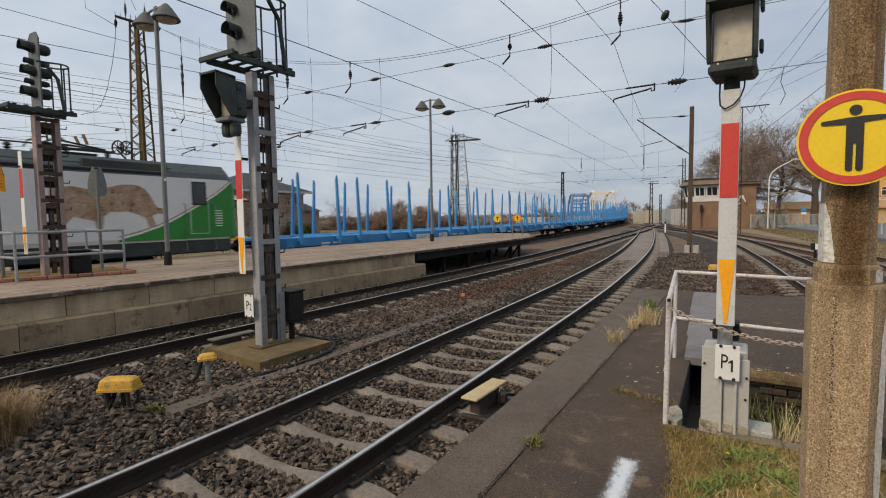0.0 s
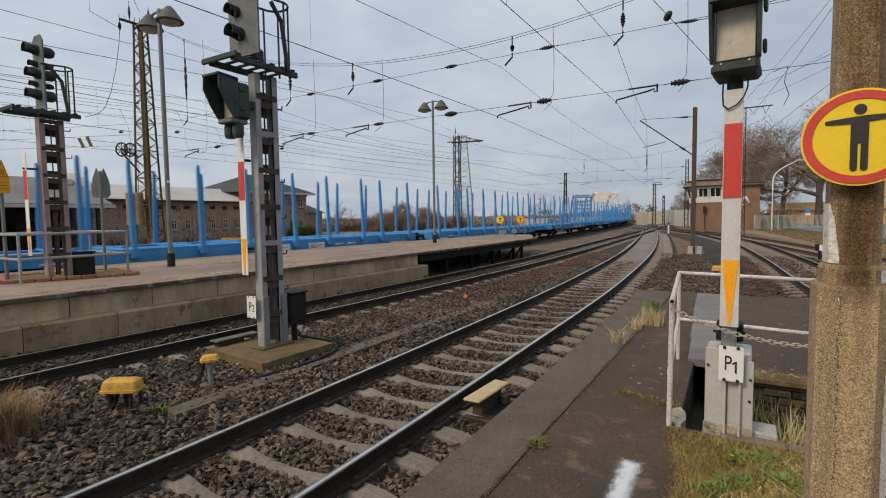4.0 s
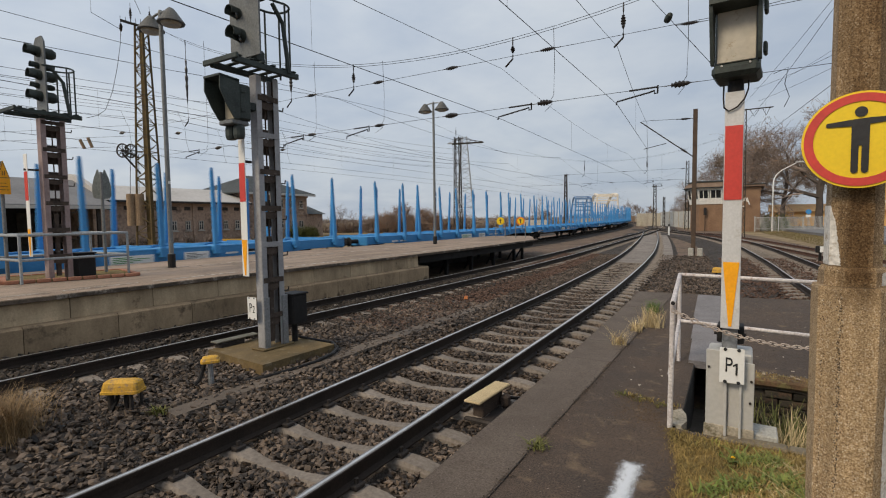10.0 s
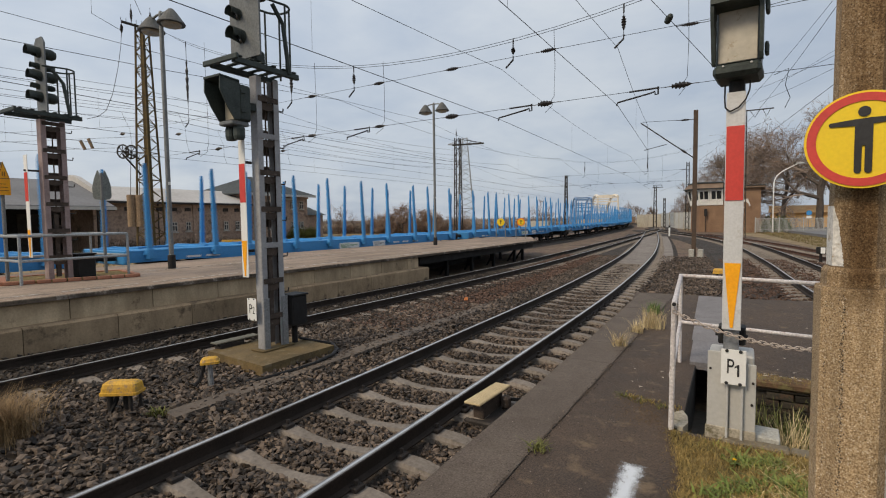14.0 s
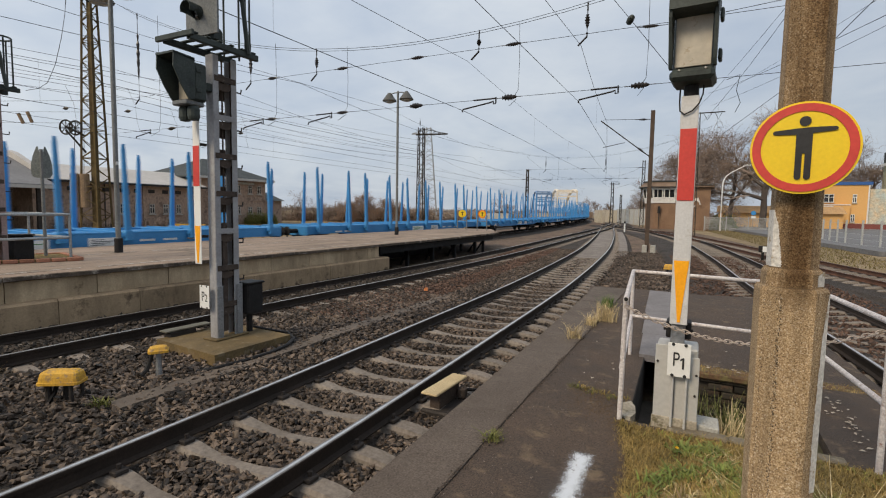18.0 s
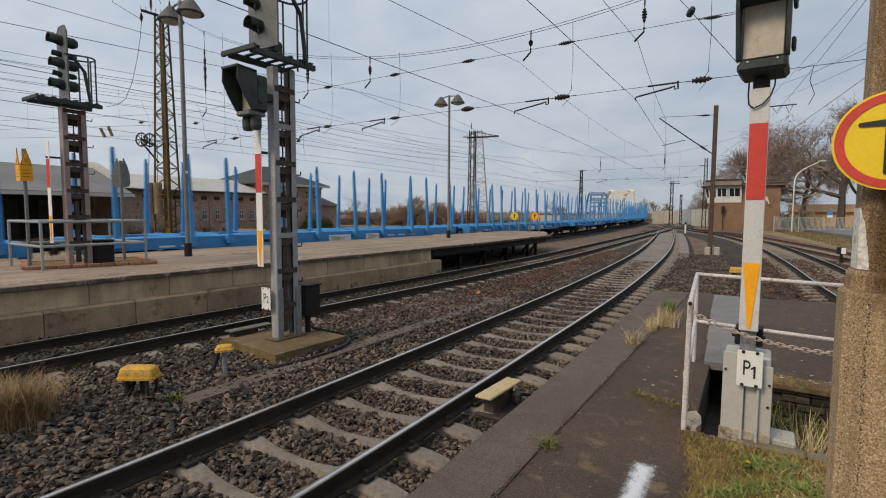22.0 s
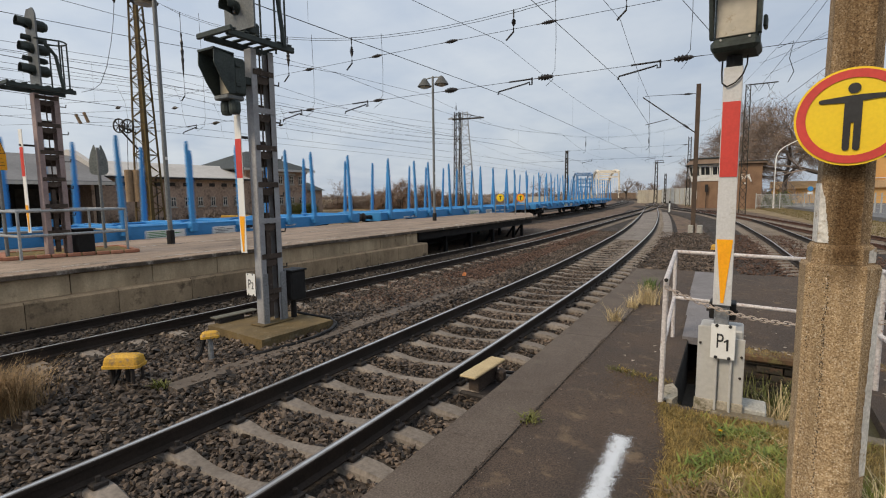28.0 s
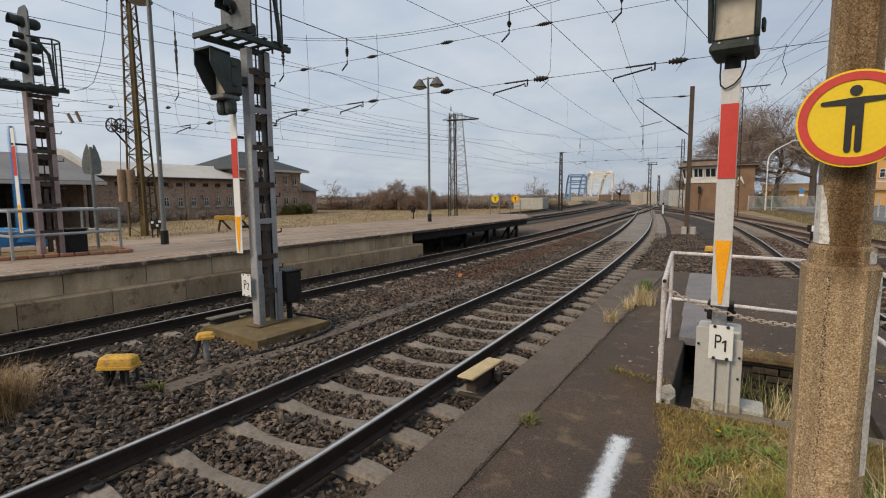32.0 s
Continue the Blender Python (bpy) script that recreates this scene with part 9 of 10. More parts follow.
def scatter_ballast():
    rng = np.random.default_rng(11)
    # inside the near track: low over the sleepers' middles, heaped between them
    xy, s, u = along(TRACK_1, rng, -3.5, 15, -0.68, 0.68, 900)
    ph = np.abs(((s - 2.30) / 0.62 + 0.5) % 1.0 - 0.5) * 0.62
    keep = ph > 0.07 - 0.012 * (np.abs(u[:len(ph)]) < 0.3)
    xy, ph = xy[keep], ph[keep]
    stones("ballast_stones_between_rails", rng, xy, -0.224 + 0.03 * np.clip((ph - 0.13) / 0.12, 0, 1) + rng.uniform(-0.02, 0.012, len(xy)), 0.0265, "stone", "loose dark grey crushed stones between the rails")
    xy, s, u = along(TRACK_1, rng, 15, 45, -0.68, 0.68, 130)
    ph = np.abs(((s - 2.30) / 0.62 + 0.5) % 1.0 - 0.5) * 0.62
    keep = (ph > 0.14) | (rng.random(len(s)) < 0.12)
    xy = xy[keep]
    stones("ballast_stones_between_rails", rng, xy, -0.235 + rng.uniform(-0.02, 0.02, len(xy)), 0.045, "stone", "loose dark grey crushed stones between the rails", True)
    # right shoulder with the sleeper ends
    xy, s, u = along(TRACK_1, rng, -3.5, 13.5, 0.83, 1.68, 760)
    ph = np.abs(((s - 2.30) / 0.62 + 0.5) % 1.0 - 0.5) * 0.62
    keep = (ph > 0.085) | (u > 1.10)
    xy = xy[keep]
    stones("ballast_stones_shoulder", rng, xy, -0.224 + rng.uniform(-0.03, 0.02, len(xy)), 0.0255, "stone", "crushed stones around the sleeper ends")
    # between the tracks
    xy, s, u = along(TRACK_1, rng, 0.3, 11.5, -4.45, -0.83, 760)
    stones("ballast_stones_between_tracks", rng, xy, -0.228 + rng.uniform(-0.055, 0.045, len(xy)) - 0.02 * (u > -1.3), 0.0318, "stone", "coarse dark grey crushed stones between the tracks")
    xy, s, u = along(TRACK_1, rng, 8.0, 30, -4.3, -2.1, 260)
    stones("ballast_stones_rusty", rng, xy, -0.215 + rng.uniform(-0.02, 0.03, len(xy)), 0.033, "stone_red", "reddish brown crushed stones between the tracks", True)
    xy, s, u = along(TRACK_1, rng, 11.5, 30, -2.1, -0.83, 330)
    stones("ballast_stones_between_tracks", rng, xy, -0.225 + rng.uniform(-0.02, 0.03, len(xy)), 0.031, "stone", "coarse dark grey crushed stones between the tracks", True)
    # second track: stones cover most of the sleepers
    for u0, u1 in ((-0.66, 0.66), (-1.5, -0.85), (0.83, 1.5)):
        xy, s, u = along(TRACK_2, rng, 0, 20, u0, u1, 260)
        stones("ballast_stones_second_track", rng, xy, -0.215 + rng.uniform(-0.02, 0.03, len(xy)), 0.042, "stone_dirty", "dark dirty ballast covering the sleepers", True)
    # beyond the asphalt
    xy, s, u = along(TRACK_1, rng, 12.6, 30, 0.9, 3.4, 240)
    stones("ballast_stones_far_side", rng, xy, -0.225 + rng.uniform(-0.03, 0.03, len(xy)), 0.036, "stone", "grey crushed stones beyond the asphalt", True)
    xy, s, u = along(TRACK_4, rng, 1, 30, -2.4, 2.0, 120)
    stones("ballast_stones_far_side", rng, xy, -0.225 + rng.uniform(-0.03, 0.03, len(xy)), 0.036, "stone_red", "brownish crushed stones around the right-hand track", True)


scatter_ballast()


# ---- grass, straw and weeds ----
def blades(name, rng, xy, z, length, width, lean, material, label, category, kind="stuff"):
    """Bent blades: two quads each, as triangles."""
    n = len(xy)
    a = rng.uniform(0, 2 * math.pi, n)
    d = np.stack([np.cos(a), np.sin(a)], 1)
    side = np.stack([-d[:, 1], d[:, 0]], 1) * width
    L = length * rng.uniform(0.5, 1.3, n)
    le = lean * rng.uniform(0.2, 1.4, n)
    z = np.broadcast_to(np.asarray(z, float), (n,))
    base = np.c_[xy, z]
    def at(t, bend, w):
        c = base.copy()
        c[:, :2] += d * (L * le * bend)[:, None]
        c[:, 2] += L * t
        e = np.c_[side * w, np.zeros(n)]
        return c - e, c + e
    p0, p1 = at(0, 0, 1)
    p2, p3 = at(0.55, 0.35, 0.8)
    p4, p5 = at(0.9, 1.0, 0.15)
    v = np.stack([p0, p1, p2, p3, p4, p5], 1).reshape(-1, 3)
    f = np.array([(0, 1, 3), (0, 3, 2), (2, 3, 5), (2, 5, 4)])[None] + (np.arange(n) * 6)[:, None, None]
    ob = new(name, big_mesh(name, v, f.reshape(-1, 3), material))
    return tagged(ob, label, category, kind=kind)


def tuft(rng, x, y, z, r, n, h, material, label, lean=0.7, w=0.003):
    p = rng.normal(0, r, (n, 2)) + (x, y)
    return blades("grass_tuft", rng, p, z, h, w, lean, material, label, "grass tuft", kind="stuff")


def lawn_height(x, y):
    k = np.clip((x + 0.35) / 0.6, 0, 1)
    k = k * k * (3 - 2 * k)
    q = np.clip((4.3 - y) / 1.3, 0, 1)
    return 0.245 + 0.15 * k * q + 0.012 * np.sin(9 * x) * np.cos(7 * y)


def build_lawn():
    rng = np.random.default_rng(5)
    xs, ys = np.linspace(-0.42, 1.9, 48), np.linspace(-3.0, 4.37, 70)
    X, Y = np.meshgrid(xs, ys)
    Z = lawn_height(X, Y) + rng.uniform(-0.008, 0.008, X.shape)
    edge = -0.37 + 0.07 * np.clip((3.3 - Y) / 2, 0, 1) - 0.18 * np.clip((Y - 3.6) / 0.7, 0, 1)
    Z = np.where(X < edge + 0.03, ASPH - 0.05, Z)
    Z[0, :] = -0.44
    Z[:, -1] = -0.44
    v = np.stack([X, Y, Z], -1).reshape(-1, 3)
    n = len(xs)
    q = [(j * n + i, j * n + i + 1, (j + 1) * n + i + 1, (j + 1) * n + i) for j in range(len(ys) - 1) for i in range(n - 1)]
    f = np.array([t for a, b, c, d in q for t in ((a, b, c), (a, c, d))])
    tagged(new("verge", big_mesh("verge", v, f, "moss_soil")), "mossy soil verge beside the asphalt", "ground", kind="structure")
    def spread(n, x0, x1, y0, y1):
        p = np.stack([rng.uniform(x0, x1, n), rng.uniform(y0, y1, n)], 1)
        e = -0.34 + 0.07 * np.clip((3.3 - p[:, 1]) / 2, 0, 1) - 0.16 * np.clip((p[:, 1] - 3.6) / 0.7, 0, 1)
        return p[p[:, 0] > e]
    p = spread(34000, -0.55, 1.6, 1.8, 4.36)
    blades("moss_grass", rng, p, lawn_height(p[:, 0], p[:, 1]), 0.035, 0.0022, 1.0, "moss_blade", "short ochre mossy grass on the verge", "grass")
    p = spread(16000, -0.4, 1.8, -2.9, 1.8)
    blades("moss_grass", rng, p, lawn_height(p[:, 0], p[:, 1]), 0.045, 0.003, 1.0, "moss_blade", "short ochre mossy grass on the verge", "grass")
    p = spread(3800, -0.3, 1.3, 1.8, 4.3)
    k = np.sin(5.1 * p[:, 0] + 2) * np.cos(4.3 * p[:, 1]) + 0.5 * np.sin(11 * p[:, 0] - 6 * p[:, 1])
    p = p[k > 0.05]
    blades("green_grass", rng, p, lawn_height(p[:, 0], p[:, 1]), 0.038, 0.003, 1.4, "grass", "green grass patches on the verge", "grass")
    for x, y, r, m in ((0.30, 2.95, 0.06, 300), (0.52, 2.62, 0.05, 240), (0.62, 3.05, 0.06, 220), (0.22, 2.72, 0.07, 260)):
        tuft(rng, x, y, float(lawn_height(np.array(x), np.array(y))), r, m, 0.15, "grass", "long green grass at the foot of the concrete mast", 0.9, 0.003)
    tuft(rng, 0.62, 2.75, 0.38, 0.04, 70, 0.30, "straw", "dry straw grass beside the concrete mast", 0.8)
    # broad-leaved weeds and fresh grass in patches
    # moss and crumbs creep over the asphalt's edge
    yy = rng.uniform(2.2, 4.4, 2600)
    ed = -0.34 + 0.07 * np.clip((3.3 - yy) / 2, 0, 1) - 0.16 * np.clip((yy - 3.6) / 0.7, 0, 1)
    p = np.stack([ed + 0.03 - np.abs(rng.normal(0, 0.035, 2600)), yy], 1)
    blades("edge_moss", rng, p, ASPH - 0.002, 0.02, 0.002, 1.3, "moss_blade", "ochre moss creeping over the asphalt's edge", "moss")
    p = np.stack([rng.normal(-0.72, 0.16, 1500), rng.normal(4.72, 0.22, 1500)], 1)
    p = np.concatenate([p[p[:, 0] < -0.50], np.stack([ed[:1400] + 0.02 - np.abs(rng.normal(0, 0.07, 1400)), yy[:1400]], 1)])
    stones("soil_crumbs", rng, p, np.full(len(p), ASPH + 0.001), 0.0045, "crumb", "brown soil crumbs washed over the asphalt", True)
    for x, y, r, m in ((0.16, 4.06, 0.06, 420), (0.02, 3.97, 0.07, 420), (-0.08, 3.42, 0.08, 380), (0.06, 3.50, 0.07, 300), (0.24, 3.60, 0.09, 480), (0.34, 3.35, 0.08, 300), (-0.16, 3.15, 0.06, 130)):
        h = float(lawn_height(np.array(x), np.array(y)))
        tuft(rng, x, y, h, r * 0.85, m // 3, 0.045, "fresh_leaf", "low broad-leaved green weeds in the verge", 1.7, 0.0075)
        tuft(rng, x + 0.05, y - 0.06, h, r * 0.8, m // 10, 0.06, "grass", "fresh green grass in the verge", 1.0, 0.003)
    for x, y, r in ((-0.15, 2.95, 0.08), (0.02, 3.0, 0.07), (-0.05, 2.7, 0.07)):
        tuft(rng, x, y, float(lawn_height(np.array(x), np.array(y))), r, 160, 0.05, "litter_leaf", "withered brown leaves in the verge", 1.9, 0.006)
    for x, y in ((0.60, 2.88), (0.66, 2.66), (0.70, 3.02), (0.58, 2.55)):
        tuft(rng, x, y, 0.36, 0.045, 45, 0.29, "straw", "long bleached grass at the foot of the concrete mast", 1.1, 0.003)
    for x, y in ((0.05, 3.2), (0.22, 3.35), (0.4, 3.15), (0.3, 3.9), (0.12, 2.95)):
        tuft(rng, x, y, float(lawn_height(np.array(x), np.array(y))), 0.07, 40, 0.06, "straw", "bleached blades lying across the verge", 1.6, 0.0022)
    # pit
    tuft(rng, 0.36, 4.85, -0.25, 0.07, 230, 0.52, "straw", "dry pale straw clump growing in the pit", 0.45, 0.0035)
    tuft(rng, 0.70, 4.95, -0.25, 0.10, 160, 0.42, "straw", "dry pale straw growing in the pit", 0.6, 0.004)
    tuft(rng, 0.22, 5.45, -0.25, 0.10, 200, 0.42, "olive_weed", "olive weeds growing in the pit", 0.6, 0.006)
    tuft(rng, 0.55, 5.35, -0.25, 0.13, 300, 0.40, "olive_weed", "olive weeds growing in the pit", 0.7, 0.006)
    tuft(rng, 0.55, 5.75, -0.25, 0.10, 60, 0.30, "straw", "dry pale straw growing in the pit", 0.7, 0.004)
    tuft(rng, 0.95, 5.6, -0.25, 0.14, 260, 0.30, "fresh_leaf", "green weeds growing in the pit", 0.8, 0.006)
    tuft(rng, 0.66, 5.2, -0.25, 0.13, 240, 0.30, "grass", "green grass growing in the pit", 0.5, 0.004)
    p = np.stack([rng.uniform(0.1, 1.7, 900), rng.uniform(6.25, 6.5, 900)], 1)
    blades("ledge_moss", rng, p, 0.235, 0.025, 0.003, 1.2, "moss_blade", "ochre moss on the pit ledge", "moss")
    # tufts along the asphalt joint
    tuft(rng, -1.47, 6.95, ASPH, 0.045, 110, 0.20, "straw", "dry straw tuft in an asphalt joint", 0.9)
    tuft(rng, -1.40, 7.9, ASPH, 0.04, 120, 0.18, "straw", "small dry straw tuft on the asphalt", 0.9)
    tuft(rng, -1.25, 8.35, ASPH, 0.08, 260, 0.30, "straw", "large dry straw tuft on the asphalt", 0.6)
    tuft(rng, -1.42, 9.6, ASPH, 0.06, 200, 0.22, "leaf", "green weed tuft on the asphalt", 0.6)
    tuft(rng, -1.33, 3.5, ASPH, 0.035, 60, 0.05, "olive_weed", "flat green weed in the asphalt", 1.8, 0.006)
    tuft(rng, -5.75, 3.05, -0.2, 0.045, 60, 0.08, "olive_weed", "green weed in the ballast", 1.2, 0.008)
    tuft(rng, -6.57, 1.78, -0.2, 0.17, 3400, 0.38, "brown_straw", "large bushy dry straw tuft in the ballast", 0.9, 0.0025)
    for k in range(6):
        tuft(rng, -1.02 + 0.09 * k, 5.0 - 0.03 * k + 0.03 * (k % 2), ASPH, 0.045, 55, 0.03, "moss_blade" if k % 2 else "olive_weed", "low ochre moss in an asphalt crack", 1.0)
    # dry field behind the tracks
    p = np.stack([rng.uniform(-60, -26, 16000), rng.uniform(4, 100, 16000)], 1)
    p = p[(p[:, 0] < -27 - 0.02 * (p[:, 1] - 40))]
    blades("field_grass", rng, p, -0.46, 0.20, 0.02, 0.9, "field_blade", "dry yellow field grass", "grass")
    p = np.stack([rng.uniform(1.0, 9.6, 16000), rng.uniform(30, 83, 16000)], 1)
    p = p[p[:, 0] > np.maximum(7.5 - (p[:, 1] - 20) * 0.10, 1.2)]
    blades("verge_grass", rng, p, -0.46, 0.11, 0.02, 0.9, "verge_blade", "olive verge grass beside the siding", "grass")


M["crumb"] = mat("brown_soil_crumbs", (0.13, 0.085, 0.045), (0.08, 0.05, 0.03), 0.95, bump=0, island=0.5)
M["field_blade"] = mat("field_straw", (0.36, 0.255, 0.115), (0.25, 0.17, 0.075), 0.95, coarse=0.4, fine=5, bump=0, island=0.3)
M["moss_blade"] = mat("ochre_moss", (0.36, 0.245, 0.085), (0.20, 0.15, 0.05), 0.95, coarse=3, fine=20, bump=0, island=0.4)
M["brown_straw"] = mat("brown_straw", (0.30, 0.20, 0.10), (0.20, 0.13, 0.065), 0.9, coarse=3, fine=20, bump=0, island=0.45)
M["fresh_leaf"] = mat("fresh_weed_leaf", (0.13, 0.18, 0.034), (0.17, 0.185, 0.05), 0.75, coarse=4, fine=20, bump=0, island=0.4)
M["litter_leaf"] = mat("withered_leaf", (0.25, 0.17, 0.09), (0.15, 0.11, 0.055), 0.9, coarse=4, fine=20, bump=0, island=0.4)
M["olive_weed"] = mat("olive_weed", (0.12, 0.13, 0.03), (0.15, 0.14, 0.045), 0.9, bump=0, island=0.35)
M["verge_blade"] = mat("olive_verge", (0.16, 0.135, 0.05), (0.18, 0.135, 0.065), 0.95, coarse=1, fine=20, bump=0, island=0.35)
build_lawn()


def dandelion():
    root = thing("dandelion", "small yellow dandelion flower in the verge", "flower", pose(-0.05, 3.87, 0.26))
    part("stem", Geo().tube([(0, 0, 0), (0.004, 0, 0.04), (0, -0.004, 0.075)], 0.002, 5), "leaf", root)
    g = Geo()
    for ring_r, up, n in ((0.016, 0.002, 14), (0.010, 0.006, 10), (0.005, 0.008, 6)):
        for k in range(n):
            t = 2 * math.pi * k / n + ring_r * 40
            u, v = Vector((math.cos(t), math.sin(t), 0)), Vector((-math.sin(t), math.cos(t), 0))
            b = Vector((0, -0.004, 0.075))
            g.add([b, b + u * ring_r * 0.6 + v * 0.0022 + Vector((0, 0, up)), b + u * ring_r + Vector((0, 0, up * 1.3)), b + u * ring_r * 0.6 - v * 0.0022 + Vector((0, 0, up)), b + u * ring_r * 0.5 - Vector((0, 0, 0.001))], [(0, 3, 2, 1), (0, 1, 4), (1, 2, 4), (2, 3, 4), (3, 0, 4)])
    part("petals", g, "petal", root, "yellow petals")


M["petal"] = mat("yellow_petal", (0.80, 0.50, 0.02), (0.72, 0.42, 0.02), 0.7, bump=0)
dandelion()


def litter():
    g = Geo()
    x, y, z, s = -6.52, 11.7, -0.19, 0.10
    g.add([(x, y, z), (x + s, y + 0.3 * s, z), (x + 0.7 * s, y + s, z + 0.8 * s), (x - 0.2 * s, y + 0.6 * s, z + 0.5 * s), (x + 0.3 * s, y + 0.2 * s, z + 0.9 * s)], [(0, 1, 4), (1, 2, 4), (2, 3, 4), (3, 0, 4), (3, 2, 1, 0)])
    tagged(g.done("orange_scrap", "scrap"), "crumpled orange scrap lying on the ballast", "litter")
    rng = np.random.default_rng(3)
    p = np.stack([rng.uniform(-2.0, 1.2, 5200), rng.uniform(2.0, 11.5, 5200)], 1)
    p = p[((p[:, 0] < -0.62) | (p[:, 1] > 6.6)) & (p[:, 0] > -1.85) & (p[:, 0] < 0.9)]
    stones("pebbles", rng, p, np.full(len(p), ASPH + 0.002), 0.0045, "pebble", "small pale pebbles strewn on the asphalt", True)
    p = np.stack([-1.352 + rng.normal(0, 0.022, 900), rng.uniform(1.5, 9.0, 900)], 1)
    stones("joint_grit", rng, p, np.full(len(p), ASPH + 0.008), 0.006, "stone", "dirt and grit along the asphalt joint", True)
    p = np.stack([rng.uniform(-0.1, 1.0, 26), rng.uniform(6.5, 9.5, 26)], 1)
    p = np.concatenate([p, np.stack([rng.uniform(-1.2, -0.7, 8), rng.uniform(4.5, 7.5, 8)], 1)])
    p = np.concatenate([p, np.stack([rng.normal(1.24, 0.05, 40), rng.uniform(4.65, 5.95, 40)], 1), np.stack([rng.uniform(0.1, 1.3, 46), rng.normal(6.40, 0.06, 46)], 1)])
    n = len(p)
    a = rng.uniform(0, 6.28, n)
    s = rng.uniform(0.012, 0.032, n)
    v = np.stack([np.c_[p + np.stack([np.cos(a + t), np.sin(a + t)], 1) * s[:, None] * k, np.full(n, ASPH + 0.006 + 0.004 * (i % 2))] for i, (t, k) in enumerate(((0, 1), (1.7, 0.6), (3.1, 1), (4.7, 0.55)))], 1).reshape(-1, 3)
    f = np.array([(0, 1, 2), (0, 2, 3)])[None] + (np.arange(n) * 4)[:, None, None]
    tagged(new("fallen_leaves", big_mesh("fallen_leaves", v, f.reshape(-1, 3), "dry_leaf")), "pale dry fallen leaves on the asphalt", "leaves", kind="stuff")


M["scrap"] = mat("faded_orange", (0.62, 0.22, 0.07), (0.45, 0.15, 0.06), 0.8, bump=0.1)
M["pebble"] = mat("pale_pebble", (0.16, 0.13, 0.105), (0.10, 0.08, 0.065), 0.9, island=0.85, bump=0)
M["dry_leaf"] = mat("pale_leaf", (0.40, 0.34, 0.27), (0.3, 0.24, 0.18), 0.9, island=0.3, bump=0)
litter()


# ---- trees and bushes ----
def bare_tree(x, y, z, h, seed, label, spread=0.55, depth=6, leaves=0, trunk=0.028, low=0.25, name="tree", cat="tree", dense=3, spray=0, fork=0.6):
    rng = np.random.default_rng(seed)
    wood, twig, tips = [], [], []
    def grow(p, d, L, r, k):
        q = p + d * L
        mid = (p + q) / 2 + rng.normal(0, 0.05 * L, 3)
        (wood if k < 2 else twig).append(((p, mid, q), (r, r * 0.85, r * 0.68)))
        if k >= depth:
            tips.append(q)
            return
        n = dense if k else dense + 1
        for i in range(n):
            v = d + rng.normal(0, spread, 3) + np.array([0, 0, 0.10])
            v /= np.linalg.norm(v)
            f = rng.uniform(0.55, 0.86)
            s = p + (q - p) * rng.uniform(0.45 if k else fork, 1.0)
            grow(s, v, L * f, r * 0.58, k + 1)
    grow(np.zeros(3), np.array([0, 0, 1.0]), h * low, h * trunk, 0)
    root = thing(name, label, cat, pose(x, y, z, 0, 0, float(rng.uniform(0, 360))))
    def tubes(segs, n):
        V, F = [], []
        ang = np.linspace(0, 2 * math.pi, n, endpoint=False)
        for pts, rs in segs:
            d = pts[2] - pts[0]
            d /= np.linalg.norm(d) + 1e-9
            u = np.cross(d, (0.3, 0.5, 0.81))
            u /= np.linalg.norm(u) + 1e-9
            w = np.cross(d, u)
            o = len(V)
            for p, r in zip(pts, rs):
                V += [p + (u * math.cos(t) + w * math.sin(t)) * r for t in ang]
            for i in range(2):
                for j in range(n):
                    a, b = o + i * n + j, o + i * n + (j + 1) % n
                    F += [(a, b, b + n), (a, b + n, a + n)]
        return np.array(V), np.array(F)
    v, f = tubes(wood, 6)
    ob = new("trunk", big_mesh("trunk", v, f, "bark"))
    ob.parent = root
    for q in (tips if spray else ()):
        # sprays of fine twigs at the ends
        for _ in range(spray):
            e = q + rng.normal(0, 0.028 * h, 3) + np.array([0, 0, 0.006 * h])
            twig.append(((q, (q + e) / 2 + rng.normal(0, 0.006 * h, 3), e), (0.0006 * h, 0.0006 * h, 0.0004 * h)))
    segs = [(p, tuple(max(r, 0.0055 * h / 10) for r in rs)) for p, rs in twig]
    v, f = tubes(segs, 3)
    ob = new("crown", big_mesh("crown", v, f, "twig"))
    ob.parent = root
    tagged(ob, "crown of fine bare twigs")
    if leaves:
        t = np.array(tips)
        t = t[rng.random(len(t)) < leaves]
        t = t + rng.normal(0, 0.02 * h, t.shape)
        n = len(t)
        e = rng.normal(0, 1, (n, 3, 3)) * 0.0045 * h
        ob = new("leaves", big_mesh("leaves", (t[:, None] + e).reshape(-1, 3), np.arange(n * 3).reshape(-1, 3), "brown_leaf"))
        ob.parent = root
        tagged(ob, "last brown leaves")
    return root


M["brown_leaf"] = mat("brown_leaf", (0.30, 0.19, 0.12), (0.24, 0.14, 0.09), 0.9, bump=0, island=0.35)


def twig_cloud(rng, x, y, r, h, n):
    """Roots and lengths of short twigs that fill a dome."""
    rho = np.sqrt(rng.random(n))
    a = rng.uniform(0, 2 * math.pi, n)
    wob = 1 + 0.22 * np.sin(3 * a + x) + 0.12 * np.sin(7 * a + y)
    top = h * np.sqrt(np.clip(1 - rho ** 2, 0, 1)) * wob
    return np.stack([x + r * rho * np.cos(a), y + r * rho * np.sin(a)], 1), top * rng.uniform(0.0, 0.9, n)


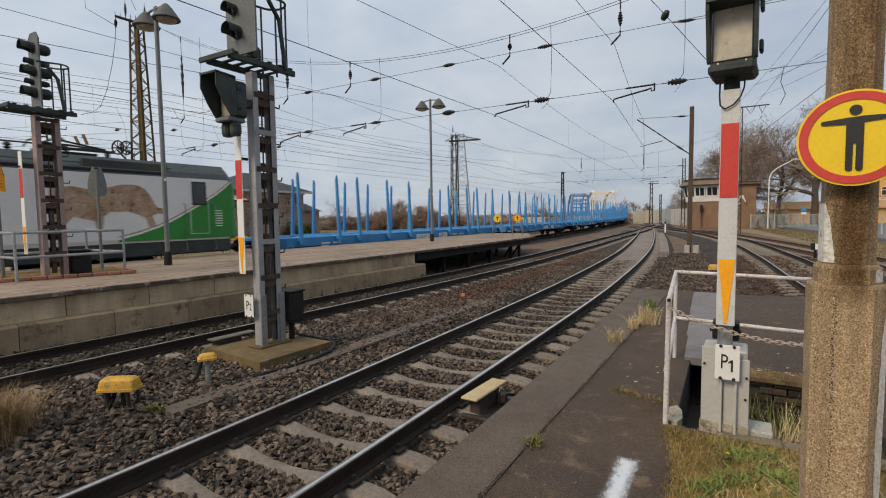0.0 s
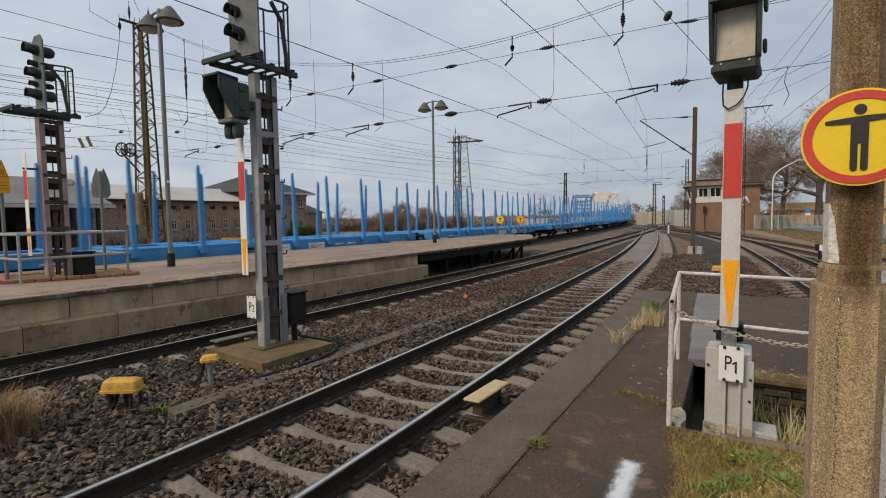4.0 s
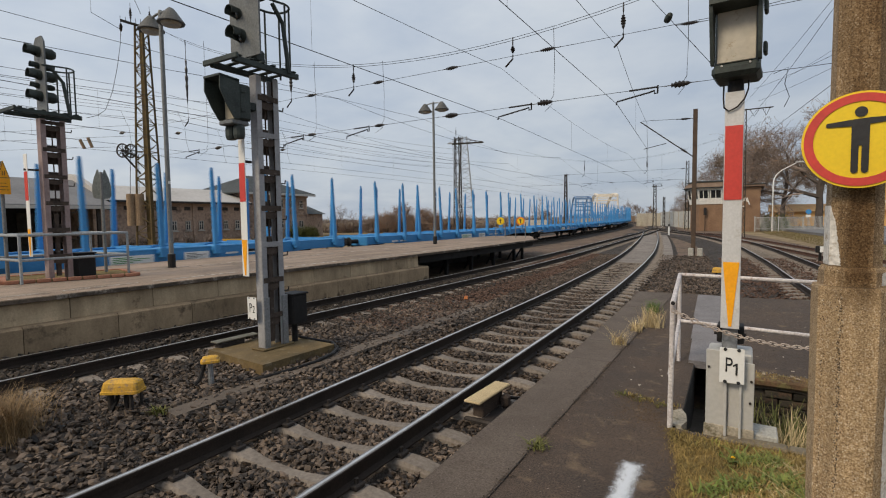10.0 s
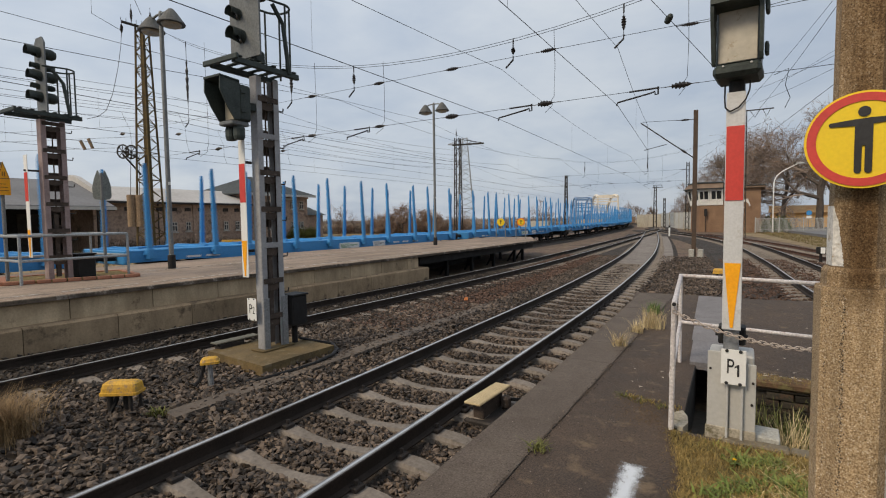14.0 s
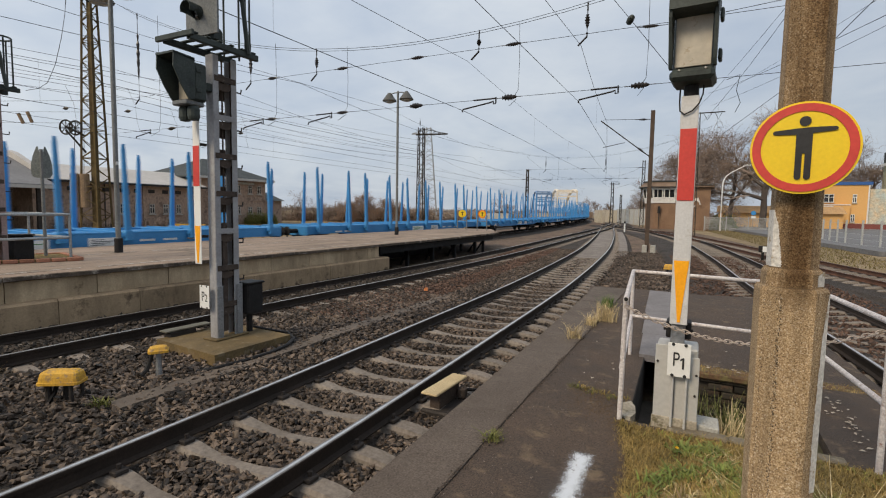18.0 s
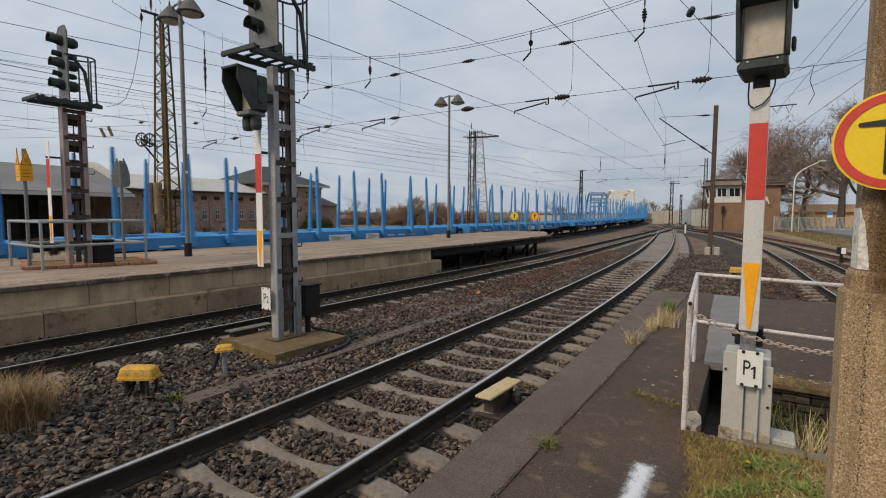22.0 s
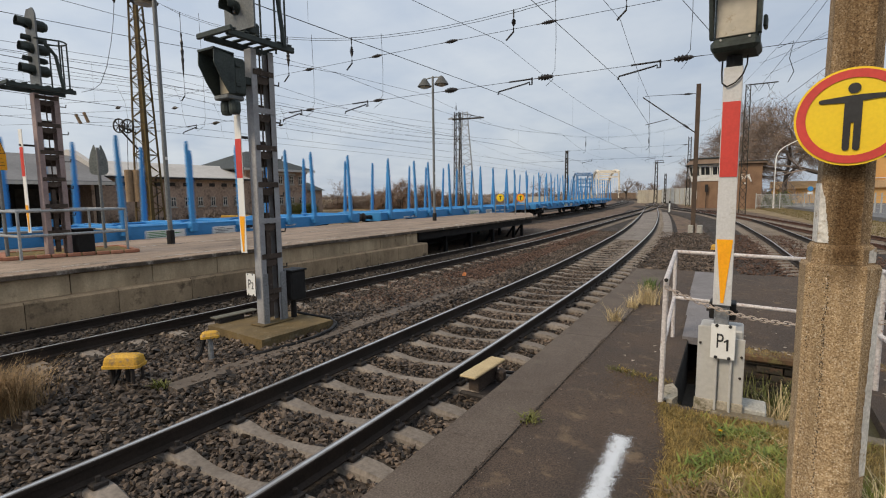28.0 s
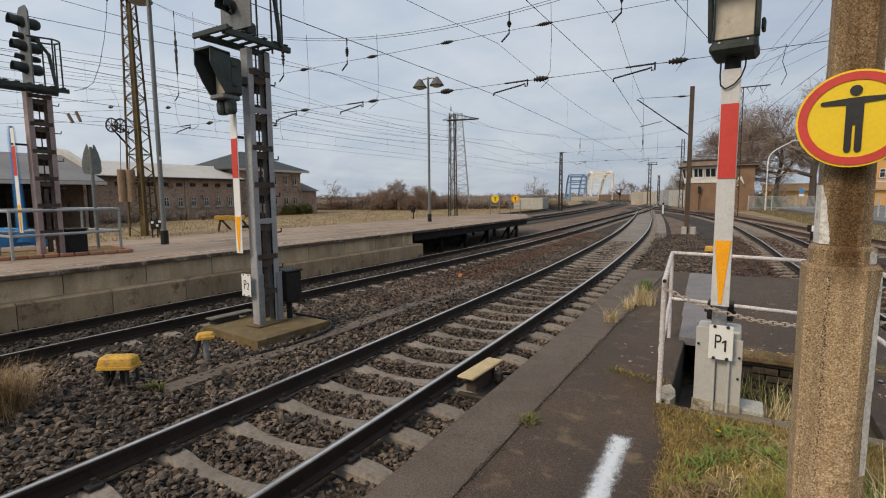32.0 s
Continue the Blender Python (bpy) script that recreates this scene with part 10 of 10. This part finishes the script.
def bush(x, y, z, r, h, seed, label, material="twig", n=1300):
    rng = np.random.default_rng(seed)
    root = thing("bush", label, "bush", pose(x, y, z))
    p = rng.normal(0, r * 0.3, (40, 2))
    ob = blades("stem_clump", rng, p, 0.0, h * 0.45, 0.02, 0.6, "bark" if material == "twig" else material, "", "", kind="")
    ob.parent = root
    p, zz = twig_cloud(rng, 0, 0, r, h * 0.85, n)
    ob = blades("twig_crown", rng, p, zz, 0.09 * h + 0.14, 0.016 + 0.004 * h, 2.4, material, "", "", kind="")
    ob.parent = root
    return root


def planting():
    # behind the signal box and the street fence: a few trees built, then repeated
    kinds = [bare_tree(-3.0, 112, -0.45, 28, 21, "tall bare winter tree behind the signal box", 0.55, 7, 0.02, 0.015, 0.24, spray=1, fork=0.45),
             bare_tree(5.4, 104, -0.45, 25.5, 22, "bare winter tree behind the signal box", 0.55, 7, 0.02, 0.017, 0.24, spray=1, fork=0.5),
             bare_tree(9.6, 98, -0.45, 28.5, 23, "tall tree with a thick trunk and the last brown leaves", 0.40, 7, 0.35, 0.02, 0.26, spray=1)]
    for k, x, y, s, turn in ((0, 1.6, 120, 0.95, 80), (1, 15.0, 124, 1.15, 220), (1, 24.0, 132, 0.9, 20), (0, -10.5, 122, 0.40, 30), (1, -12.5, 128, 0.36, 130), (0, 30, 124, 0.9, 10), (1, 50, 138, 0.9, 70)):
        copy_thing(kinds[k], pose(x, y, -0.45, 0, 0, turn) @ Matrix.Scale(s, 4))
    for i, (x, y, h) in enumerate(((-24, 165, 12), (-30, 172, 11), (-36, 180, 12))):
        bare_tree(x, y, -0.45, h, 40 + i, "bare tree far down the line", 0.7, 5, 0)
    # along the field
    for x, y, h, seed in ((-51.5, 70.5, 13.5, 51), (-54.2, 70.0, 10.5, 56), (-48.6, 71.5, 11.0, 57), (-46.6, 72.5, 9.6, 58)):
        bare_tree(x, y, -0.45, h, seed, "broad tree with the last brown leaves", 0.80, 6, 1.0, 0.010, 0.17, dense=4, fork=0.1)
    for i, (x, y, h) in enumerate(((-65.0, 68.8, 10.5), (-62.6, 70.5, 8.8), (-67.5, 70.0, 8.0), (-59.5, 71.0, 7.8), (-42.6, 74.8, 8.4), (-44.6, 75.5, 7.0), (-40.6, 76.0, 7.6), (-38.0, 79.0, 6.4), (-32.2, 87.5, 10.4), (-31.0, 88.5, 9.4), (-57.6, 70.5, 8.6), (-36.2, 80.5, 7.0))):
        bare_tree(x, y, -0.45, h, 60 + i, "small bare tree at the edge of the field", 0.42 if i in (8, 9) else 0.75, 6, 0.05, 0.009, 0.19, fork=0.15)
    rng = np.random.default_rng(8)
    for i in range(52):
        t = i / 51
        x = -84 + 54 * t + rng.normal(0, 1.2)
        y = 61 + 30 * t + rng.normal(0, 2.5)
        bush(x, y, -0.45, rng.uniform(1.6, 3.0), rng.uniform(2.3, 3.5) * (1.0 if t < 0.72 else 0.65), 100 + i, "brown leafless bush at the edge of the field", "twig" if i % 4 else "brown_twig")
    for i in range(22):
        bush(-30 - i * 3.6 + rng.normal(0, 1), 160 + rng.normal(0, 10) + i * 0.5, -0.45, 4.0, 3.0 if i > 12 else 2.2, 200 + i, "brown leafless bush beyond the far tracks", "twig", 420 if i > 12 else 240)
    for x, y in ((-53.6, 48.2), (-53.8, 50.0), (-54, 51.8)):
        bush(x, y, -0.45, 1.0, 1.9, int(300 + y), "green bush in front of the station building", "olive_leaf")
    for i in range(14):
        bush(-52.5 + rng.normal(0, 0.5), 23 + 1.6 * i, -0.45, 0.9, rng.uniform(0.8, 1.7), 330 + i, "brown scrub along the goods hall", "twig", 220)
    for x, y in ((2.6, 88.6), (3.6, 88.8), (4.6, 89.2)):
        bush(x, y, -0.45, 0.9, 2.6, int(400 + x * 10), "dark green bush at the street fence", "leaf")


M["brown_twig"] = mat("reddish_twigs", (0.22, 0.14, 0.095), (0.16, 0.10, 0.07), 0.95, coarse=0.5, fine=10, bump=0, island=0.35)
M["olive_leaf"] = mat("olive_leaf", (0.20, 0.20, 0.055), (0.15, 0.15, 0.045), 0.9, bump=0, island=0.35)
planting()


def tree_line():
    """Low far wood along the horizon, one soft band of twigs."""
    rng = np.random.default_rng(77)
    P, Z = [], []
    for k in range(260):
        a = -2.1 + 3.0 * k / 259 + rng.normal(0, 0.004)
        d = rng.uniform(330, 430)
        p, z = twig_cloud(rng, math.sin(a) * d, math.cos(a) * d, rng.uniform(6, 12), rng.uniform(1.6, 4.6), 110)
        P.append(p)
        Z.append(z)
    blades("far_wood", rng, np.concatenate(P), np.concatenate(Z) - 0.5, 0.9, 0.45, 0.9, "far_twig", "far greyish brown wood along the horizon", "wood")


M["far_twig"] = mat("hazy_far_twigs", (0.25, 0.22, 0.21), (0.20, 0.175, 0.165), 0.95, coarse=0.02, fine=0.5, bump=0, island=0.25)
tree_line()


motions()
